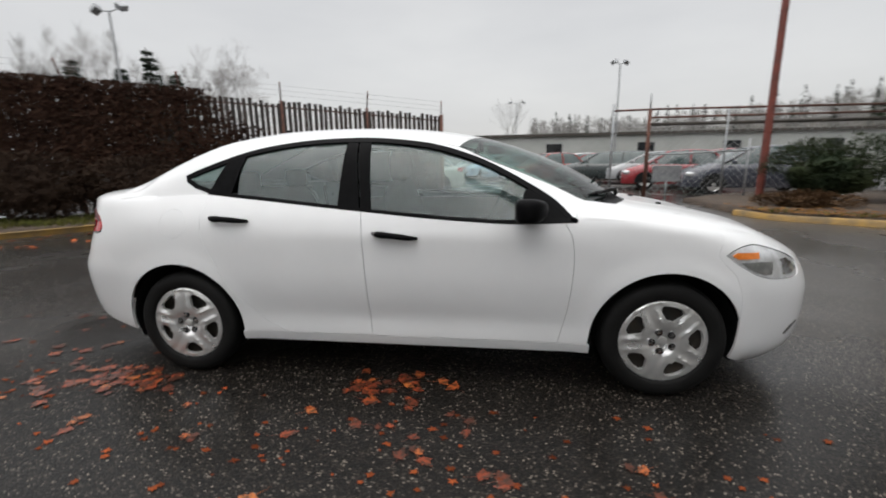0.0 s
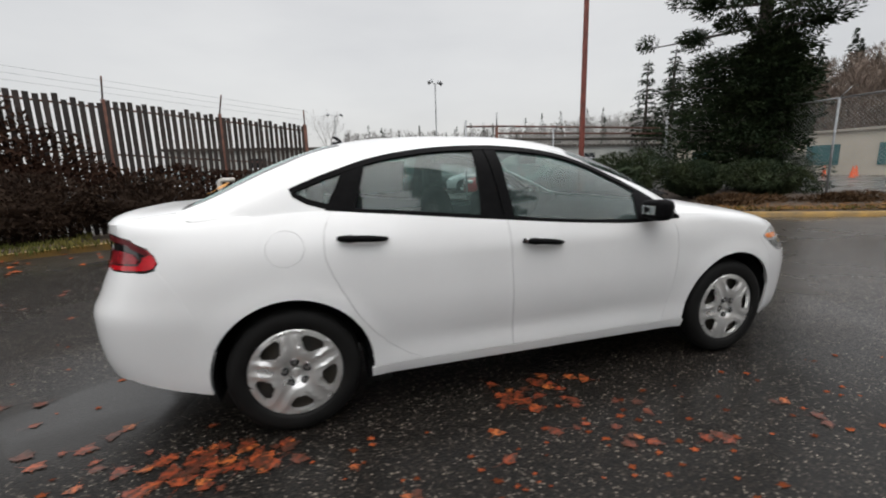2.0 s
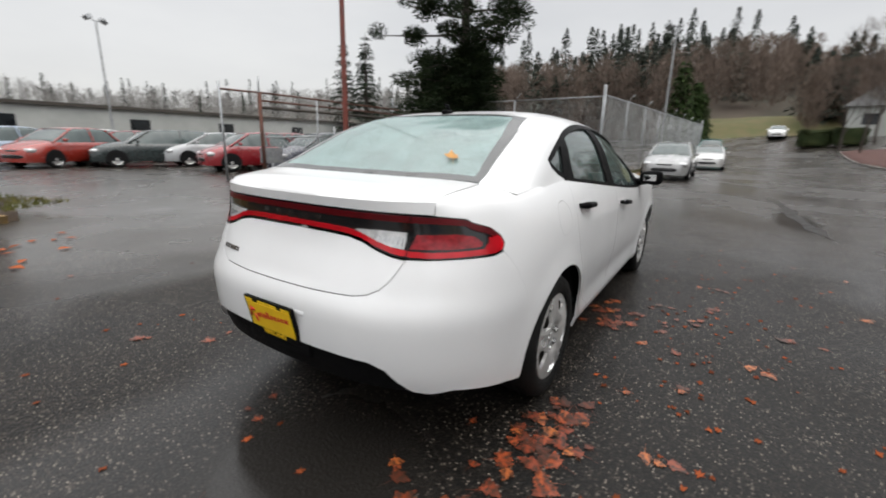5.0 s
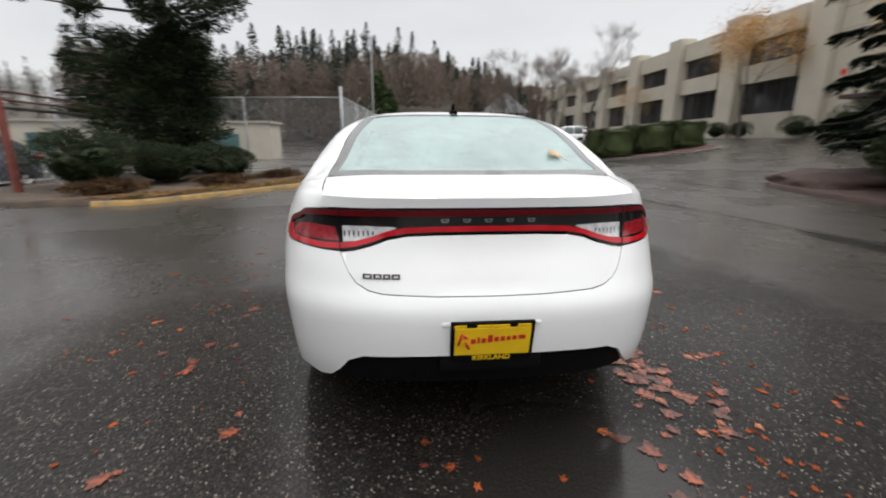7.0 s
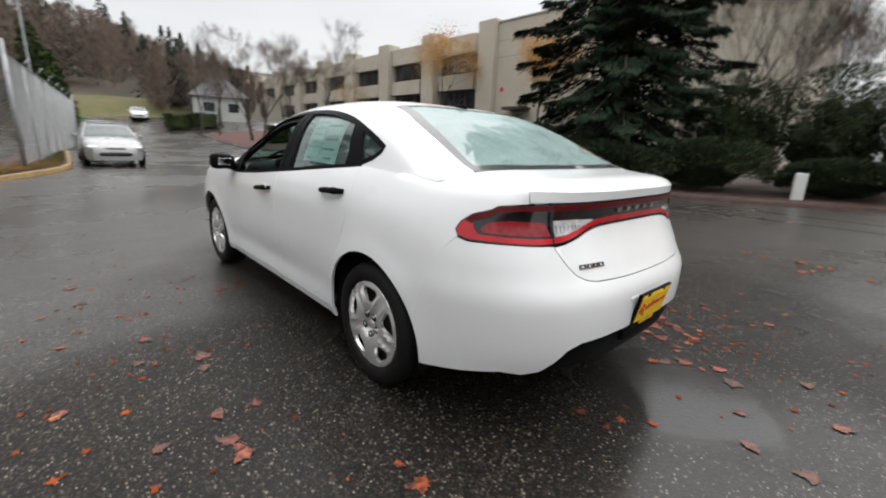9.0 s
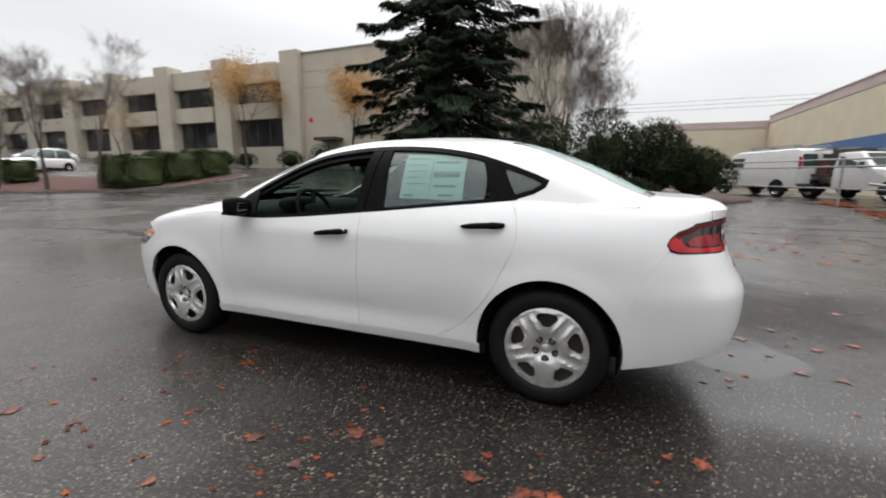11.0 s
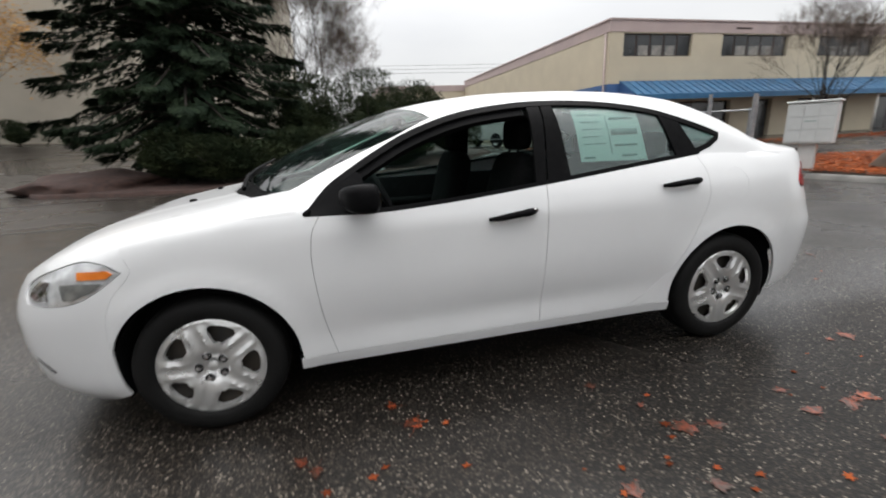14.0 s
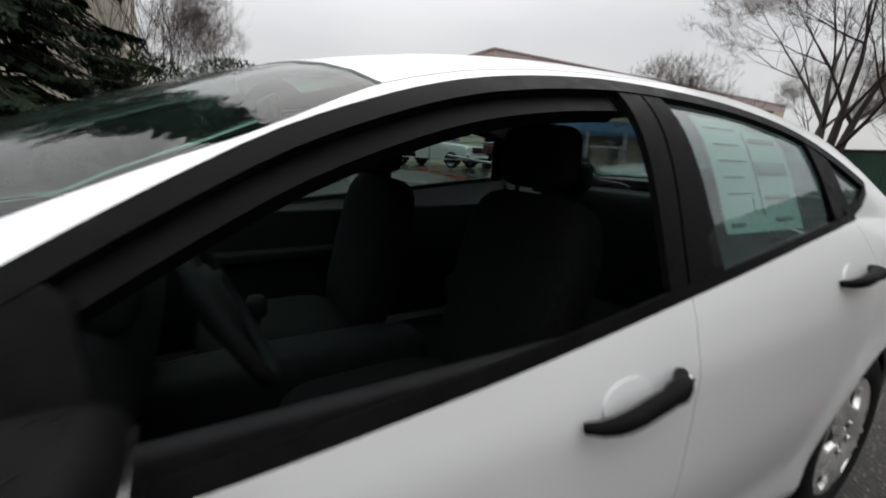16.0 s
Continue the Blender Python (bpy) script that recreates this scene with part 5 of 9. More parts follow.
# ---------- plants ----------
def cards(name, centers, dirs, ups, length, width, mats, parent=None, label="", mat_ids=None):
    """Many small pointed leaves or sprays, four corners each, as one mesh."""
    c, d, u = np.asarray(centers, float), np.asarray(dirs, float), np.asarray(ups, float)
    d = d / (np.linalg.norm(d, axis=1, keepdims=True) + 1e-9)
    s = np.cross(d, u)
    s = s / (np.linalg.norm(s, axis=1, keepdims=True) + 1e-9)
    up = np.cross(s, d)
    ln, wd = np.asarray(length, float).reshape(-1, 1), np.asarray(width, float).reshape(-1, 1)
    v = np.stack([c - d * ln * 0.45, c + s * wd * 0.5 + up * wd * 0.12, c + d * ln * 0.55, c - s * wd * 0.5 + up * wd * 0.12], 1).reshape(-1, 3)
    n = len(c)
    me = bpy.data.meshes.new(name)
    me.from_pydata(v.tolist(), [], np.arange(4 * n).reshape(-1, 4).tolist())
    for m in mats if isinstance(mats, (list, tuple)) else [mats]:
        me.materials.append(m)
    if mat_ids is not None:
        me.polygons.foreach_set("material_index", np.asarray(mat_ids, int))
    ob = new(name, me)
    if parent is not None:
        ob.parent = parent
    if label:
        ob["label"] = label
    return ob


def leafy(name, a, b, rough=0.75, lo=0.6, hi=1.4):
    """Foliage whose colour changes from leaf to leaf."""
    m = pbr(name, a, b, 1.2, rough, spec=0.08)
    n, l = m.node_tree.nodes, m.node_tree.links
    g, h, r = n.new("ShaderNodeNewGeometry"), n.new("ShaderNodeHueSaturation"), n.new("ShaderNodeMapRange")
    bs = n["Principled BSDF"]
    src = bs.inputs["Base Color"].links[0].from_socket
    r.inputs[3].default_value, r.inputs[4].default_value = lo, hi
    l.new(g.outputs["Random Per Island"], r.inputs[0])
    l.new(r.outputs[0], h.inputs["Value"])
    l.new(src, h.inputs["Color"])
    l.new(h.outputs[0], bs.inputs["Base Color"])
    return m


BARK = pbr("grey_brown_bark", (0.072, 0.057, 0.047), (0.036, 0.030, 0.026), 9, 0.85, bump=0.6, bump_scale=40)
WETBARK = pbr("dark_wet_bark", (0.026, 0.021, 0.018), (0.014, 0.012, 0.010), 9, 0.8, bump=0.6, bump_scale=40)
NEEDLE = leafy("spruce_needles", (0.014, 0.024, 0.015), (0.024, 0.036, 0.019))
CEDAR = leafy("pine_needles", (0.014, 0.024, 0.012), (0.027, 0.038, 0.016))
CYPRESS = leafy("cypress_sprays", (0.030, 0.055, 0.018), (0.052, 0.080, 0.026))
JUNIPER = leafy("juniper_sprays", (0.020, 0.031, 0.017), (0.042, 0.051, 0.023))
HEDGE = leafy("clipped_hedge_leaves", (0.024, 0.036, 0.015), (0.044, 0.054, 0.022))
BROWNLEAF = leafy("brown_shrub_leaves", (0.045, 0.026, 0.014), (0.075, 0.042, 0.02))
YELLOWLEAF = leafy("orange_autumn_leaves", (0.46, 0.25, 0.075), (0.56, 0.34, 0.12))
TWIG = leafy("bare_twigs", (0.115, 0.088, 0.072), (0.165, 0.128, 0.105))
GRASS = leafy("wet_grass_blades", (0.075, 0.085, 0.022), (0.13, 0.115, 0.035))
LEAFRED = pbr("wet_maple_leaf", (0.215, 0.036, 0.011), (0.085, 0.018, 0.009), 14, 0.42, 0.55, by_object=0.5, spec=0.25, coat=0.45)
n_, l_ = LEAFRED.node_tree.nodes, LEAFRED.node_tree.links
tone, info_, soak = n_.new("ShaderNodeValToRGB"), n_.new("ShaderNodeObjectInfo"), n_.new("ShaderNodeMix")
tone.color_ramp.elements[0].color = (0.075, 0.022, 0.012, 1)
tone.color_ramp.elements[1].color = (0.42, 0.125, 0.030, 1)
tone.color_ramp.elements.new(0.45).color = (0.20, 0.037, 0.013, 1)
tone.color_ramp.elements.new(0.80).color = (0.31, 0.062, 0.017, 1)
soak_n, soak_r, soak_c = n_.new("ShaderNodeTexNoise"), n_.new("ShaderNodeMapRange"), n_.new("ShaderNodeTexCoord")
soak_n.inputs["Scale"].default_value, soak_n.inputs["Detail"].default_value = 34.0, 6.0
soak_r.inputs[1].default_value, soak_r.inputs[2].default_value = 0.42, 0.66
soak.data_type = "RGBA"
soak.inputs[7].default_value = (0.035, 0.017, 0.010, 1)
l_.new(soak_c.outputs["Object"], soak_n.inputs["Vector"])
l_.new(soak_n.outputs["Fac"], soak_r.inputs[0])
l_.new(soak_r.outputs[0], soak.inputs[0])
l_.new(info_.outputs["Random"], tone.inputs["Fac"])
l_.new(tone.outputs["Color"], soak.inputs[6])
l_.new(soak.outputs[2], n_["Principled BSDF"].inputs["Base Color"])
LEAFBED = leafy("orange_leaf_litter", (0.36, 0.095, 0.03), (0.22, 0.055, 0.02))
LITTER = leafy("brown_leaf_litter", (0.12, 0.055, 0.022), (0.22, 0.11, 0.032))
SOIL = pbr("dark_wet_soil", (0.045, 0.032, 0.024), (0.08, 0.055, 0.036), 3, 0.85, bump=0.8, bump_scale=25)


def conifer(x, y, h, r, seed, name="conifer_tree", label="", skirt=0.05, mat=NEEDLE, whorls=34, per=7, sprays=46, droop=0.25, gaps=0.0, lean=0.0, spray=0.30, z0=None):
    rng = random.Random(seed)
    z0 = ground_z(x, y) if z0 is None else z0
    tree = empty(name, label, "tree", m=pose(x, y, z0))
    bm = bmesh.new()
    n = 12
    pts = [(0.05 * h * 0.2 * math.sin(i * 1.1 + seed) * (i / n) + lean * i / n, 0.02 * h * math.cos(i * 0.9 + seed) * (i / n) * 0.3, h * i / n) for i in range(n + 1)]
    tube(bm, pts, [0.024 * h * (1 - 0.93 * i / n) + 0.012 for i in range(n + 1)], 10)

    def axis(z):
        t = min(n - 1e-6, max(0, z / h * n))
        i = int(t)
        a, b = Vector(pts[i]), Vector(pts[i + 1])
        return a.lerp(b, t - i)

    C, D, U, L, W = [], [], [], [], []
    for k in range(whorls):
        t = skirt + (0.98 - skirt) * (k + rng.random() * 0.6) / whorls
        base = axis(h * t)
        for j in range(per):
            if rng.random() < gaps:
                continue
            a = 2 * math.pi * (j + rng.random() * 0.8) / per + k * 1.7
            ln = r * (1 - t) ** (0.75 if gaps < 0.1 else 0.50) * (rng.uniform(0.62, 1.12) if gaps < 0.1 else rng.uniform(0.34, 1.08)) + 0.25
            rise = 0.30 * (t - 0.35)
            mid = base + Vector((math.cos(a), math.sin(a), rise + 0.05)) * ln * 0.55
            end = base + Vector((math.cos(a), math.sin(a), rise - droop + rng.uniform(-0.08, 0.08))) * ln
            if ln > 0.8:
                tube(bm, [base, mid, end], [0.012 + 0.012 * ln, 0.008 + 0.006 * ln, 0.004], 5)
            m = max(6, int(sprays * ln / r))
            for q in range(m):
                s = rng.random() ** (0.7 if gaps < 0.1 else 0.45)
                p = base.lerp(mid, s * 2) if s < 0.5 else mid.lerp(end, s * 2 - 1)
                out = Vector((math.cos(a), math.sin(a), 0))
                side = Vector((-math.sin(a), math.cos(a), 0)) * rng.uniform(-1, 1)
                wd = 0.30 * ln * (1.05 - s) + 0.12
                p = p + side * wd + Vector((0, 0, rng.uniform(-0.20, 0.08)))
                C.append(p)
                D.append(out * rng.uniform(0.3, 1) + side * 0.9 + Vector((0, 0, rng.uniform(-0.75, 0.15))))
                U.append((rng.uniform(-0.5, 0.5), rng.uniform(-0.5, 0.5), 1))
                L.append(spray * rng.uniform(0.7, 1.5))
                W.append(spray * rng.uniform(0.25, 0.5))
    part("trunk", bm, BARK, tree)
    cards("crown", C, D, U, L, W, mat, tree)
    return tree


def spruce(x, y, h, r, seed, label):
    """A broad spruce: whorls of long limbs with hanging curtains of sprays, and daylight between the whorls."""
    rng = random.Random(seed)
    tree = empty("spruce_tree", label, "tree", m=pose(x, y, ground_z(x, y)))
    bm = bmesh.new()
    tube(bm, [(0.10 * math.sin(i * 1.3), 0.08 * math.cos(i), h * i / 14) for i in range(15)], [0.30 * (1 - 0.94 * i / 14) + 0.015 for i in range(15)], 10)
    C, D, U, L, W = [], [], [], [], []
    z, k = 0.35, 0
    while z < h * 0.97:
        t = z / h
        for j in range(7):
            if rng.random() < 0.10:
                continue
            a = 2 * math.pi * (j + rng.uniform(-0.35, 0.35)) / 7 + k * 0.9
            ln = (r * (1 - t) ** 0.72 + 0.2) * rng.uniform(0.62, 1.10) * (0.55 + 0.45 * smooth01(0.4, 3.2, z))
            out, sd = Vector((math.cos(a), math.sin(a), 0)), Vector((-math.sin(a), math.cos(a), 0))
            base = Vector((0, 0, z + rng.uniform(-0.12, 0.12)))
            sag = 0.16 + 0.16 * (1 - t)
            line_pts = [base, base + out * ln * 0.4 + Vector((0, 0, 0.03 * ln)), base + out * ln * 0.75 - Vector((0, 0, sag * 0.45 * ln)), base + out * ln - Vector((0, 0, sag * 0.55 * ln))]
            if ln > 0.6:
                tube(bm, line_pts, [0.014 + 0.010 * ln, 0.010 + 0.007 * ln, 0.006 + 0.003 * ln, 0.004], 5)
            for q in range(int(105 * ln) + 14):
                u = rng.random() ** 0.62
                i = min(2, int(u * 3))
                p = line_pts[i].lerp(line_pts[i + 1], u * 3 - i)
                e = rng.uniform(-1, 1)
                w = (0.26 * ln * (1.0 - u) + 0.16) * (0.4 + 0.6 * math.sin(math.pi * min(1, u + 0.12)))
                hang = rng.random() ** 1.6
                C.append(p + sd * e * w - Vector((0, 0, 0.05 + hang * 0.30 * (1.1 - abs(e)))))
                D.append(out * rng.uniform(0.25, 0.9) + sd * e * 0.8 + Vector((0, 0, rng.uniform(-1.0, -0.1))))
                U.append(out * 0.8 + Vector((rng.uniform(-0.5, 0.5), rng.uniform(-0.5, 0.5), 0.7)))
                L.append(rng.uniform(0.18, 0.42))
                W.append(rng.uniform(0.06, 0.13))
        z += rng.uniform(0.34, 0.50)
        k += 1
    part("trunk", bm, BARK, tree)
    cards("crown", C, D, U, L, W, NEEDLE, tree)
    return tree


def pine(x, y, h, seed, label):
    """An old pine: a dense dark skirt to the ground, above it bare limbs that carry flat clumps of needles."""
    rng = random.Random(seed)
    tree = empty("pine_tree", label, "tree", m=pose(x, y, ground_z(x, y)))
    bm = bmesh.new()
    trunk = [Vector((0.25 * math.sin(i * 0.55), 0.2 * math.sin(i * 0.4 + 1), h * i / 12)) for i in range(13)]
    tube(bm, trunk, [0.27 * (1 - 0.85 * i / 12) + 0.02 for i in range(13)], 10)

    def at(z):
        t = min(11.999, max(0, z / h * 12))
        return trunk[int(t)].lerp(trunk[int(t) + 1], t - int(t))

    C, D, U, L, W = [], [], [], [], []

    def clump(c, out, rx, rz, n):
        for _ in range(n):
            d = Vector((rng.gauss(0, 1), rng.gauss(0, 1), rng.gauss(0, 1))).normalized() * rng.random() ** 0.35
            C.append(c + Vector((d.x * rx, d.y * rx, d.z * rz)))
            D.append(Vector((d.x, d.y, d.z * 0.6)) + out * 0.5 + Vector((rng.uniform(-0.5, 0.5), rng.uniform(-0.5, 0.5), rng.uniform(-0.5, 0.35))))
            U.append(Vector((d.x, d.y, d.z)) + Vector((rng.uniform(-0.4, 0.4), rng.uniform(-0.4, 0.4), 0.4)))
            L.append(rng.uniform(0.11, 0.24))
            W.append(rng.uniform(0.035, 0.075))

    for k in range(64):                                # the skirt
        z = 0.35 + 5.0 * (k / 64) ** 0.9
        a = k * 2.399 + rng.uniform(-0.3, 0.3)
        ln = (3.3 - 0.32 * z) * rng.uniform(0.70, 1.08) * (1 + 0.38 * math.cos(a - 2.15))
        out = Vector((math.cos(a), math.sin(a), 0))
        o = at(z)
        mid, tip = o + out * ln * 0.6 + Vector((0, 0, 0.12)), o + out * ln + Vector((0, 0, rng.uniform(-0.25, 0.25)))
        tube(bm, [o, mid, tip], [0.04, 0.03, 0.008], 5)
        for u in (0.35, 0.6, 0.85, 1.0):
            p = o.lerp(mid, u / 0.6) if u < 0.6 else mid.lerp(tip, (u - 0.6) / 0.4)
            clump(p + Vector((rng.uniform(-0.15, 0.15), rng.uniform(-0.15, 0.15), -0.05)), out, 0.64, 0.38, 190)
    for k in range(44):                                # the open crown
        z = 5.2 + (h - 5.6) * k / 44
        a = k * 2.399 + 0.8 + rng.uniform(-0.4, 0.4)
        ln = (3.9 - 1.9 * (z - 5.4) / (h - 5.4)) * rng.uniform(0.55, 1.05) * (1 + 0.18 * math.cos(a - 2.15))
        out = Vector((math.cos(a), math.sin(a), 0))
        o = at(z)
        rise = rng.uniform(-0.05, 0.30)
        mid, tip = o + out * ln * 0.55 + Vector((0, 0, rise * ln * 0.35)), o + out * ln + Vector((0, 0, rise * ln))
        tube(bm, [o, mid, tip], [0.06, 0.04, 0.012], 6)
        for q in range(rng.choice((4, 5, 6))):
            u = rng.uniform(0.42, 1.02)
            p = o.lerp(mid, u / 0.55) if u < 0.55 else mid.lerp(tip, (u - 0.55) / 0.45)
            side = Vector((-out.y, out.x, 0)) * rng.uniform(-0.8, 0.8) * (1.2 - 0.5 * u)
            c = p + side + Vector((0, 0, rng.uniform(-0.1, 0.22)))
            tube(bm, [p, c], [0.018, 0.008], 4)
            clump(c, out, rng.uniform(0.45, 0.90), rng.uniform(0.22, 0.40), 260)
    part("trunk", bm, BARK, tree)
    cards("crown", C, D, U, L, W, CEDAR, tree)
    return tree


def bare_tree(x, y, h, seed, label, levels=5, spread=0.55, twigs=0, leaf=None, leaf_n=0, name="bare_tree", stems=1, z0=None, thick=0.016, first=0.30, bark=BARK):
    rng = random.Random(seed)
    z0 = ground_z(x, y) if z0 is None else z0
    tree = empty(name, label, "tree", m=pose(x, y, z0))
    bm = bmesh.new()
    tips = []

    def grow(p, d, ln, rad, lev):
        pts, rads, q, dd = [p], [rad], p, d
        for i in range(3):
            dd = (dd + Vector((rng.uniform(-1, 1), rng.uniform(-1, 1), rng.uniform(-0.4, 0.7))) * 0.13).normalized()
            q = q + dd * ln / 3
            pts.append(q)
            rads.append(rad * (1 - 0.16 * (i + 1)))
        tube(bm, pts, rads, 8 if lev > 3 else 5 if lev > 1 else 3, cap=False)
        if lev == 0:
            tips.append((q, dd))
            return
        for k in range(rng.choice((2, 3, 3))):
            s = rng.uniform(0.55, 1.0)
            o = pts[2].lerp(pts[3], s) if s > 0.6 else pts[1].lerp(pts[2], s)
            nd = (dd + Vector((rng.uniform(-1, 1), rng.uniform(-1, 1), rng.uniform(-0.35, 0.55))) * spread * 1.5).normalized()
            grow(o, nd, ln * rng.uniform(0.62, 0.85), rads[-1] * rng.uniform(0.55, 0.8), lev - 1)
        grow(q, dd, ln * 0.74, rads[-1] * 0.9, lev - 1)

    for s in range(stems):
        d0 = Vector((rng.uniform(-1, 1) * 0.25 * (stems > 1), rng.uniform(-1, 1) * 0.25 * (stems > 1), 1)).normalized()
        grow(Vector((rng.uniform(-0.2, 0.2) * (stems > 1), rng.uniform(-0.2, 0.2) * (stems > 1), 0)), d0, h * first, thick * h / (stems ** 0.4), levels)
    part("branch_work", bm, bark, tree)
    if twigs and tips:
        C, D, U = [], [], []
        for p, d in tips:
            for k in range(twigs):
                C.append(p + d * rng.uniform(-0.45, 0.02))
                D.append(d * 0.8 + Vector((rng.uniform(-1, 1), rng.uniform(-1, 1), rng.uniform(-0.5, 0.9))) * 0.9)
                U.append((rng.uniform(-1, 1), rng.uniform(-1, 1), 1))
        cards("twig_work", C, D, U, [rng.uniform(0.25, 0.75) for _ in C], [0.008] * len(C), TWIG, tree)
    if leaf_n and tips:
        C, D, U = [], [], []
        for k in range(leaf_n):
            p, d = rng.choice(tips)
            C.append(p + Vector((rng.gauss(0, 0.42), rng.gauss(0, 0.42), rng.gauss(-0.45, 0.75))))
            D.append((rng.uniform(-1, 1), rng.uniform(-1, 1), rng.uniform(-1, 0.4)))
            U.append((rng.uniform(-1, 1), rng.uniform(-1, 1), 1))
        cards("leaf_mass", C, D, U, [rng.uniform(0.10, 0.2) for _ in C], [rng.uniform(0.06, 0.12) for _ in C], leaf, tree)
    return tree


def shrub(x, y, size, seed, label, mat=JUNIPER, n=900, leaf=0.14, name="shrub", square=1.0, group="", z0=None, turn=0.0, thin=1.0, ragged=0.0):
    """A bush: a core of stems and sprays through a rounded, uneven volume."""
    rng = random.Random(seed)
    z0 = ground_z(x, y) if z0 is None else z0
    ob = empty(name, label, "shrub", group, m=pose(x, y, z0, 0, 0, turn))
    bm = bmesh.new()
    for k in range(7):
        a = rng.uniform(0, 6.28)
        tube(bm, [(0, 0, -0.05), (size[0] * 0.12 * math.cos(a), size[1] * 0.12 * math.sin(a), size[2] * 0.35), (size[0] * 0.33 * math.cos(a), size[1] * 0.33 * math.sin(a), size[2] * 0.75)],
             [0.03, 0.02, 0.008], 5)
    part("stem_work", bm, BARK, ob)
    bm = bmesh.new()
    bmesh.ops.create_icosphere(bm, subdivisions=4, radius=1)
    for v in bm.verts:
        d = v.co.normalized()
        q = Vector([math.copysign(abs(t) ** square, t) for t in d]) * ((0.86 if square < 1 else 0.52) + (0.12 if square < 1 else 0.36) * noise.noise(d * 2.3 + Vector((seed, 0, 0))) + 0.12 * noise.noise(d * 7 + Vector((0, seed, 0))))
        v.co = Vector((q.x * size[0] / 2, q.y * size[1] / 2, max(0.0, size[2] * (0.5 + q.z * 0.5))))
    part("inner_foliage", bm, mat, ob, smooth=60)
    C, D, U, L, W = [], [], [], [], []
    bumps = [(Vector((rng.gauss(0, 1), rng.gauss(0, 1), abs(rng.gauss(0, 1)))).normalized(), rng.uniform(0.75 - 0.15 * ragged, 1.12 + 0.25 * ragged)) for _ in range(14 + int(12 * ragged))]
    for k in range(n):
        d = Vector((rng.gauss(0, 1), rng.gauss(0, 1), rng.gauss(0, 1)))
        d.normalize()
        w = max(b[1] if d.dot(b[0]) > 0.72 + 0.17 * ragged else 0.86 - 0.14 * ragged for b in bumps) if square == 1.0 else 1.0
        q = Vector([math.copysign(abs(t) ** square, t) for t in d]) * w * (rng.random() ** 0.22)
        C.append((q.x * size[0] / 2, q.y * size[1] / 2, size[2] * (0.5 + q.z * 0.5)))
        D.append(d + Vector((rng.uniform(-1, 1), rng.uniform(-1, 1), rng.uniform(-0.6, 0.8))) * 0.9)
        U.append((rng.uniform(-1, 1), rng.uniform(-1, 1), 1))
        L.append(leaf * rng.uniform(0.6, 1.4))
        W.append(leaf * rng.uniform(0.25, 0.55) * thin)
    cards("foliage", C, D, U, L, W, mat, ob)
    return ob


# ---------- kerbs, beds, verges ----------
KERB = pbr("yellow_painted_kerb", (0.36, 0.21, 0.045), (0.17, 0.12, 0.06), 4, 0.55, 0.7, bump=0.4, bump_scale=40)
KERBGREY = pbr("grey_concrete_kerb", (0.26, 0.25, 0.23), (0.17, 0.165, 0.155), 3, 0.5, 0.75, bump=0.4, bump_scale=30)


def path_line(pts, step=0.5):
    return [Vector((p[0], p[1], 0)) for p in line(pts, step)]


def kerb(name, pts, mat, label, w=0.16, h=0.11):
    """A kerb stone run: a sloping face, a rounded top and a back."""
    bm = bmesh.new()
    p = path_line(pts)
    prof = [(0.0, -0.05), (0.012, h * 0.75), (0.035, h), (w - 0.02, h), (w, h - 0.02), (w, -0.05)]
    rows = []
    for i, q in enumerate(p):
        d = (p[min(i + 1, len(p) - 1)] - p[max(i - 1, 0)]).normalized()
        n = Vector((-d.y, d.x, 0))
        rows.append([bm.verts.new(q + n * a + Vector((0, 0, b + ground_z(q.x, q.y)))) for a, b in prof])
    for a, b in zip(rows, rows[1:]):
        for k in range(len(prof) - 1):
            bm.faces.new((a[k], b[k], b[k + 1], a[k + 1]))
    for r in (rows[0], rows[-1][::-1]):
        bm.faces.new(r)
    bmesh.ops.recalc_face_normals(bm, faces=bm.faces)
    return tagged(part(name, bm, mat, smooth=40), label, "kerb", kind="structure")


def bed(name, pts, mat, label, z=0.10, bumps=0.06, step=0.5, seed=3):
    """Raised ground inside an outline."""
    from mathutils.geometry import delaunay_2d_cdt
    rim = resample(pts, step)
    vs = [Vector(p) for p in rim]
    e = [(i, (i + 1) % len(rim)) for i in range(len(rim))]
    xs, ys = [p[0] for p in rim], [p[1] for p in rim]
    x = min(xs)
    tight = inset(rim, step * 0.4)
    while x < max(xs):
        y = min(ys)
        while y < max(ys):
            if inside(tight, x, y):
                vs.append(Vector((x, y)))
            y += step
        x += step
    vo, eo, fo, *_ = delaunay_2d_cdt(vs, e, [], 1, 1e-6)
    bm = bmesh.new()
    bv = [bm.verts.new((p.x, p.y, ground_z(p.x, p.y) + z + bumps * noise.noise(Vector((p.x * 0.8, p.y * 0.8, seed))))) for p in vo]
    for f in fo:
        c = sum((vo[i] for i in f), Vector((0, 0))) / len(f)
        if inside(rim, c.x, c.y):
            fc = bm.faces.new([bv[i] for i in f])
            fc.smooth = True
    bmesh.ops.recalc_face_normals(bm, faces=bm.faces)
    if sum(f.normal.z for f in bm.faces) < 0:
        bmesh.ops.reverse_faces(bm, faces=bm.faces)
    edge = [e_ for e_ in bm.edges if len(e_.link_faces) == 1]
    down = bmesh.ops.extrude_edge_only(bm, edges=edge)
    for v in down["geom"]:
        if isinstance(v, bmesh.types.BMVert):
            v.co.z -= z + 0.12
    bmesh.ops.delete(bm, geom=[v for v in bm.verts if not v.link_faces], context="VERTS")
    return tagged(part(name, bm, mat), label, "ground", kind="structure")


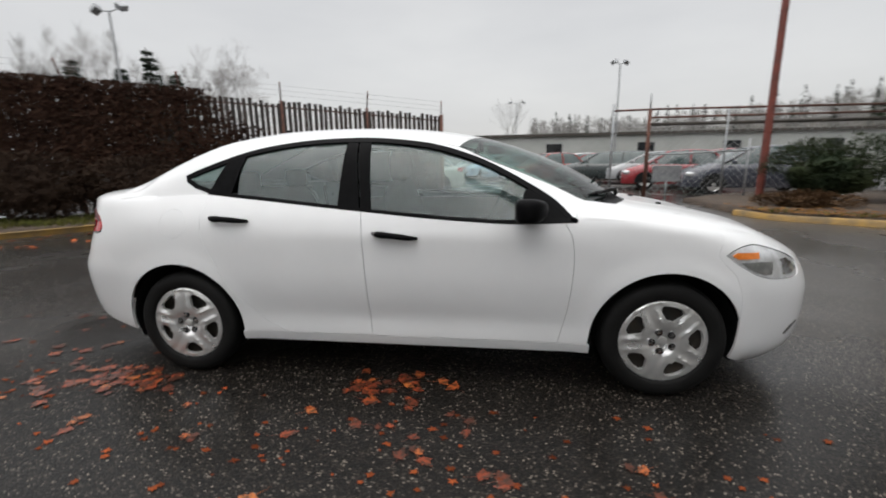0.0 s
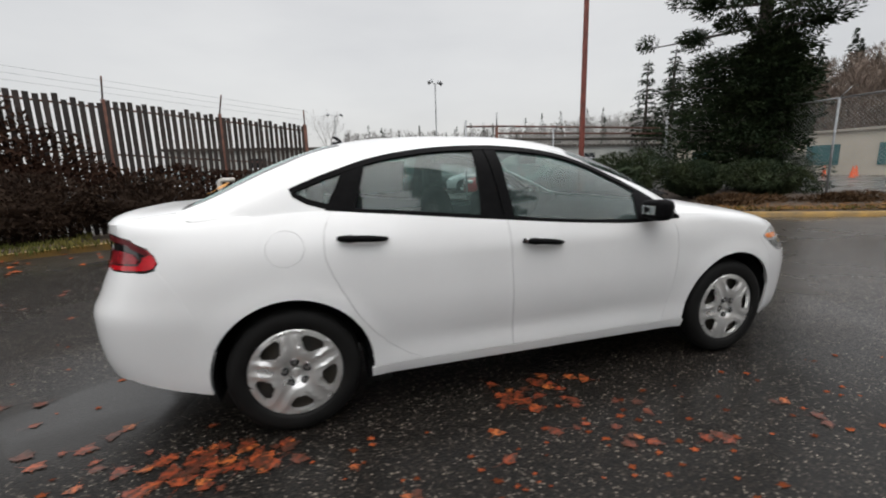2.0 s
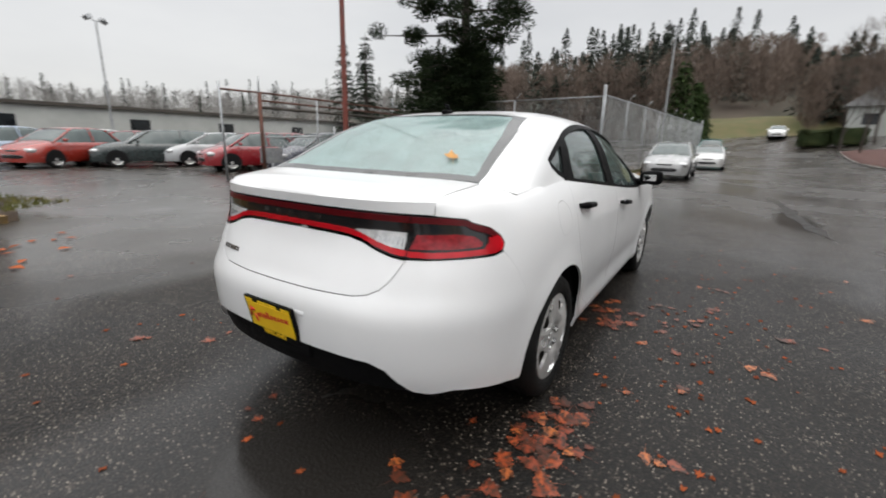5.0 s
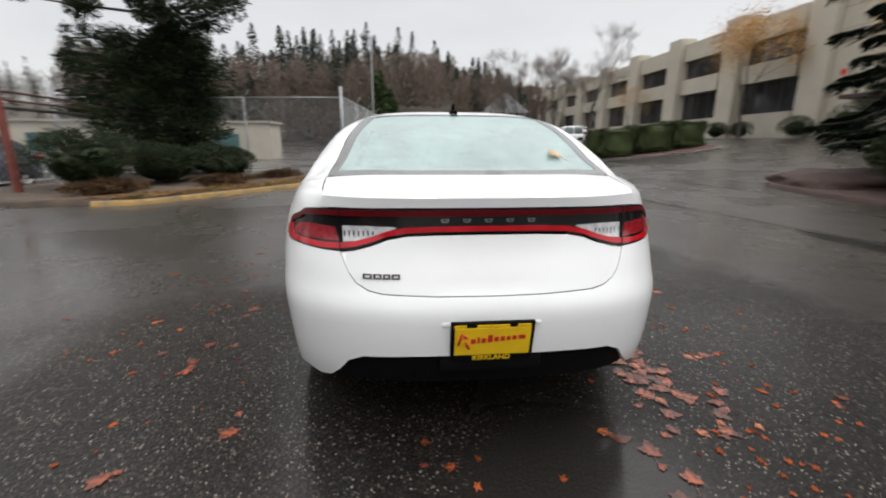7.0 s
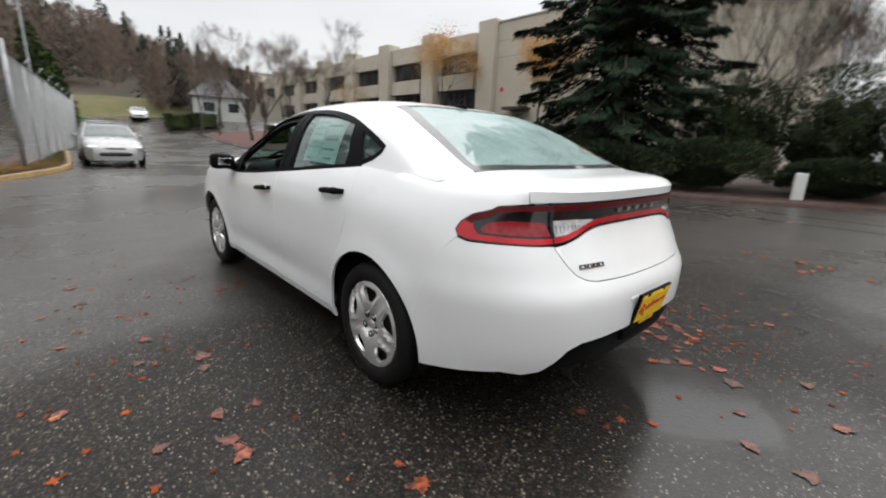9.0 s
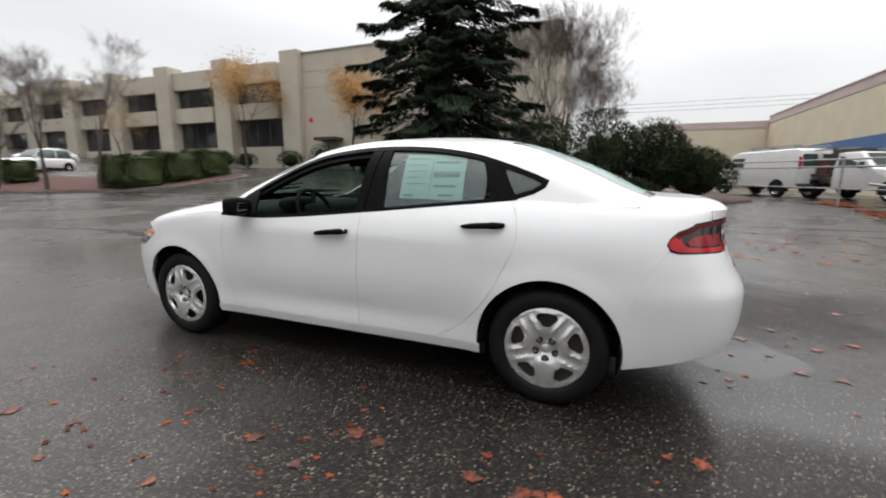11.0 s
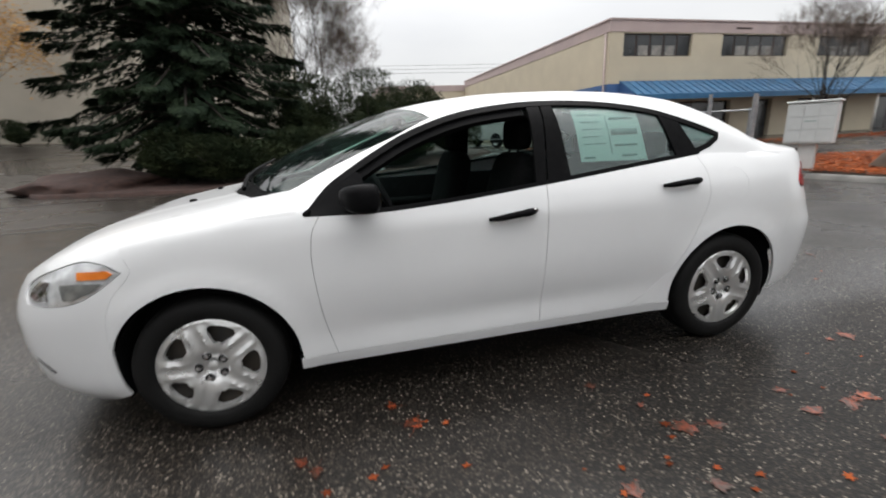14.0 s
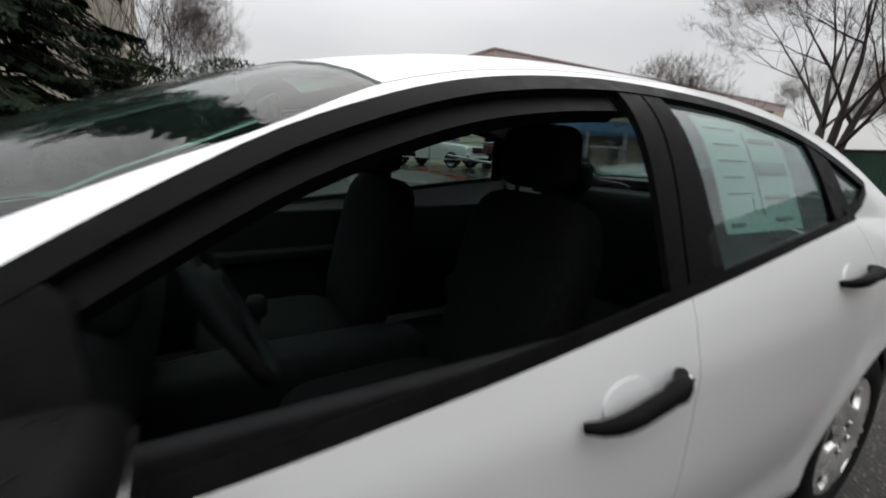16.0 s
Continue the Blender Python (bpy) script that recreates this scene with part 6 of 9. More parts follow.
FENCE_D = Vector((-0.867, -0.499, 0))               # along the dark fence, away from its end post
fence_a = Vector((-1.3, 9.94, 0))
kerb_l = [(-1.75, 6.95), (-2.6, 6.75), (-4.0, 6.15), (-5.6, 5.45), (-7.0, 4.55), (-8.4, 3.0), (-10.5, 1.0), (-13, -0.8)]
kerb("kerb_1", kerb_l[::-1][:0] + kerb_l, KERB, "worn yellow kerb along the grass verge", w=-0.16)
kerb_r = [(5.35, 6.6), (5.7, 5.75), (6.6, 5.15), (8.0, 4.25), (9.6, 3.35), (11.4, 2.6), (14.0, 1.75), (17, 1.55), (22, 1.5), (32, 1.45), (45, 1.4), (62, 1.2)]
kerb("kerb_2", kerb_r, KERB, "worn yellow kerb beside the planted strip")
bed("verge_1", [(-1.2, 9.6), (-1.6, 7.1)] + [(x - 0.02, y + 0.13) for x, y in kerb_l[1:]] + [(-15, 1.0), (-12.5, 3.9), (-8, 6.4), (-4, 8.7)], SOIL, "soil and grass verge below the fence", 0.10)
bed("verge_2", [(5.5, 9.5), (5.5, 6.6)] + [(x + 0.05, y + 0.13) for x, y in kerb_r[1:10]] + [(32, 3.0), (20, 3.2), (14.5, 3.4), (16, 11.5), (9, 12)], SOIL, "soil bed with leaf litter", 0.11)

rng = random.Random(5)


def scatter_cards(name, spots, mat, label, ln, wd, upright, kind="stuff"):
    C, D, U = [], [], []
    for x, y, z in spots:
        C.append((x, y, z))
        if upright:
            D.append((rng.uniform(-0.5, 0.5), rng.uniform(-0.5, 0.5), 1))
            U.append((rng.uniform(-1, 1), rng.uniform(-1, 1), 0.1))
        else:
            D.append((rng.uniform(-1, 1), rng.uniform(-1, 1), rng.uniform(-0.08, 0.08)))
            U.append((rng.uniform(-0.12, 0.12), rng.uniform(-0.12, 0.12), 1))
    ob = cards(name, C, D, U, [ln * rng.uniform(0.6, 1.4) for _ in C], [wd * rng.uniform(0.6, 1.4) for _ in C], mat)
    return tagged(ob, label, "grass" if upright else "leaves", kind=kind)


spots = []
for _ in range(9000):
    s, o = rng.uniform(0.2, 13.5), rng.random() ** 1.5
    kx = fence_a + FENCE_D * s
    p = kx + Vector((0.30, -0.95, 0)) * (0.3 + o * 1.9) * (1.05 if s < 6 else 0.95)
    if noise.noise(Vector((p.x * 0.9, p.y * 0.9, 0))) + 0.35 > 0:
        spots.append((p.x, p.y, 0.16))
scatter_cards("verge_grass", spots, GRASS, "patchy wet grass on the verge", 0.11, 0.022, True)
spots = []
for _ in range(2600):
    t = rng.uniform(0, 1)
    x = 5.6 + 10.5 * t
    y = np.interp(x, [p[0] for p in kerb_r], [p[1] for p in kerb_r]) + 0.2 + abs(rng.gauss(0, 0.7))
    spots.append((x, y, 0.15))
scatter_cards("bed_litter", spots, LITTER, "yellow and brown leaf litter along the bed", 0.11, 0.07, False)
spots = []
for _ in range(1500):
    x = rng.uniform(5.6, 24)
    y = np.interp(x, [p[0] for p in kerb_r], [p[1] for p in kerb_r]) + 0.2 + abs(rng.gauss(0, 0.3))
    spots.append((x, y, 0.15))
scatter_cards("bed_grass", spots, GRASS, "tufts of grass behind the kerb", 0.10, 0.022, True)

# ---------- the dark slatted fence ----------
SLAT = pbr("dark_brown_slats", (0.019, 0.013, 0.011), (0.038, 0.026, 0.021), 5, 0.55, 0.75, by_object=0.5, bump=0.3)
RUST = pbr("rusty_steel", (0.15, 0.06, 0.04), (0.08, 0.04, 0.03), 6, 0.6, 0.8, metal=0.3, bump=0.3)
GALV = pbr("galvanised_steel", (0.38, 0.39, 0.40), (0.27, 0.28, 0.29), 7, 0.45, 0.65, metal=0.6)
fence = empty("slat_fence", "tall chain-link fence with dark brown privacy slats", "fence", m=pose(*fence_a))
PITCH = 2.226
slat_bm = bmesh.new()
box(slat_bm, -0.046, 0.046, -0.006, 0.006, -0.35, 2.50, 0.004)
slat_me = mesh_of("slat", slat_bm, SLAT)
turn = math.degrees(math.atan2(FENCE_D.y, FENCE_D.x))
frng = random.Random(11)


def rise(s):
    """Lifts the fence along its run so its top fits the camera's view."""
    return 0.06 * min(s, 9.5)


for k in range(7):
    bm = bmesh.new()
    tube(bm, [(0, 0, -0.7), (0, 0, 2.55)], 0.04 if k else 0.055, 10)
    tube(bm, [(0, 0, 2.55), (0.12, -0.22, 2.95) if k else (0, 0, 2.95)], 0.018, 6)
    post = part("fence_post", bm, RUST, fence, "rusty steel fence post")
    post.location = FENCE_D * PITCH * k + Vector((0, 0, rise(PITCH * k)))
    if k < 6:
        for z in (0.25, 1.45, 2.38):
            bm = bmesh.new()
            tube(bm, [FENCE_D * PITCH * k + Vector((0, 0, z + rise(PITCH * k))), FENCE_D * PITCH * (k + 1) + Vector((0, 0, z + rise(PITCH * (k + 1))))], 0.021, 6)
            part("fence_rail", bm, RUST, fence)
        n = 17
        for i in range(n):
            if frng.random() < 0.025:
                continue
            ob = new("slat", slat_me)
            ob.parent = fence
            p = FENCE_D * (PITCH * (k + (i + 0.6) / n))
            ob.matrix_local = pose(p.x + 0.012, p.y - 0.02, frng.uniform(-0.06, 0.05) + rise(PITCH * (k + (i + 0.6) / n)), frng.uniform(-0.3, 0.3), frng.uniform(-0.35, 0.35), turn)
for j in range(3):
    bm = bmesh.new()
    tube(bm, [Vector((0.04 + 0.03 * j, -0.09 - 0.05 * j, 2.66 + 0.11 * j + rise(s))) + FENCE_D * s for s in np.linspace(0, 6 * PITCH, 12)], 0.004, 3)
    part("barbed_wire", bm, GALV, fence)
# ivy and bramble on the fence
ivy = empty("ivy", "dead brown creeper hanging on the slatted fence", "plant", m=pose(*fence_a))
C, D, U = [], [], []
frs_low = random.Random(15)
for _ in range(52000):
    s = frng.uniform(0.2, 13.2)
    z = frng.random() * 2.62
    low = z < 1.15 + 0.25 * noise.noise(Vector((s * 0.8, 0, 7))) and frs_low.random() < 0.42
    if not low and 0.6 * noise.noise(Vector((s * 0.5, z * 0.7, 4))) + (s - 5.0) * 0.14 - 0.14 * z + 0.12 < 0.30 * (frs_low.random() - 0.35):
        continue
    p = FENCE_D * s + Vector((0.45, -0.8, 0)) * frng.uniform(0.03, 0.16)
    C.append((p.x, p.y, z + 0.1 + rise(s) * 0.8))
    D.append((frng.uniform(-1, 1), frng.uniform(-1, 1), frng.uniform(-1.2, 0.5)))
    U.append((0.5, -0.86, frng.uniform(-0.3, 0.8)))
for i in range(11):
    s0_ = 2.2 + 1.02 * i
    bm = bmesh.new()
    tube(bm, [FENCE_D * (s0_ + 0.35 * math.sin(1.7 * q + i)) + Vector((0.45, -0.8, 0)) * (0.07 + 0.03 * math.sin(q * 2.1 + i)) + Vector((0, 0, 0.05 + q * 0.42)) for q in range(6 if i > 3 else 4)], 0.011, 5)
    part("stem", bm, BARK, ivy)
cards("creeper", C, D, U, [0.13 * frng.uniform(0.5, 1.6) for _ in C], [0.045 * frng.uniform(0.5, 1.5) for _ in C],
      leafy("dead_creeper", (0.030, 0.0155, 0.0105), (0.044, 0.023, 0.015)), ivy)
# white hitching post by the fence
POSTWHITE = pbr("chipped_white_paint", (0.62, 0.60, 0.56), (0.48, 0.46, 0.42), 8, 0.6, bump=0.3)
bm = bmesh.new()
tube(bm, [(0, 0, 0), (0, 0, 0.98), (0.02, 0, 1.04), (0.08, 0, 1.06), (0.34, 0.02, 1.06)], 0.055, 10)
tagged(part("bent_post", bm, POSTWHITE, m=pose(-3.35, 8.45, 0.05, 0, 0, 20), smooth=50), "chipped white bent pipe post on the verge", "post")

# ---------- gate frame, chain-link fence, poles ----------
CHAIN = bpy.data.materials.new("chain_link_mesh")
CHAIN.use_nodes = True
_n = CHAIN.node_tree.nodes
_b = _n["Principled BSDF"]
_b.inputs["Base Color"].default_value, _b.inputs["Metallic"].default_value, _b.inputs["Roughness"].default_value = (0.36, 0.37, 0.37, 1), 0.4, 0.5


def wire_mesh(bm, a, b, z0, z1, step=0.14, r=0.0032):
    """Chain link: two families of slanting wires between two posts."""
    d = (b - a)
    ln = d.length
    d.normalize()
    h = z1 - z0
    s = -h
    while s < ln:
        for sgn in (1, -1):
            t0, t1 = max(0.0, -s), min(h, ln - s)
            if t1 <= t0:
                continue
            p0 = a + d * (s + t0) + Vector((0, 0, z0 + (t0 if sgn > 0 else h - t0)))
            p1 = a + d * (s + t1) + Vector((0, 0, z0 + (t1 if sgn > 0 else h - t1)))
            tube(bm, [p0, p1], r, 3, cap=False)
        s += step


def chain_fence(name, label, pts, h, pitch=3.0, mesh_step=0.14, outrigger=True, first=0.06, skip=0):
    top = empty(name, label, "fence", m=pose(*pts[0], ground_z(*pts[0])))
    o = Vector((*pts[0], ground_z(*pts[0])))
    spots = []
    for (ax, ay), (bx, by) in zip(pts, pts[1:]):
        a, b = Vector((ax, ay, 0)), Vector((bx, by, 0))
        n = max(1, round((b - a).length / pitch))
        spots += [a.lerp(b, i / n) for i in range(n)]
    spots.append(Vector((*pts[-1], 0)))
    for i, p in enumerate(spots):
        g = ground_z(p.x, p.y)
        if i < skip:
            continue
        bm = bmesh.new()
        big = i == 0 or any((p - Vector((*q, 0))).length < 0.01 for q in pts)
        tube(bm, [(0, 0, -0.1), (0, 0, h + (0.35 if big else 0.0))], first if big else 0.035, 8)
        if outrigger and not big:
            tube(bm, [(0, 0, h), (0.1, -0.22, h + 0.3)], 0.016, 5)
        ob = part("fence_post", bm, GALV, top)
        ob.location = p + Vector((0, 0, g)) - o
        if i:
            q = spots[i - 1]
            gq = ground_z(q.x, q.y)
            bm = bmesh.new()
            tube(bm, [q - o + Vector((0, 0, gq + h)), p - o + Vector((0, 0, g + h))], 0.024, 6)
            part("top_rail", bm, GALV, top)
            bm = bmesh.new()
            z = (g + gq) / 2 - o.z
            wire_mesh(bm, q - Vector((o.x, o.y, 0)), p - Vector((o.x, o.y, 0)), z + 0.05, z + h, mesh_step)
            part("wire_mesh", bm, CHAIN, top)
    return top


chain_fence("chain_fence", "tall galvanised chain-link fence on the road side", [(13.9, 2.65), (39.0, 0.6)], 3.1, mesh_step=0.075)
chain_fence("chain_fence", "galvanised chain-link fence running back from the corner post", [(13.95, 2.72), (15.2, 14.0)], 3.05, 4.0, mesh_step=0.11, skip=1)
gate = empty("sliding_gate", "rusty sliding gate frame with chain link", "gate", m=pose(4.7, 10.3, 0))


def gate_tube(name, pts, r, mat=RUST):
    bm = bmesh.new()
    tube(bm, pts, r, 8)
    return part(name, bm, mat, gate)


gate_tube("gate_post", [(0, 0, -0.1), (0, 0, 2.55)], 0.055)
gate_tube("gate_post_tip", [(0, 0, 2.5), (0, 0, 3.0)], 0.025, GALV)
gate_tube("gate_post", [(-0.85, 0.62, -0.1), (-0.85, 0.62, 2.80)], 0.035, GALV)
gate_tube("gate_post", [(2.05, -0.1, -0.1), (2.05, -0.1, 2.5)], 0.03, GALV)
gate_tube("gate_post", [(2.55, -0.35, -0.1), (2.55, -0.35, 1.7)], 0.028, GALV)
gate_tube("gate_rail", [(-0.85, 0.62, 2.60), (0.4, 0.25, 2.58), (6.5, -0.1, 2.50)], 0.03)
gate_tube("gate_rail", [(0, 0, 2.33), (6.5, -0.2, 2.30)], 0.028)
gate_tube("gate_rail", [(0, 0, 2.14), (6.5, -0.2, 2.12)], 0.045, DARKMETAL)
gate_tube("gate_rail", [(0, 0, 1.28), (2.6, -0.35, 1.36)], 0.022, GALV)
bm = bmesh.new()
wire_mesh(bm, Vector((0, 0, 0)), Vector((6.5, -0.2, 0)), 0.1, 2.12, 0.2, 0.004)
part("wire_mesh", bm, CHAIN, gate)
bm = bmesh.new()
box(bm, 0.5, 1.35, 0.9, 0.95, 0.45, 0.95, 0.01)
tube(bm, [(0.93, 0.92, 0), (0.93, 0.92, 0.5)], 0.03, 6)
tagged(part("gate_sign", bm, GALV, m=pose(4.7, 10.3, 0)), "plain grey board on a post by the gate", "sign")

POLERED = pbr("rust_red_paint", (0.20, 0.045, 0.030), (0.12, 0.035, 0.026), 5, 0.5, 0.7)


def lamp_post(x, y, h, label, mat, heads=2, r=0.08, turn=0.0, arm=0.5, group="lamp posts"):
    ob = empty("lamp_post", label, "street lamp", group, m=pose(x, y, ground_z(x, y), 0, 0, turn))
    bm = bmesh.new()
    tube(bm, [(0, 0, -0.1), (0, 0, h * 0.5), (0, 0, h)], [r, r * 0.8, r * 0.6], 10)
    part("pole", bm, mat, ob, smooth=50)
    for k in range(heads):
        s = 1 if k == 0 else -1
        bm = bmesh.new()
        tube(bm, [(0, 0, h - 0.05), (arm * s, 0, h + 0.08)], 0.03, 6)
        part("arm", bm, mat, ob)
        bm = bmesh.new()
        box(bm, arm * s - 0.22, arm * s + 0.22, -0.18, 0.18, h + 0.0, h + 0.28, 0.04, m=Matrix.Translation((arm * s, 0, h)) @ pose(0, 0, 0, 25 * s, 30 * s, 0) @ Matrix.Translation((-arm * s, 0, -h)))
        part("lamp_head", bm, GALV, ob)
    return ob


bm = bmesh.new()
tube(bm, [(0, 0, -0.1), (0, 0, 6), (0, 0, 13)], [0.095, 0.08, 0.06], 14)
tagged(part("steel_pole", bm, POLERED, m=pose(7.5, 9.65, 0), smooth=50), "tall rust-red steel pole behind the kerb", "pole")
lamp_post(10.0, 35.6, 8.7, "grey twin floodlight mast over the car park", GALV, 2, turn=30)
lamp_post(29.7, 2.4, 8.8, "grey floodlight mast beside the road", GALV, 1, turn=80)
lamp_post(-18.5, 17.0, 8.6, "grey twin floodlight mast behind the fence", GALV, 2, turn=0, arm=0.7)
lamp_post(2.5, 62, 9.0, "far twin lamp mast", GALV, 2, turn=10, arm=0.9)


# ---------- parked vehicles ----------
TYREFAR = RUBBER
GLASSFAR = pbr("wet_car_glass", (0.030, 0.048, 0.047), (0.055, 0.080, 0.078), 3, 0.08, 0.14, coat=0.5)
PAINTS = {}


def paint(c):
    if c not in PAINTS:
        PAINTS[c] = pbr("car_paint", c, tuple(v * 0.88 for v in c), 3, 0.22, 0.3, coat=0.8)
    return PAINTS[c]


def loft(bm, stations, section, mat=0):
    rows = [[bm.verts.new(p) for p in section(x)] for x in stations]
    for a, b in zip(rows, rows[1:]):
        for k in range(len(a) - 1):
            f = bm.faces.new((a[k], a[k + 1], b[k + 1], b[k]))
            f.smooth, f.material_index = True, mat
    for r in (rows[0], rows[-1]):
        bm.faces.new(r)
    bmesh.ops.recalc_face_normals(bm, faces=bm.faces)


def parked_car(x, y, turn, colour, label, L=4.2, Wd=1.74, H=1.48, hood=0.92, cab=(-1.75, 1.15), roof=(-1.25, 0.25), group="parked cars", tail=1.0, name="parked_car"):
    """A parked car, front towards +x before the turn."""
    ob = empty(name, label, "car", group, m=pose(x, y, ground_z(x, y), 0, 0, turn))
    hw, f, r = Wd / 2, L / 2, -L / 2
    shoulder = curve((r, tail * 0.86), (r + 0.25, tail * 0.95), (cab[0], tail), (cab[1], hood + 0.02), (f - 0.6, hood - 0.06), (f - 0.2, hood - 0.16), (f, hood - 0.30))
    width = curve((r, hw * 0.78), (r + 0.12, hw * 0.9), (r + 0.5, hw), (f - 0.8, hw), (f - 0.2, hw * 0.88), (f, hw * 0.70))
    crown = curve((r, 0.01), (r + 0.4, 0.04), (f - 0.5, 0.06), (f, 0.01))

    def sec(xx):
        w, zs, c = width(xx), shoulder(xx), crown(xx)
        half = [(w * 0.93, 0.22), (w * 0.985, 0.34), (w, 0.55), (w * 0.985, zs - 0.16), (w * 0.94, zs - 0.04), (w * 0.82, zs + c * 0.5), (w * 0.4, zs + c * 0.95), (0, zs + c)]
        return [Vector((xx, a, b)) for a, b in half] + [Vector((xx, -a, b)) for a, b in half[:-1]][::-1]

    bm = bmesh.new()
    loft(bm, [r, r + 0.06, r + 0.25, r + 0.6] + list(np.linspace(r + 1.0, f - 0.9, 9)) + [f - 0.5, f - 0.22, f - 0.06, f], sec)
    part("body", bm, paint(colour), ob, smooth=60)
    top = curve((cab[0], tail + 0.03), (roof[0], H - 0.04), ((roof[0] + roof[1]) / 2, H), (roof[1], H - 0.05), (cab[1], hood + 0.05))
    wide = curve((cab[0], hw * 0.80), (roof[0], hw * 0.70), (roof[1], hw * 0.69), (cab[1], hw * 0.82))

    def gsec(xx):
        t, w, b = top(xx), wide(xx), shoulder(xx) - 0.02
        half = [(hw * 0.90, b), (hw * 0.90 + (w - hw * 0.90) * 0.75, b + (t - b) * 0.75), (w * 0.97, b + (t - b) * 0.92), (w * 0.8, t - 0.005), (0, t)]
        return [Vector((xx, a, c)) for a, c in half] + [Vector((xx, -a, c)) for a, c in half[:-1]][::-1]

    bm = bmesh.new()
    loft(bm, list(np.linspace(cab[0], cab[1], 14)), gsec)
    part("glasshouse", bm, GLASSFAR, ob, "dark car windows", smooth=60)
    bm = bmesh.new()
    rows = []
    for xx in np.linspace(roof[0] - 0.1, roof[1] + 0.1, 8):
        g = gsec(xx)[2:-2]
        rows.append([bm.verts.new(p + Vector((0, 0, 0.012))) for p in g])
    for a, b in zip(rows, rows[1:]):
        for k in range(len(a) - 1):
            bm.faces.new((a[k], a[k + 1], b[k + 1], b[k])).smooth = True
    for xa, xb in ((cab[1], roof[1]), (0.5 * (roof[0] + roof[1]), 0.5 * (roof[0] + roof[1])), (cab[0], roof[0])):
        for s in (1, -1):
            p0, p1 = gsec(xa), gsec(xb)
            a, b = p0[1].lerp(p0[0], 0.9), p1[2]
            tube(bm, [Vector((a.x, s * (a.y + 0.01), a.z)), Vector(((a.x + b.x) / 2, s * ((a.y + b.y) / 2 + 0.02), (a.z + b.z) / 2)), Vector((b.x, s * (b.y + 0.01), b.z + 0.01))], 0.035, 5)
    part("roof_and_pillars", bm, paint(colour), ob, smooth=60)
    for xx in (r + 0.80, f - 0.82):
        for s in (1, -1):
            bm = bmesh.new()
            lathe(bm, [(0.18, -0.10), (0.29, -0.10), (0.315, -0.06), (0.315, 0.05), (0.29, 0.085), (0.20, 0.08)], 24)
            w = part("wheel", bm, TYREFAR, ob, m=pose(xx, s * (hw - 0.075), 0.315, 0, 0, 0 if s > 0 else 180), smooth=40)
            bm = bmesh.new()
            lathe(bm, [(0.205, 0.078), (0.19, 0.065), (0.10, 0.075), (0.001, 0.08)], 20)
            part("rim", bm, SILVER, w, smooth=40)
            bm = bmesh.new()
            arcp = [(xx + 0.37 * math.cos(radians(a)), s * (hw + 0.002), 0.315 + 0.37 * math.sin(radians(a))) for a in range(-10, 191, 20)]
            vs0 = [bm.verts.new(p) for p in arcp]
            vs1 = [bm.verts.new((p[0], s * (hw - 0.20), p[2])) for p in arcp]
            for a, b, c, d in zip(vs0, vs0[1:], vs1[1:], vs1):
                bm.faces.new((a, b, c, d))
            bm.faces.new(vs0)
            part("wheel_arch", bm, CABIN, ob)
    for s in (1, -1):
        bm = bmesh.new()
        soft_box(bm, (f - 0.17, s * hw * 0.70, shoulder(f - 0.17) - 0.10), (0.28, 0.34, 0.15), 0.6, seg=(14, 8))
        part("headlamp", bm, HEADLENS, ob, "clear headlamp", smooth=60)
        bm = bmesh.new()
        soft_box(bm, (r + 0.12, s * hw * 0.76, tail - 0.14), (0.22, 0.24, 0.16), 0.6, seg=(14, 8))
        part("tail_lamp", bm, REDLENS, ob, "red tail lamp", smooth=60)
        bm = bmesh.new()
        soft_box(bm, (cab[1] - 0.35, s * (hw + 0.07), hood + 0.10), (0.12, 0.17, 0.12), 0.6, seg=(12, 8))
        part("door_mirror", bm, paint(colour), ob, smooth=60)
    bm = bmesh.new()
    soft_box(bm, (f - 0.03, 0, 0.42), (0.10, Wd * 0.55, 0.14), 0.5, seg=(16, 8))
    soft_box(bm, (f - 0.045, 0, hood - 0.30), (0.10, Wd * 0.42, 0.07), 0.5, seg=(16, 8))
    part("grille", bm, GLOSSBLACK, ob, "black grille and lower intake", smooth=60)
    return ob


RED, SILV, WHT, DRK, GRY = (0.26, 0.014, 0.02), (0.42, 0.43, 0.44), (0.75, 0.75, 0.75), (0.02, 0.03, 0.03), (0.16, 0.18, 0.20)
parked_car(8.6, 12.3, 172, (0.05, 0.055, 0.075), "dark blue-grey hatchback parked behind the gate", 4.2, 1.75, 1.52)
parked_car(7.0, 14.6, 168, RED, "small red hatchback in the car park row", 3.6, 1.62, 1.47, cab=(-1.6, 1.0), roof=(-1.2, 0.2))
parked_car(9.2, 15.9, 168, RED, "red hatchback in the car park row", 4.0, 1.7, 1.5)
parked_car(5.4, 19.0, 165, DRK, "dark green estate car in the car park row", 4.4, 1.75, 1.5, cab=(-2.2, 1.0), roof=(-2.0, 0.2))
parked_car(2.9, 20.6, 206, (0.28, 0.025, 0.015), "orange-red hatchback in the car park", 4.0, 1.72, 1.5)
parked_car(5.6, 22.5, 158, RED, "red saloon in the car park row", 4.3, 1.75, 1.45)
parked_car(5.0, 25.0, 200, WHT, "white hatchback in the car park row", 3.7, 1.65, 1.5)
parked_car(1.3, 22.9, 206, (0.30, 0.38, 0.48), "pale blue hatchback in the car park row", 3.9, 1.68, 1.5)
parked_car(0.0, 25.3, 206, (0.32, 0.42, 0.55), "light blue hatchback in the car park row", 3.9, 1.68, 1.5)
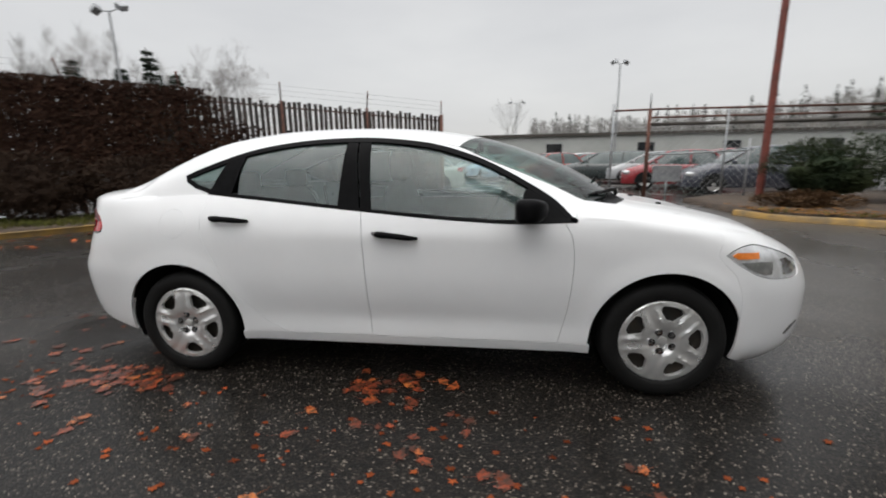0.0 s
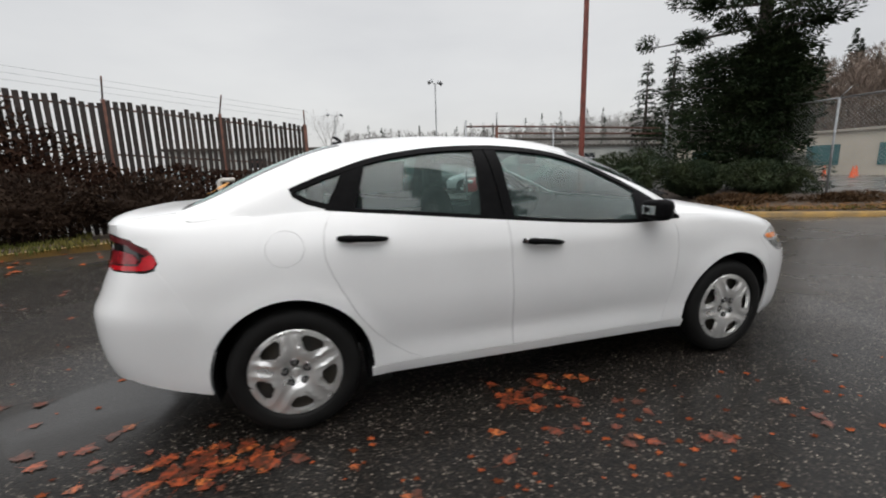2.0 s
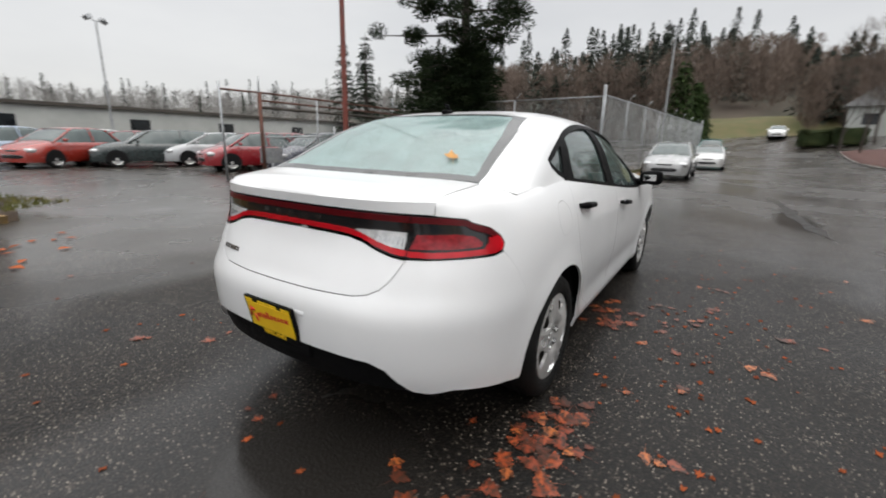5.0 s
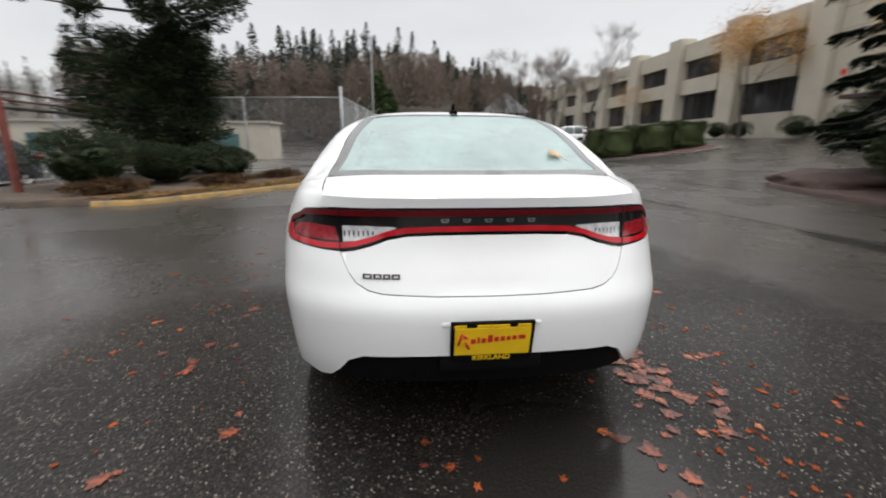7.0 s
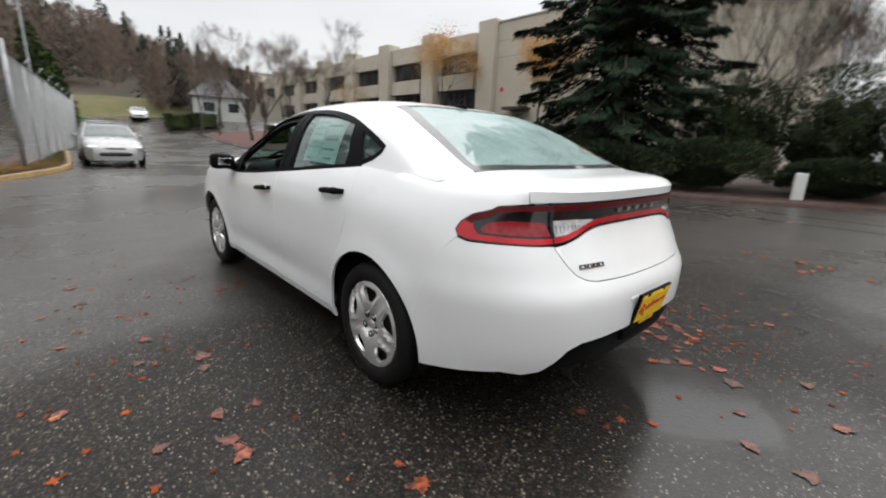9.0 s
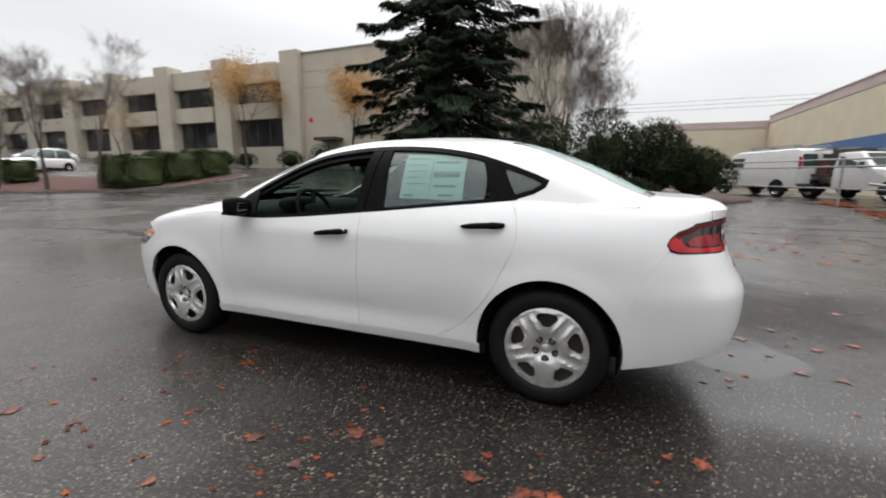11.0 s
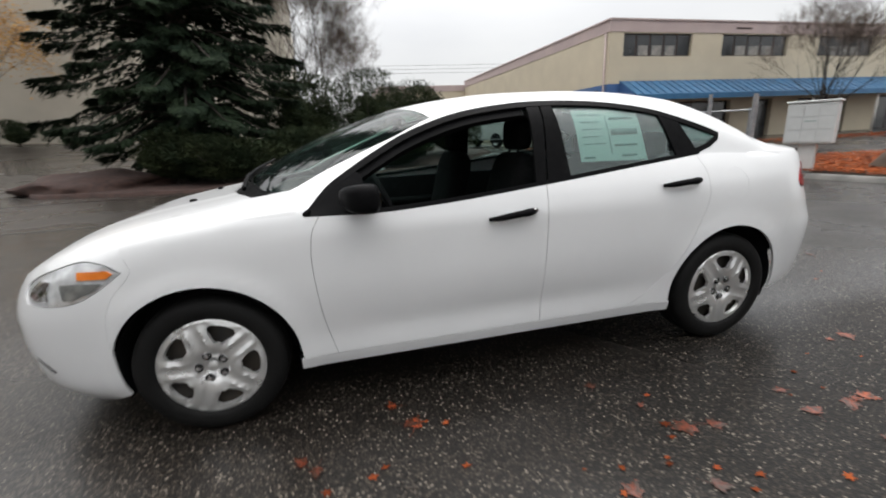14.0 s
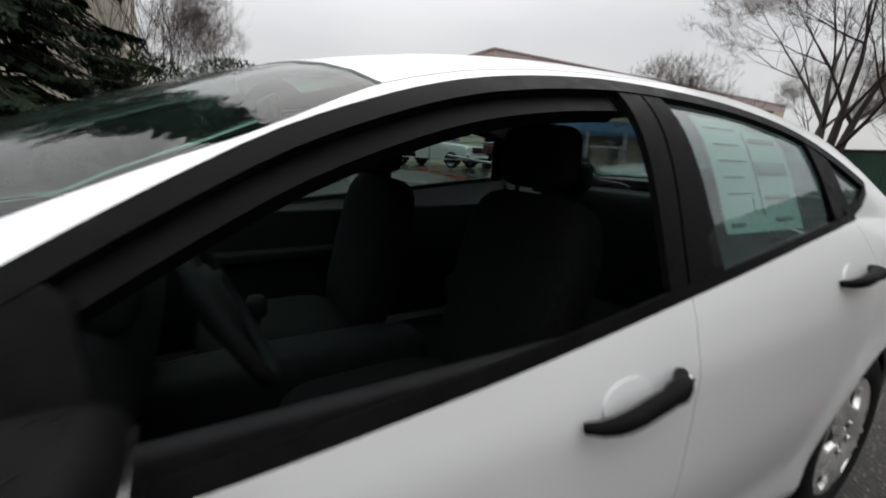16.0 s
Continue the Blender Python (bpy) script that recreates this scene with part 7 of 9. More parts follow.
parked_car(-1.3, 27.6, 206, SILV, "silver hatchback in the car park row", 3.9, 1.68, 1.5)
parked_car(7.4, 18.2, 168, SILV, "silver hatchback between two red ones in the row", 3.9, 1.68, 1.45)
parked_car(8.3, 25.5, 160, RED, "red hatchback further down the row", 4.0, 1.7, 1.45)
parked_car(-5.9, 12.6, 185, SILV, "silver saloon parked behind the slatted fence", 4.5, 1.75, 1.42)
parked_car(-3.1, 13.8, 180, (0.55, 0.54, 0.50), "pale saloon parked behind the slatted fence", 4.3, 1.72, 1.42)
parked_car(-10.5, 10.2, 195, GRY, "grey saloon parked behind the slatted fence", 4.5, 1.75, 1.42)
parked_car(17.3, 0.45, 180, (0.33, 0.335, 0.335), "silver estate car parked at the kerb", 4.6, 1.72, 1.5, cab=(-2.0, 1.0), roof=(-1.7, 0.15), hood=0.90)
parked_car(28.0, -0.6, 180, (0.55, 0.55, 0.54), "white saloon parked at the kerb", 4.7, 1.76, 1.42)
parked_car(42, -17, 100, WHT, "white estate car parked by the far hedge", 4.8, 1.85, 1.75, cab=(-2.1, 1.0), roof=(-1.9, 0.2))
parked_car(47, -20, 100, WHT, "white saloon parked by the far hedge", 4.6, 1.8, 1.45)
parked_car(61.5, -6.1, 175, WHT, "white car far up the road", 4.6, 1.8, 1.5)
parked_car(73, -8, 175, SILV, "silver car far up the road", 4.6, 1.8, 1.5)

parked_car(36.0, -0.35, 180, (0.03, 0.17, 0.145), "teal green van parked at the kerb", 4.6, 1.8, 1.95, hood=1.15, cab=(-2.2, 1.2), roof=(-2.0, 0.5), name="parked_van")


# ---------- the pale office building up the slope ----------
CONC = pbr("beige_concrete", (0.44, 0.40, 0.33), (0.38, 0.345, 0.285), 0.7, 0.8, bump=0.25, bump_scale=12)
CONCDARK = pbr("weathered_concrete", (0.34, 0.31, 0.26), (0.28, 0.255, 0.215), 0.9, 0.85, bump=0.25, bump_scale=12)
WINDARK = pbr("dark_window_glass", (0.012, 0.014, 0.016), (0.03, 0.034, 0.038), 0.8, 0.06, 0.12, coat=0.3)
RECESS = pbr("brown_window_frames", (0.055, 0.032, 0.024), (0.04, 0.024, 0.02), 4, 0.6)


def block(name, parent, mat, x0, x1, y0, y1, z0, z1, bevel=0.0, label=""):
    bm = bmesh.new()
    box(bm, x0, x1, y0, y1, z0, z1, bevel)
    return part(name, bm, mat, parent, label)


office = empty("office_building", "two-storey beige concrete office building with dark windows", "building",
               m=Matrix.Translation((-0.8, 3.3, 1.2)) @ Matrix.Scale(1.5, 4) @ Matrix.Translation((0.8, -3.3, -1.2)))
FY = -21.5
block("blank_wall", office, CONC, 2.0, 20.2, FY - 8, FY + 0.02, 0.0, 9.35)
block("roof_cap", office, CONCDARK, 1.9, 20.25, FY - 8.1, FY + 0.08, 9.353, 9.45)
for z in (7.1, 8.15):
    block("wall_groove", office, CONCDARK, 2.0, 20.18, FY + 0.02, FY + 0.032, z, z + 0.05)
block("rear_wall", office, CONCDARK, 20.2, 84, FY - 8, FY - 0.9, 0.0, 9.0)
PB = 6.4
for k in range(10):
    x0 = 20.2 + PB * k
    block("pilaster", office, CONC, x0 - 1.1, x0 + 0.45, FY - 0.9, FY + 0.45, 0.0, 9.6, 0.04)
    a, b = x0 + 1.2, x0 + PB
    block("parapet", office, CONC, a, b, FY - 0.9, FY, 7.8, 9.1)
    block("spandrel", office, CONC, a, b, FY - 0.9, FY, 5.27, 6.4)
    block("plinth_wall", office, CONC, a, b, FY - 0.9, FY - 0.15, 0.6, 3.3)
    block("wall_pier", office, CONC, b - 0.35, b, FY - 0.9, FY, 3.3, 5.27)
    block("wall_pier", office, CONC, b - 0.3, b, FY - 0.9, FY, 6.4, 7.8)
    for z0, z1, nm in ((6.4, 7.8, 3), (3.3, 5.27, 4)):
        win_f = block("window_frame", office, RECESS, a, b - 0.3, FY - 0.55, FY - 0.45, z0, z1)
        for i in range(nm):
            w = (b - 0.3 - a) / nm
            block("pane", win_f, WINDARK, a + w * i + 0.05, a + w * (i + 1) - 0.05, FY - 0.45, FY - 0.435, z0 + 0.06, z1 - 0.06)
block("exit_canopy", office, RECESS, 15.9, 17.6, FY + 0.02, FY + 1.0, 3.55, 3.75, 0.02)
bm = bmesh.new()
bmesh.ops.create_circle(bm, cap_ends=True, segments=20, radius=0.17, matrix=pose(18.5, FY + 0.035, 5.0, 90))
part("wall_emblem", bm, REDINK, office, "small red round sign")

# ---------- the cream warehouse with the blue awning ----------
CREAM = pbr("cream_painted_block", (0.60, 0.53, 0.40), (0.54, 0.475, 0.36), 0.8, 0.75, bump=0.2, bump_scale=14)
PINK = pbr("faded_pink_band", (0.50, 0.40, 0.38), (0.44, 0.35, 0.34), 1.0, 0.75)
BLUEB = pbr("blue_painted_band", (0.055, 0.13, 0.30), (0.045, 0.11, 0.26), 1.2, 0.6)
AWN = pbr("blue_standing_seam", (0.03, 0.13, 0.26), (0.022, 0.10, 0.21), 2.0, 0.32, 0.45, by_object=0.12)
ware = empty("warehouse", "cream two-storey warehouse with pink parapet and blue band", "building")
WX, WY = -13.5, -17.8
block("end_wall", ware, CREAM, WX - 0.3, WX, -42.5, WY, -0.2, 5.85)
block("parapet", ware, PINK, WX - 0.3, WX + 0.03, -42.5, WY + 0.03, 5.85, 6.40)
block("coping", ware, PINK, WX - 0.4, WX + 0.08, -42.5, WY + 0.08, 6.403, 6.48)
block("blue_band", ware, BLUEB, WX, WX + 0.012, -42.5, WY, 2.25, 3.37)
block("blue_band", ware, BLUEB, -14.25, WX, WY, WY + 0.012, 2.25, 3.37)
block("far_wing", ware, CREAM, WX - 4, -4.5, -50, -42.51, -0.2, 5.5)
block("far_wing_parapet", ware, PINK, WX - 4, -4.45, -50, -42.47, 5.503, 6.1)
block("roof", ware, CONCDARK, -46.5, WX - 0.3, -42.5, WY - 0.4, 5.95, 6.05)
wins = [(-18.5, -14.3), (-25.1, -20.5), (-31.8, -27.4), (-38.2, -34.2), (-44.6, -40.6)]
edges = [-46.6] + [v for w in wins[::-1] for v in w] + [WX - 0.3]
for a, b in zip(edges[::2], edges[1::2]):
    block("front_wall", ware, CREAM, a, b, WY - 0.4, WY, 2.4, 5.85)
block("front_parapet", ware, PINK, -46.6, WX - 0.3, WY - 0.4, WY + 0.03, 5.85, 6.40)
block("front_coping", ware, PINK, -46.6, WX - 0.3, WY - 0.4, WY + 0.08, 6.403, 6.48)
block("rain_scar", ware, RECESS, -22.4, -21.3, WY + 0.03, WY + 0.035, 6.05, 6.15)
CURT = pbr("window_clutter", (0.35, 0.33, 0.30), (0.15, 0.15, 0.15), 2.5, 0.8)
for a, b in wins:
    block("front_wall", ware, CREAM, a, b, WY - 0.4, WY, 2.4, 4.70)
    block("front_wall", ware, CREAM, a, b, WY - 0.4, WY, 5.80, 5.85)
    fr = block("window_frame", ware, RECESS, a, b, WY - 0.25, WY - 0.15, 4.70, 5.80)
    n = 5
    for i in range(n):
        w = (b - a) / n
        block("pane", fr, WINDARK, a + w * i + 0.05, a + w * (i + 1) - 0.05, WY - 0.15, WY - 0.135, 4.76, 5.74)
        if i in (1, 2, 3):
            block("blind", fr, CURT, a + w * i + 0.12, a + w * (i + 1) - 0.12, WY - 0.133, WY - 0.128, 4.76, 5.25)
for a, b in ((-15.2, WX), (-23.3, -21.6), (-26.5, -24.6), (-33, -30.5), (-40, -37.5), (-46.6, -44.5)):
    block("ground_pier", ware, CREAM, a, b, WY - 0.4, WY, -0.1, 2.4)
for a, b in ((-21.6, -15.2), (-24.6, -23.3), (-30.5, -26.5), (-37.5, -33), (-44.5, -40)):
    fr = block("shopfront_frame", ware, RECESS, a, b, WY - 0.35, WY - 0.25, 0.0, 2.4)
    n = max(1, round((b - a) / 1.3))
    for i in range(n):
        w = (b - a) / n
        block("pane", fr, WINDARK, a + w * i + 0.06, a + w * (i + 1) - 0.06, WY - 0.25, WY - 0.235, 0.35 if n > 1 else 0.06, 2.3)
aw = empty("awning", "long blue standing-seam metal awning on the warehouse", "awning")
x = -14.2
while x > -46.0:
    bm = bmesh.new()
    w = 0.46
    p = [(x, WY, 3.50), (x - w, WY, 3.50), (x - w, WY + 1.35, 2.72), (x, WY + 1.35, 2.72)]
    top = [bm.verts.new(q) for q in p]
    low = [bm.verts.new((q[0], q[1], q[2] - 0.03)) for q in p]
    bm.faces.new(top)
    bm.faces.new(low[::-1])
    for i in range(4):
        bm.faces.new((top[i], low[i], low[(i + 1) % 4], top[(i + 1) % 4]))
    bmesh.ops.recalc_face_normals(bm, faces=bm.faces)
    tube(bm, [(x, WY, 3.52), (x, WY + 1.35, 2.74)], 0.022, 4)
    part("awning_panel", bm, AWN, aw)
    x -= w
block("awning_fascia", aw, AWN, -46.2, -14.2, WY + 1.35, WY + 1.38, 2.45, 2.72)
bm = bmesh.new()
vs = [bm.verts.new(q) for q in ((-14.19, WY, 3.5), (-14.19, WY + 1.35, 2.72), (-14.19, WY + 1.35, 2.45), (-14.19, WY, 2.45))]
vs2 = [bm.verts.new(v.co + Vector((-0.03, 0, 0))) for v in vs]
bm.faces.new(vs); bm.faces.new(vs2[::-1])
part("awning_cheek", bm, BLUEB, aw)
bm = bmesh.new()
tube(bm, [(WX + 0.06, WY - 0.3, 0), (WX + 0.06, WY - 0.3, 5.85)], 0.05, 8)
part("downpipe", bm, PINK, ware)
for x in (-15.5, -26, -31):
    bm = bmesh.new()
    tube(bm, [(x, WY + 1.25, 0), (x, WY + 1.25, 2.5)], 0.06, 8)
    part("awning_post", bm, POSTWHITE, aw)

# ---------- low buildings beyond ----------
PALE = pbr("pale_grey_cladding", (0.42, 0.43, 0.41), (0.34, 0.35, 0.33), 0.8, 0.7, bump=0.2, bump_scale=10)
shed = empty("long_shed", "long low pale grey industrial shed behind the car park", "building")
block("wall", shed, PALE, -14, 55, 43, 55, -0.2, 3.35)
block("roof", shed, DARKMETAL, -14.3, 55.3, 42.7, 55.3, 3.353, 3.62)
for x in (-7, -1, 5, 14, 22, 31):
    block("window", shed, WINDARK, x, x + 1.6, 42.96, 42.99, 1.7, 2.6)
depot = empty("depot_building", "low beige depot with teal windows across the road", "building")
block("wall", depot, CONC, 36, 39.2, 11.8, 34, 0, 3.1)
block("roof", depot, CONCDARK, 35.8, 39.4, 11.6, 34.2, 3.103, 3.28)
TEAL = pbr("teal_doors", (0.03, 0.12, 0.12), (0.02, 0.08, 0.09), 2, 0.3)
for y in (14.5, 19, 24, 29.5):
    block("window", depot, TEAL, 35.93, 35.98, y, y + 2.2, 0.7, 2.2)
CONE = pbr("orange_cone_plastic", (0.75, 0.12, 0.03), (0.65, 0.10, 0.03), 6, 0.5)
bm = bmesh.new()
lathe(bm, [(0.2, 0.0), (0.2, 0.04), (0.14, 0.045), (0.03, 0.7), (0.001, 0.71)], 14, axis="Z")
cone = tagged(part("traffic_cone", bm, CONE, m=pose(33, 18, ground_z(33, 18))), "orange traffic cone on the far yard", "cone", "traffic cones")
for x, y in ((31.5, 15.5), (34, 21), (33, 13.5), (34.5, 17), (32, 24)):
    copy_thing(cone, pose(x, y, ground_z(x, y)))

# ---------- trees and shrubs ----------
spruce(5.4, -14.8, 31.0, 4.45, 21, "tall dark green spruce with drooping branches to the ground")
pine(14.2, 9.0, 15.5, 8, "large dark old pine with an open clumped crown")
conifer(39, 42, 13.5, 3.0, 31, "fir_tree", "dark fir beyond the sheds", 0.08, NEEDLE, 22, 6, 26, 0.2, spray=0.5)
conifer(42, 41, 15, 3.2, 32, "fir_tree", "dark fir beyond the sheds", 0.08, NEEDLE, 22, 6, 26, 0.2, spray=0.5)
conifer(45, 44, 14, 3.2, 33, "fir_tree", "dark fir beyond the sheds", 0.08, NEEDLE, 22, 6, 26, 0.2, spray=0.5)
conifer(45, 33, 13, 3.0, 34, "fir_tree", "dark fir beyond the depot", 0.08, NEEDLE, 22, 6, 26, 0.2, spray=0.5)
for i, (x, y, h) in enumerate(((-30.5, 29.8, 9.2), (-29, 31.2, 10.8), (-27.6, 32.3, 9.0), (-33, 28, 9.5))):
    conifer(x, y, h, 1.7, 60 + i, "young_fir_tree", "young fir behind the fence", 0.08, NEEDLE, 24, 7, 44, 0.15, spray=0.40)
bare_tree(-29.2, 37.4, 13, 70, "tall bare poplar behind the fence", 5, 0.32, 3, thick=0.010)
bare_tree(-31.6, 28.7, 12, 71, "tall bare poplar behind the fence", 5, 0.32, 3, thick=0.010)
bare_tree(-31.6, 47.8, 14, 72, "tall bare poplar behind the fence", 5, 0.32, 3, thick=0.010)
bare_tree(-36, 40, 13, 73, "tall bare poplar behind the fence", 4, 0.32, 3, thick=0.010)
bare_tree(2, 70, 12, 74, "bare tree far behind the car park", 4, 0.5, 3)
bare_tree(1.0, -18.8, 10.5, 41, "leafless multi-stemmed tree behind the spruce", 6, 0.36, 1, stems=3, thick=0.010, first=0.25)
bare_tree(-0.4, -20.6, 9.0, 42, "leafless multi-stemmed tree behind the spruce", 6, 0.40, 1, stems=3, thick=0.010, first=0.22)
bare_tree(3.0, -20, 9.5, 43, "leafless tree behind the spruce", 5, 0.36, 6, stems=2, thick=0.012)
bare_tree(-22, -13, 10.0, 44, "bare spreading street tree before the warehouse", 5, 0.46, 3, stems=4, thick=0.013, first=0.21, bark=WETBARK)
bare_tree(-17.3, -4.7, 15.0, 45, "large dark bare street tree on the leaf-strewn bed", 6, 0.66, 4, stems=3, thick=0.020, first=0.20, bark=WETBARK)
bare_tree(-24.5, -4.2, 9.0, 56, "bare tree behind the waste container", 6, 0.5, 3, stems=3, thick=0.012, first=0.2, bark=WETBARK)
bare_tree(-29, -9, 9.0, 46, "bare street tree further along the street", 6, 0.55, 2, first=0.24, bark=WETBARK)
for x, y, h, sd in ((47.0, -9.6, 8.0, 61), (50.5, -12.4, 8.5, 62), (44.0, -10.4, 7.5, 63), (27.5, -13.2, 9.5, 47), (29.5, -11.5, 8.5, 48), (32.5, -10.5, 9.0, 49), (38, -11.5, 10.0, 50)):
    bare_tree(x, y, h, sd, "slender bare tree on the planted island", 5, 0.42, 7, leaf=BROWNLEAF, leaf_n=60 if sd == 49 else 0)
bare_tree(21.5, -31.4, 9.6, 51, "half-bare tree with orange autumn leaves by the wall", 5, 0.42, 2, YELLOWLEAF, 6500, "autumn_tree")
bare_tree(34.5, -31.2, 11.4, 52, "half-bare tree with orange autumn leaves by the wall", 5, 0.45, 2, YELLOWLEAF, 7500, "autumn_tree")
bare_tree(55, -31.4, 7.5, 53, "small autumn tree with orange leaves by the wall", 4, 0.45, 2, YELLOWLEAF, 900, "autumn_tree")
for x, y, h, r, sd in ((42.5, 1.6, 7.0, 1.5, 57), (38.5, 2.4, 8.2, 1.7, 58), (45.5, 1.2, 6.2, 1.4, 59)):
    conifer(x, y, h, r, sd, "cypress_tree", "green pointed cypress behind the chain fence", 0.03, CYPRESS, 26, 8, 34, 0.05, spray=0.34)
hx, hyy = np.linspace(27.2, 28.2, 3), np.linspace(-15.0, -21.2, 3)
for i in range(3):
    shrub(hx[i], hyy[i], (3.4, 2.4, 2.15), 80 + i, "clipped dense green hedge block on the island", HEDGE, 5200, 0.13, "hedge", square=0.35, group="hedge blocks", turn=-81)
shrub(36, -13, (3.8, 1.8, 1.5), 84, "clipped dense green hedge block on the island", HEDGE, 3000, 0.14, "hedge", 0.35, "hedge blocks", turn=-15)
for i, (x, w, h) in enumerate(((25.0, 3.8, 2.4), (20.6, 2.0, 1.6), (29.5, 2.4, 1.6), (35.5, 2.1, 1.5), (38.6, 1.7, 1.5), (44.5, 1.8, 1.5), (50, 2.1, 1.6))):
    shrub(x, -32.0, (w, 1.8, h), 90 + i, "rounded green foundation shrub by the wall", JUNIPER, 2600, 0.17, "wall_shrub", group="wall shrubs", thin=0.8, ragged=0.7)
for i, (x, y, s) in enumerate(((1.6, -12.9, (3.2, 2.2, 1.6)), (5.6, -12.9, (2.4, 2.2, 1.7)), (4.0, -11.8, (3.4, 1.8, 1.4)), (-1.0, -15.6, (3.4, 2.8, 3.3)), (-3.0, -15.9, (2.6, 2.4, 2.9)), (-4.5, -16.4, (2.2, 2.0, 1.8)), (1.6, -15.6, (3.4, 2.6, 3.4)), (-1.6, -13.9, (2.6, 1.6, 1.0)))):
    shrub(x, y, s, 100 + i, "dense dark juniper below the spruce", JUNIPER, 17000, 0.16, "juniper", thin=0.5, ragged=1.0)
for i, (x, y, s) in enumerate(((8.4, 8.6, (2.4, 2.0, 1.5)), (10.2, 7.6, (2.6, 2.0, 1.3)), (11.6, 6.4, (2.4, 2.0, 1.2)), (9.6, 5.7, (2.6, 1.2, 0.34)), (12.6, 4.9, (2.6, 1.2, 0.32)), (7.2, 7.4, (1.6, 1.4, 0.4)))):
    shrub(x, y, s, 110 + i, "dark low shrub in the bed behind the kerb", JUNIPER if i < 3 else BROWNLEAF, 9000 if i < 3 else 3000, 0.13, "bed_shrub", group="bed shrubs", thin=0.5, ragged=1.0)
for i, s in enumerate((4.2, 5.9, 7.6, 9.4, 11.2)):
    p = fence_a + FENCE_D * s + Vector((0.42, -0.75, 0))
    shrub(p.x, p.y, (2.2, 0.9, 1.25 + 0.1 * i), 120 + i, "tangled dead brown bramble against the fence", leafy("dead_bramble", (0.028, 0.018, 0.013), (0.045, 0.029, 0.02)), 5200, 0.085, "bramble", group="brambles", turn=30)

# far wooded hillside
frs = random.Random(77)
C, D, U, L, W, MI = [], [], [], [], [], []
def hill_z(x, y):
    r, a = math.hypot(x, y), math.degrees(math.atan2(y, x))
    return ground_z(x, y) + max(0.0, r - 66) * (0.12 if a < 36 else 0.05)


def wood_fir(x, y, z0, h, wide=0.15, n=430):
    """A far fir: ragged tiers of hanging sprays under a thin spire."""
    for q in range(n):
        t = frs.random() ** 0.8
        a = frs.uniform(0, 6.283)
        tier = 0.80 + 0.28 * math.sin(t * 38 + x) + frs.uniform(-0.15, 0.15)
        r = (h * wide * (1 - t) ** 0.85 + 0.12) * tier * frs.random() ** 0.45
        C.append((x + r * math.cos(a), y + r * math.sin(a), z0 + h * (0.06 + 0.94 * t) - 0.30 * r))
        D.append((math.cos(a) + frs.uniform(-0.5, 0.5), math.sin(a) + frs.uniform(-0.5, 0.5), -0.55))
        U.append((math.cos(a) + frs.uniform(-0.4, 0.4), math.sin(a) + frs.uniform(-0.4, 0.4), 0.5))
        L.append(0.62 * frs.uniform(0.6, 1.5) * (1.2 - 0.6 * t)); W.append(0.34 * frs.uniform(0.6, 1.4)); MI.append(0)


def wood_bare(x, y, z0, h, mi=1, n=300):
    """A far leafless crown: a haze of thin upright twigs on a few stems."""
    for q in range(n):
        t, a = frs.random() ** 0.8, frs.uniform(0, 6.283)
        r = h * 0.26 * math.sin(math.pi * min(1, 0.12 + t * 0.80)) * frs.random() ** 0.5
        C.append((x + r * math.cos(a), y + r * math.sin(a), z0 + h * (0.04 + 0.96 * t)))
        D.append((0.45 * math.cos(a) + frs.uniform(-0.4, 0.4), 0.45 * math.sin(a) + frs.uniform(-0.4, 0.4), 1))
        U.append((math.cos(a), math.sin(a), 0.3))
        L.append(frs.uniform(0.5, 1.5)); W.append(frs.uniform(0.05, 0.15)); MI.append(mi)


for k in range(1150):
    az = radians(frs.uniform(-19, 86))
    near = az < radians(36)
    far_n = 66 + 52 * frs.random() ** 1.3 if near else 105 + 70 * frs.random()
    x, y = far_n * math.cos(az), far_n * math.sin(az)
    if -9 < y < 5:
        far_n = 84 + 50 * frs.random()
        x, y = far_n * math.cos(az), far_n * math.sin(az)
    z0, low = hill_z(x, y), smooth01(radians(-30), radians(4), az)
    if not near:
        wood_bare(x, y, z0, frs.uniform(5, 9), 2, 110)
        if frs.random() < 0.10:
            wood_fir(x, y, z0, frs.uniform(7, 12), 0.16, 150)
    elif frs.random() < 0.19:
        wood_fir(x, y, z0, frs.uniform(9.5, 17.0) * low, frs.uniform(0.21, 0.29), 560)
    else:
        wood_bare(x, y, z0, frs.uniform(7, 12) * low)
# distance haze is mixed into these base colours, most in the palest
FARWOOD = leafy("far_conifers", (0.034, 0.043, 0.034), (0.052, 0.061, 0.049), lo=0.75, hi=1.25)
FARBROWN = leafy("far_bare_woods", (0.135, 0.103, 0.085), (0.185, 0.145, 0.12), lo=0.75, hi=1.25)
FARHAZE = leafy("far_hazed_woods", (0.22, 0.215, 0.205), (0.28, 0.27, 0.26), lo=0.8, hi=1.2)
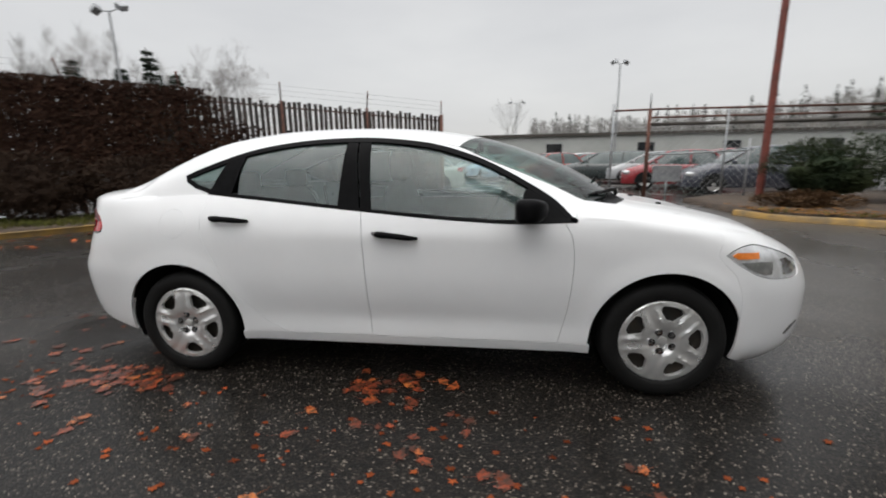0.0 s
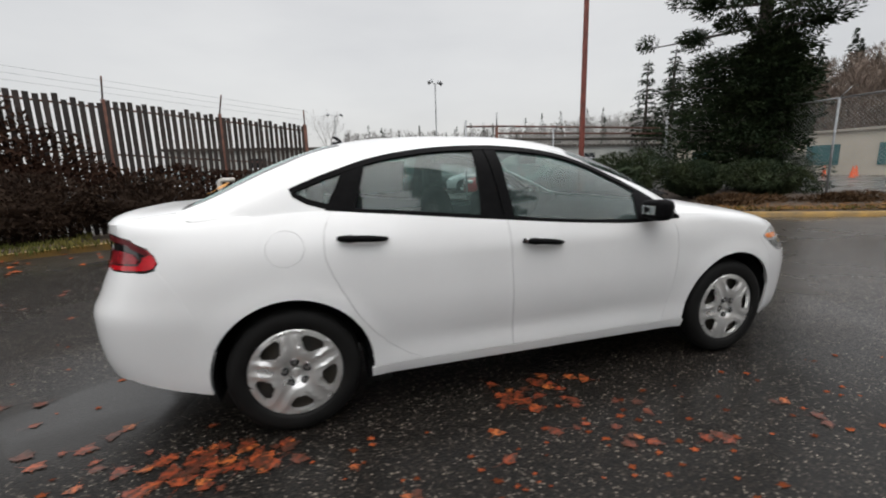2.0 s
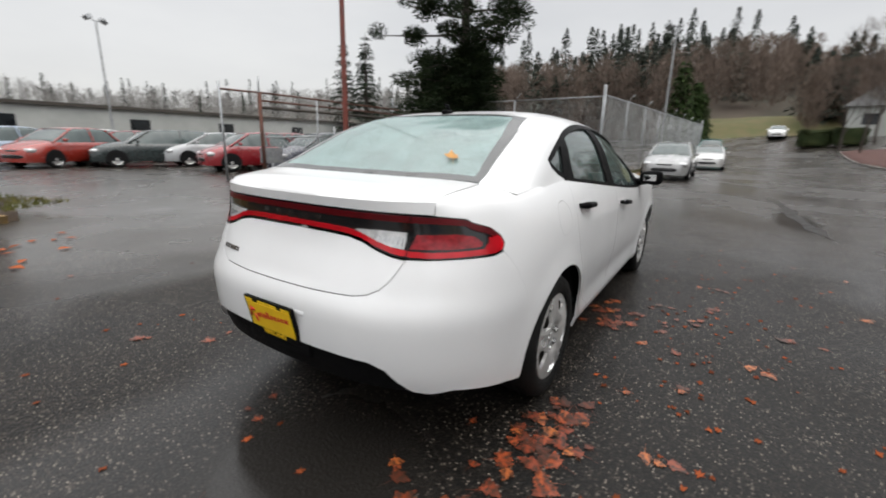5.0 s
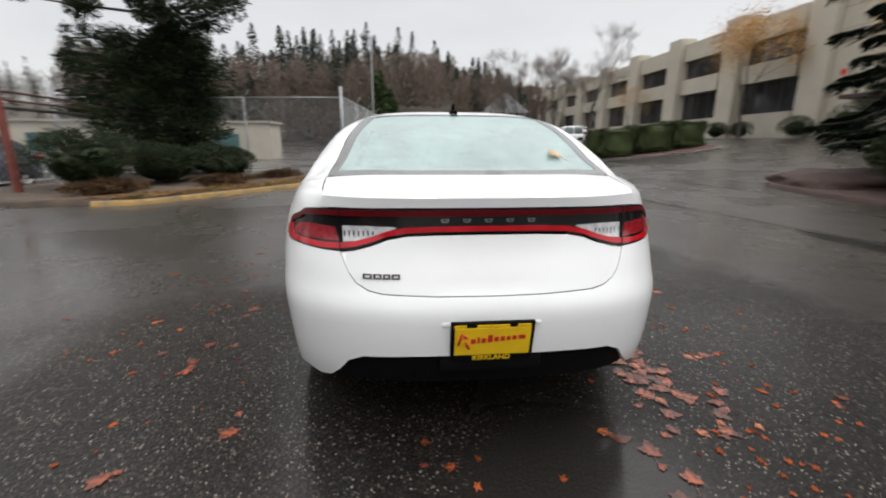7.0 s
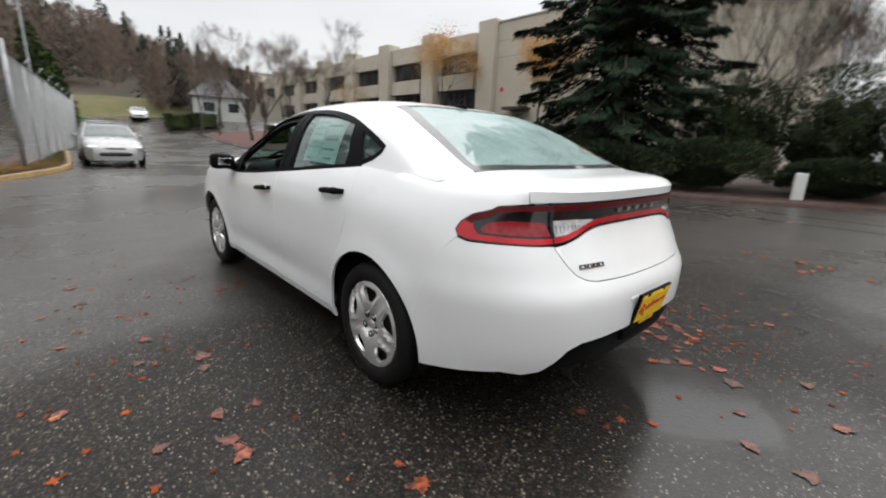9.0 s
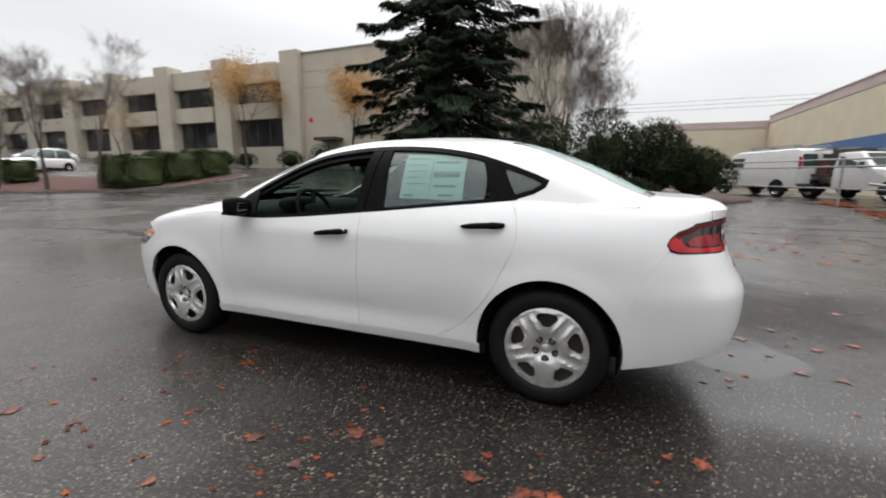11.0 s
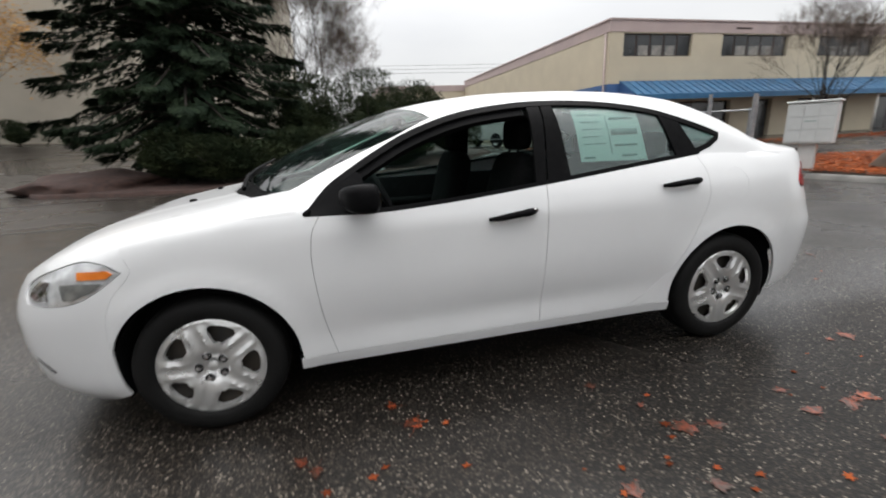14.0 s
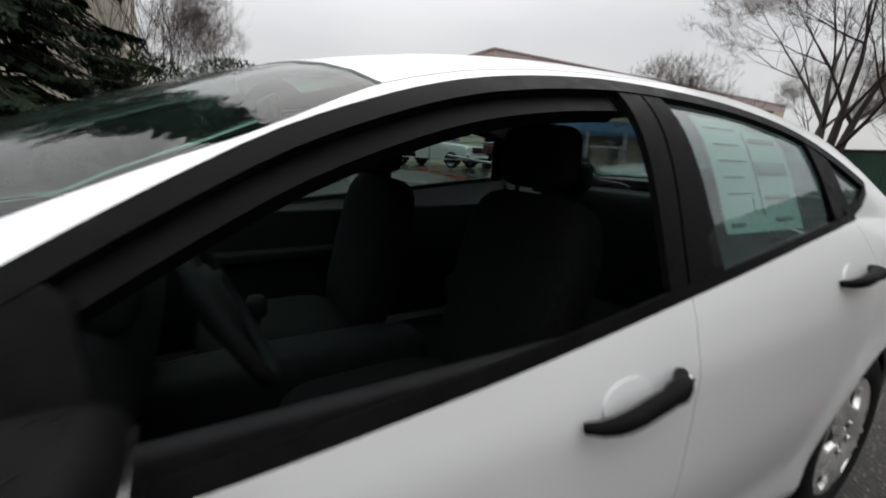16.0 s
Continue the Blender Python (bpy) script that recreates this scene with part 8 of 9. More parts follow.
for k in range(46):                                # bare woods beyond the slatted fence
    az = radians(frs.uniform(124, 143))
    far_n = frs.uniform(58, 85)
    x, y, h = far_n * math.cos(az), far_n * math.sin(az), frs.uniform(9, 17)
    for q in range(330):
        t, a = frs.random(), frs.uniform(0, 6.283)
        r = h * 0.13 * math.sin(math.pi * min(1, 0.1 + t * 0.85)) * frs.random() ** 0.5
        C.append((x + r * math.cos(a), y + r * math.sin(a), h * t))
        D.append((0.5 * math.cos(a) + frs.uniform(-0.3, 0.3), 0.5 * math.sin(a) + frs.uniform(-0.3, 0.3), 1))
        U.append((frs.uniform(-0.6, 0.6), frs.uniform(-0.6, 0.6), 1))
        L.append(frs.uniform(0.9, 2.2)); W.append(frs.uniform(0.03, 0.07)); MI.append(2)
woods = cards("far_woods", C, D, U, L, W, [FARWOOD, FARBROWN, FARHAZE], mat_ids=MI)
tagged(woods, "wooded hillside of firs and bare trees, haze painted into the colours", "woods", kind="stuff")
HILL = pbr("hill_undergrowth", (0.085, 0.065, 0.05), (0.05, 0.05, 0.035), 0.08, 0.95)
bm = bmesh.new()
rows = []
for r in (66, 80, 100, 130, 180, 260):
    rows.append([bm.verts.new((r * math.cos(radians(a)), r * math.sin(radians(a)),
                               hill_z(r * math.cos(radians(a)), r * math.sin(radians(a))) + 1.2 * noise.noise(Vector((r * 0.03, a * 0.1, 2))) - 0.6))
                 for a in range(-21, 96, 3)])
for a, b in zip(rows, rows[1:]):
    for p, q, r_, s in zip(a, a[1:], b[1:], b):
        bm.faces.new((p, q, r_, s)).smooth = True
tagged(part("hillside", bm, HILL), "brown wooded hillside ground", "hill", kind="structure")

GRASSGROUND = pbr("rough_green_bank", (0.070, 0.075, 0.022), (0.105, 0.085, 0.035), 0.6, 0.9, bump=0.5, bump_scale=6)
bm = bmesh.new()
rows = [[bm.verts.new((x, y, ground_z(x, y) + 0.03 + 1.55 * smooth01(63.5, 71.0, x + 0.25 * y) + 0.2 * noise.noise(Vector((x * 0.3, y * 0.3, 1))))) for y in np.linspace(4.0, -13.0, 15)]
        for x in np.linspace(63.0, 77.0, 12)]
for a, b in zip(rows, rows[1:]):
    for p, q, r_, s_ in zip(a, a[1:], b[1:], b):
        bm.faces.new((p, q, r_, s_)).smooth = True
bmesh.ops.recalc_face_normals(bm, faces=bm.faces)
tagged(part("grass_bank", bm, GRASSGROUND), "rough grass bank at the bend of the road", "ground", kind="structure")
villa = empty("house", "pale house with a grey pitched roof up the road", "house", m=pose(62.0, -15.2, ground_z(62, -15.2), 0, 0, -12))
block("wall", villa, PALE, -3.2, 3.2, -3.0, 3.0, -0.3, 2.9)
bm = bmesh.new()
vs = [bm.verts.new(q) for q in ((-3.6, -3.5, 2.75), (-3.6, 3.5, 2.75), (-3.6, 0, 5.7), (3.6, -3.5, 2.75), (3.6, 3.5, 2.75), (3.6, 0, 5.7))]
for q in ((0, 1, 2), (5, 4, 3), (0, 2, 5, 3), (2, 1, 4, 5), (1, 0, 3, 4)):
    bm.faces.new([vs[i] for i in q])
bmesh.ops.recalc_face_normals(bm, faces=bm.faces)
part("roof", bm, pbr("grey_shingle_roof", (0.27, 0.27, 0.27), (0.20, 0.20, 0.20), 1.5, 0.85), villa, "grey pitched roof")
for y_ in (-1.6, 1.2):
    block("window", villa, WINDARK, -3.24, -3.2, y_ - 0.6, y_ + 0.6, 0.9, 2.0)
for i, (x, y) in enumerate(((51.2, -8.2), (50.6, -10.6))):
    shrub(x, y, (2.6, 1.7, 1.7), 130 + i, "clipped hedge block beside the upper road", HEDGE, 2600, 0.16, "hedge", 0.35, "hedge blocks", turn=100)

# ---------- beds and things on the far side of the yard ----------
MULCH = pbr("wet_bark_mulch", (0.060, 0.029, 0.022), (0.026, 0.014, 0.011), 7, 0.85, bump=0.8, bump_scale=22)
bed("spruce_bed", [(10.4, -13.4), (8.8, -11.3), (6.2, -10.3), (3.0, -10.2), (0.5, -10.8), (-3.0, -13.0), (-6.5, -16.5), (-7, -26), (9, -20.5)], MULCH, "dark soil bed under the spruce", 0.08)
bm = bmesh.new()
bmesh.ops.create_icosphere(bm, subdivisions=4, radius=1)
for v in bm.verts:
    k = 1 + 0.22 * noise.noise(v.co * 2.2)
    v.co = Vector((v.co.x * 2.1 * k, v.co.y * 1.7 * k, v.co.z * 0.55 * k))
tagged(part("mulch_mound", bm, MULCH, m=pose(8.0, -13.2, 0.05), smooth=60), "low mound of wet red-brown mulch", "mulch")
LB = [(-10.3, -7.3), (-9.2, -6.3), (-8.9, -4.2), (-9.3, -2.6), (-11, -1.4), (-16, -0.6), (-22, -0.8), (-22, -5.2), (-15.5, -7.0), (-12.0, -7.9)]
bed("leaf_bed", LB, SOIL, "planting bed covered in orange leaves", 0.10)
kerb("kerb_3", [(-12.0, -7.9), (-10.3, -7.3), (-9.2, -6.3), (-8.9, -4.2), (-9.3, -2.6), (-11, -1.4), (-16, -0.6), (-22, -0.8)], KERBGREY, "grey kerb round the leaf-strewn bed", w=0.16)
spots = []
while len(spots) < 11000:
    x, y = frs.uniform(-20, -8.6), frs.uniform(-8, -0.7)
    if inside(LB, x, y) and frs.random() < 0.3 + 0.7 * math.exp(-((x + 10.6) / 4.0) ** 2):
        spots.append((x, y, 0.14 + frs.random() * 0.05))
for _ in range(2600):                              # the line of leaves washed up along the drive
    t = frs.random()
    if noise.noise(Vector((t * 14, 0, 5))) > -0.15:
        spots.append((-8.9 - 0.5 * math.sin(3 * t) + frs.gauss(0, 0.22), -17 + 10 * t, ground_z(-9, -17 + 10 * t) + 0.014 + frs.random() * 0.015))
for _ in range(5000):                              # the strip along the shop fronts
    x, y = frs.uniform(-44, -15), WY + 2.4 + abs(frs.gauss(0, 0.7))
    spots.append((x, y, ground_z(x, y) + 0.03 + frs.random() * 0.03))
scatter_cards("leaf_litter", spots, LEAFBED, "thick orange maple leaf litter on the bed", 0.10, 0.085, False)
bed("island_bed", [(26.0, -23.0), (25.4, -18.5), (26.2, -13.5), (30, -10.2), (37, -9.2), (46, -9.4), (46, -15), (37, -15.5), (31, -17), (29.6, -23.4)],
    pbr("red_brown_mulch", (0.09, 0.035, 0.028), (0.06, 0.028, 0.022), 6, 0.9, bump=0.6, bump_scale=20), "mulched island with hedge and trees", 0.12)
kerb("kerb_4", [(29.6, -23.4), (26.0, -23.0), (25.4, -18.5), (26.2, -13.5), (30, -10.2), (37, -9.2), (46, -9.4)], KERBGREY, "grey kerb round the planted island", w=-0.16)

BOXW = pbr("off_white_enamel", (0.60, 0.61, 0.60), (0.54, 0.55, 0.54), 4, 0.45, 0.6)
cab = empty("mail_cabinet", "off-white cluster mailbox cabinet on a pedestal", "cabinet", m=pose(-9.35, -4.5, 0.08, 0, 0, 118))
block("cabinet_body", cab, BOXW, -0.42, 0.42, -0.22, 0.22, 0.62, 1.46, 0.02)
block("cabinet_lid", cab, BOXW, -0.45, 0.45, -0.25, 0.25, 1.463, 1.51, 0.015)
block("pedestal", cab, BOXW, -0.15, 0.15, -0.13, 0.13, -0.1, 0.62, 0.02)
for i in range(3):
    for j in range(3):
        block("mail_door", cab, BOXW, -0.39 + 0.262 * i, -0.14 + 0.262 * i, -0.232, -0.22, 0.66 + 0.262 * j, 0.905 + 0.262 * j, 0.004)
block("name_bar", cab, PAPERINK, -0.1, 0.1, -0.238, -0.2325, 1.08, 1.10)
bm = bmesh.new()
bmesh.ops.create_icosphere(bm, subdivisions=3, radius=1)
for v in bm.verts:
    k = 1 + 0.25 * noise.noise(v.co * 1.3)
    v.co = Vector((v.co.x * 0.55 * k, v.co.y * 0.42 * k, v.co.z * 0.34 * k + 0.12))
tagged(part("boulder", bm, SOIL, m=pose(-10.9, -3.7, 0.08), smooth=60), "dark wet boulder on the leaf bed", "rock")
bm = bmesh.new()
bmesh.ops.create_icosphere(bm, subdivisions=3, radius=1)
for v in bm.verts:
    k = 1 + 0.3 * noise.noise(v.co * 1.5 + Vector((3, 0, 0)))
    v.co = Vector((v.co.x * 0.42 * k, v.co.y * 0.36 * k, v.co.z * 0.30 * k + 0.12))
tagged(part("boulder", bm, KERBGREY, m=pose(-12.3, -7.7, 0.1), smooth=60), "grey boulder beside the gate post", "rock")
GREENC = pbr("dark_green_skip_paint", (0.012, 0.05, 0.035), (0.018, 0.065, 0.045), 3, 0.5)
skip = empty("waste_container", "dark green ribbed steel waste container", "container", m=pose(-20.5, -3.95, ground_z(-20, -4), 0, 0, 8))
block("body", skip, GREENC, -2.2, 2.2, -1.1, 1.1, 0.12, 1.75, 0.03)
block("lid", skip, DARKMETAL, -2.25, 2.25, -1.15, 1.15, 1.752, 1.82, 0.02)
for i in range(9):
    block("rib", skip, GREENC, -2.05 + 0.5 * i, -1.97 + 0.5 * i, 1.1, 1.15, 0.2, 1.7, 0.01)
    block("rib", skip, GREENC, -2.05 + 0.5 * i, -1.97 + 0.5 * i, -1.15, -1.1, 0.2, 1.7, 0.01)
for i in range(4):
    block("rib", skip, GREENC, 2.2, 2.25, -0.9 + 0.55 * i, -0.82 + 0.55 * i, 0.2, 1.7, 0.01)
# pipe gate and fence before the lorries
pg = empty("pipe_gate", "galvanised pipe gate with a slanting brace", "gate", m=pose(-12.2, -8.3, 0.08))
for nm, pts, r in (("gate_post", [(0, 0, -0.1), (0, 0, 1.95)], 0.075), ("gate_post", [(-0.25, -0.35, -0.1), (-0.25, -0.35, 1.55)], 0.04), ("gate_post", [(0.5, -1.2, -0.1), (0.5, -1.2, 2.05)], 0.06),
                   ("gate_rail", [(-0.2, -0.3, 1.48), (1.1, -2.6, 1.50), (6.2, -13.5, 1.55)], 0.03), ("gate_rail", [(1.1, -2.6, 1.75), (6.2, -13.5, 1.8)], 0.03),
                   ("gate_rail", [(1.1, -2.6, 0.75), (6.2, -13.5, 0.8)], 0.025), ("gate_brace", [(-0.1, 0.0, 0.15), (3.0, -6.6, 0.95)], 0.045), ("gate_post", [(6.2, -13.5, -0.1), (6.2, -13.5, 1.9)], 0.05),
                   ("gate_post", [(3.4, -7.5, -0.1), (3.4, -7.5, 1.8)], 0.04)):
    bm = bmesh.new()
    tube(bm, pts, r, 8)
    part(nm, bm, GALV, pg, smooth=50)
# white pickup and van by the warehouse
def profile_body(name, parent, mat, outline, hw, bevel=0.06, label="", taper=0.0, z_taper=1.0):
    """A body pressed from its side outline (x, z), rounded along its edges; above z_taper the sides lean in."""
    bm = bmesh.new()
    f = bm.faces.new([bm.verts.new((x, -hw, z)) for x, z in outline])
    top = bmesh.ops.extrude_face_region(bm, geom=[f])
    for v in top["geom"]:
        if isinstance(v, bmesh.types.BMVert):
            v.co.y = hw
    bmesh.ops.recalc_face_normals(bm, faces=bm.faces)
    bmesh.ops.bevel(bm, geom=list(bm.edges), offset=bevel, segments=3, affect="EDGES", profile=0.5, clamp_overlap=True)
    for v in bm.verts:
        if v.co.z > z_taper:
            v.co.y *= 1 - taper * (v.co.z - z_taper)
    return part(name, bm, mat, parent, label, smooth=50)


def road_wheels(parent, xs, hw, r=0.37):
    for xx in xs:
        for s_ in (1, -1):
            bm = bmesh.new()
            lathe(bm, [(r * 0.55, -0.11), (r * 0.92, -0.11), (r, -0.07), (r, 0.06), (r * 0.92, 0.10), (r * 0.62, 0.095)], 24)
            w = part("wheel", bm, TYREFAR, parent, m=pose(xx, s_ * (hw - 0.10), r, 0, 0, 0 if s_ > 0 else 180), smooth=40)
            bm = bmesh.new()
            lathe(bm, [(r * 0.64, 0.092), (r * 0.58, 0.07), (r * 0.3, 0.08), (0.001, 0.09)], 20)
            part("rim", bm, SILVER, w, smooth=40)
            bm = bmesh.new()
            arcp = [(xx + (r + 0.07) * math.cos(radians(a)), s_ * (hw + 0.003), r + (r + 0.07) * math.sin(radians(a))) for a in range(-14, 195, 16)]
            vs0 = [bm.verts.new(p) for p in arcp]
            vs1 = [bm.verts.new((p[0], s_ * (hw - 0.22), p[2])) for p in arcp]
            for a, b, c, d in zip(vs0, vs0[1:], vs1[1:], vs1):
                bm.faces.new((a, b, c, d))
            bm.faces.new(vs0)
            part("wheel_arch", bm, CABIN, parent)


def tilted(name, parent, mat, size, m, label="", bevel=0.01):
    bm = bmesh.new()
    box(bm, -size[0] / 2, size[0] / 2, -size[1] / 2, size[1] / 2, -size[2] / 2, size[2] / 2, bevel, m=m)
    return part(name, bm, mat, parent, label)


VANW = paint((0.66, 0.66, 0.65))
pick = empty("pickup_truck", "white flatbed pickup truck with a maroon snow plough", "truck", "work vehicles", m=pose(-10.8, -18.9, ground_z(-10.8, -18.9), 0, 0, 114))
profile_body("body", pick, VANW, [(-0.55, 0.45), (-0.55, 1.15), (-0.50, 1.86), (0.42, 1.88), (1.02, 1.26), (2.45, 1.14), (2.62, 0.98), (2.66, 0.52), (2.3, 0.42)], 0.97, 0.07, "white cab and bonnet", 0.16, 1.15)
tilted("windscreen", pick, GLASSFAR, (0.02, 1.52, 0.70), pose(0.765, 0, 1.56, 0, -43, 0), "dark windscreen")
for s_ in (1, -1):
    tilted("side_window", pick, GLASSFAR, (0.74, 0.02, 0.42), pose(-0.02, s_ * 0.905, 1.50, s_ * 9, 0, 0), "dark side window")
    tilted("headlamp", pick, HEADLENS, (0.05, 0.34, 0.22), pose(2.645, s_ * 0.70, 0.92), "clear headlamp", 0.02)
    bm = bmesh.new()
    soft_box(bm, (0.72, s_ * 1.10, 1.36), (0.12, 0.24, 0.26), 0.5, seg=(12, 8))
    part("door_mirror", bm, GLOSSBLACK, pick, "black door mirror", smooth=60)
    tilted("roof_rack_post", pick, DARKMETAL, (0.05, 0.05, 1.05), pose(-2.45, s_ * 0.86, 1.50), bevel=0.005)
tilted("grille", pick, GLOSSBLACK, (0.05, 0.96, 0.26), pose(2.655, 0, 0.92), "black grille", 0.02)
tilted("grille_bar", pick, CHROME, (0.02, 1.0, 0.05), pose(2.70, 0, 0.92), "chrome grille bar", 0.005)
tilted("front_bumper", pick, CHROME, (0.16, 1.9, 0.20), pose(2.70, 0, 0.62), "chrome front bumper", 0.03)
tilted("air_dam", pick, CABIN, (0.10, 1.7, 0.20), pose(2.64, 0, 0.42), "black air dam", 0.02)
tilted("flatbed", pick, DARKMETAL, (2.1, 1.96, 0.12), pose(-1.63, 0, 0.98), "dark steel flatbed")
tilted("headboard", pick, DARKMETAL, (0.06, 1.9, 1.05), pose(-0.64, 0, 1.55), "dark headboard behind the cab")
tilted("load_crate", pick, RUST, (1.3, 1.6, 0.62), pose(-1.55, 0, 1.36), "rusty load on the bed", 0.02)
tilted("ladder_rail", pick, GALV, (2.9, 0.05, 0.06), pose(-1.1, 0.86, 2.02), bevel=0.005)
tilted("ladder_rail", pick, GALV, (2.9, 0.05, 0.06), pose(-1.1, -0.86, 2.02), bevel=0.005)
tilted("plough_blade", pick, pbr("maroon_paint", (0.10, 0.012, 0.014), (0.07, 0.01, 0.012), 6, 0.5), (0.30, 0.95, 0.42), pose(2.95, 0.62, 1.02, 0, 12, 8), "maroon snow plough frame", 0.04)
road_wheels(pick, (-1.55, 1.75), 0.97)
van = empty("panel_van", "white panel van with a ladder rack and rear windows", "van", "work vehicles", m=pose(-8.5, -22.4, ground_z(-8.5, -22.4), 0, 0, -65))
profile_body("body", van, VANW, [(-2.62, 0.42), (-2.66, 1.2), (-2.56, 2.05), (-2.4, 2.12), (0.95, 2.10), (1.35, 1.98), (1.85, 1.30), (2.5, 1.12), (2.66, 0.9), (2.66, 0.42)], 0.98, 0.08, "white van body", 0.10, 1.1)
tilted("windscreen", van, GLASSFAR, (0.02, 1.60, 0.78), pose(1.625, 0, 1.65, 0, -36, 0), "dark windscreen")
for s_ in (1, -1):
    tilted("side_window", van, GLASSFAR, (0.80, 0.02, 0.46), pose(0.85, s_ * 0.945, 1.58, s_ * 6, 0, 0), "dark cab window")
    tilted("rear_window", van, GLASSFAR, (0.02, 0.66, 0.52), pose(-2.635, s_ * 0.44, 1.62, 0, 6, 0), "dark rear door window")
    tilted("tail_lamp", van, REDLENS, (0.06, 0.12, 0.52), pose(-2.66, s_ * 0.90, 1.50, 0, 4, 0), "tall red tail lamp", 0.02)
    tilted("rack_rail", van, GALV, (2.9, 0.05, 0.05), pose(-0.9, s_ * 0.66, 2.26), bevel=0.005)
    bm = bmesh.new()
    soft_box(bm, (1.35, s_ * 1.12, 1.40), (0.12, 0.24, 0.28), 0.5, seg=(12, 8))
    part("door_mirror", bm, GLOSSBLACK, van, "black door mirror", smooth=60)
for xx in (-2.1, -0.9, 0.3):
    tilted("rack_bar", van, GALV, (0.05, 1.5, 0.12), pose(xx, 0, 2.19), bevel=0.005)
tilted("rear_bumper", van, DARKMETAL, (0.16, 1.9, 0.16), pose(-2.72, 0, 0.55), "dark rear bumper", 0.02)
tilted("door_seam", van, GLOSSBLACK, (0.012, 0.012, 1.30), pose(-2.655, 0, 1.30, 0, 4, 0), bevel=0.002)
road_wheels(van, (-1.65, 1.75), 0.98)
bm = bmesh.new()
box(bm, -0.14, 0.14, -0.05, 0.05, 0, 0.75, 0.02)
tagged(part("marker_post", bm, BOXW, m=pose(-0.9, -13.0, 0.05, 0, 0, 20)), "short white marker post in the bed", "post")
# overhead wires
for z, y in ((10.5, -60), (11.3, -62), (12.1, -64)):
    bm = bmesh.new()
    tube(bm, [(-60 + 8 * i, y, z - 0.9 * math.sin(math.pi * i / 15)) for i in range(16)], 0.02, 3)
    tagged(part("overhead_wire", bm, DARKMETAL), "thin overhead wire behind the warehouse", "wire")

# dark wet joints across the yard
JOINT = pbr("wet_tarred_joint", (0.010, 0.009, 0.008), (0.022, 0.020, 0.018), 5, 0.30, 0.5, coat=0.6)
for x0, y0, x1, y1, w in ((4.6, -2.95, 11.5, -2.55, 0.20), (0.8, -5.9, 6.4, -5.35, 0.10), (4.8, -9.65, 14.0, -9.35, 0.13), (-9.0, -8.25, 4.0, -8.35, 0.14), (-8.5, -9.55, 1.5, -9.7, 0.20), (-7.5, 3.2, -5.6, 6.6, 0.05)):
    bm = bmesh.new()
    n = max(8, int(math.hypot(x1 - x0, y1 - y0) / 0.2))
    nx, ny = (y0 - y1), (x1 - x0)
    k = math.hypot(nx, ny)
    prev = None
    for i in range(n + 1):
        t = i / n
        x, y = x0 + (x1 - x0) * t, y0 + (y1 - y0) * t
        off = 0.10 * noise.noise(Vector((x * 0.5, y * 0.5, 3)))
        hw = w * (0.25 + 0.9 * abs(noise.noise(Vector((x * 1.3, y, 8))) + 0.3)) * min(1.0, 6 * t, 6 * (1 - t)) + 0.006
        pair = [bm.verts.new((x + nx / k * (off + s_ * hw), y + ny / k * (off + s_ * hw), 0.004)) for s_ in (-1, 1)]
        if prev:
            bm.faces.new((prev[0], pair[0], pair[1], prev[1]))
        prev = pair
    bmesh.ops.recalc_face_normals(bm, faces=bm.faces)
    tagged(part("pavement_joint", bm, JOINT), "dark wet tarred joint in the asphalt", "joint", kind="structure")

# ---------- fallen leaves on the asphalt ----------
def leaf_mesh(seed):
    r = random.Random(seed)
    bm = bmesh.new()
    ring = []
    lobes = [(-2.2, 0.62), (-1.15, 0.9), (0.0, 1.0), (1.15, 0.9), (2.2, 0.62)]
    outline = [(math.pi * 1.0, 0.30)]
    for i, (a, rad) in enumerate(lobes):
        rad *= r.uniform(0.7, 1.1)
        a += r.uniform(-0.1, 0.1)
        outline += [(a - 0.40, rad * 0.72), (a - 0.22, rad * 0.70), (a - 0.12, rad * 0.88), (a, rad), (a + 0.13, rad * 0.84), (a + 0.24, rad * 0.72), (a + 0.40, rad * 0.70)]
        if i < 4:
            outline.append((a + 0.56, r.uniform(0.42, 0.58)))
    outline.sort(key=lambda p: p[0])
    c = bm.verts.new((0, 0, 0.008))
    vs = []
    for a, rad in outline:
        x, y = rad * math.cos(a), rad * math.sin(a)
        vs.append(bm.verts.new((x * 0.066, y * 0.066, 0.003 + 0.007 * noise.noise(Vector((x, y, seed))) + 0.006 * rad * rad * r.random())))
    for p, q in zip(vs, vs[1:] + vs[:1]):
        bm.faces.new((c, p, q))
    tube(bm, [(-0.016, 0, 0.006), (-0.05, 0.004, 0.006), (-0.085, 0.012, 0.010)], 0.0016, 4)
    return mesh_of("maple_leaf", bm, LEAFRED)


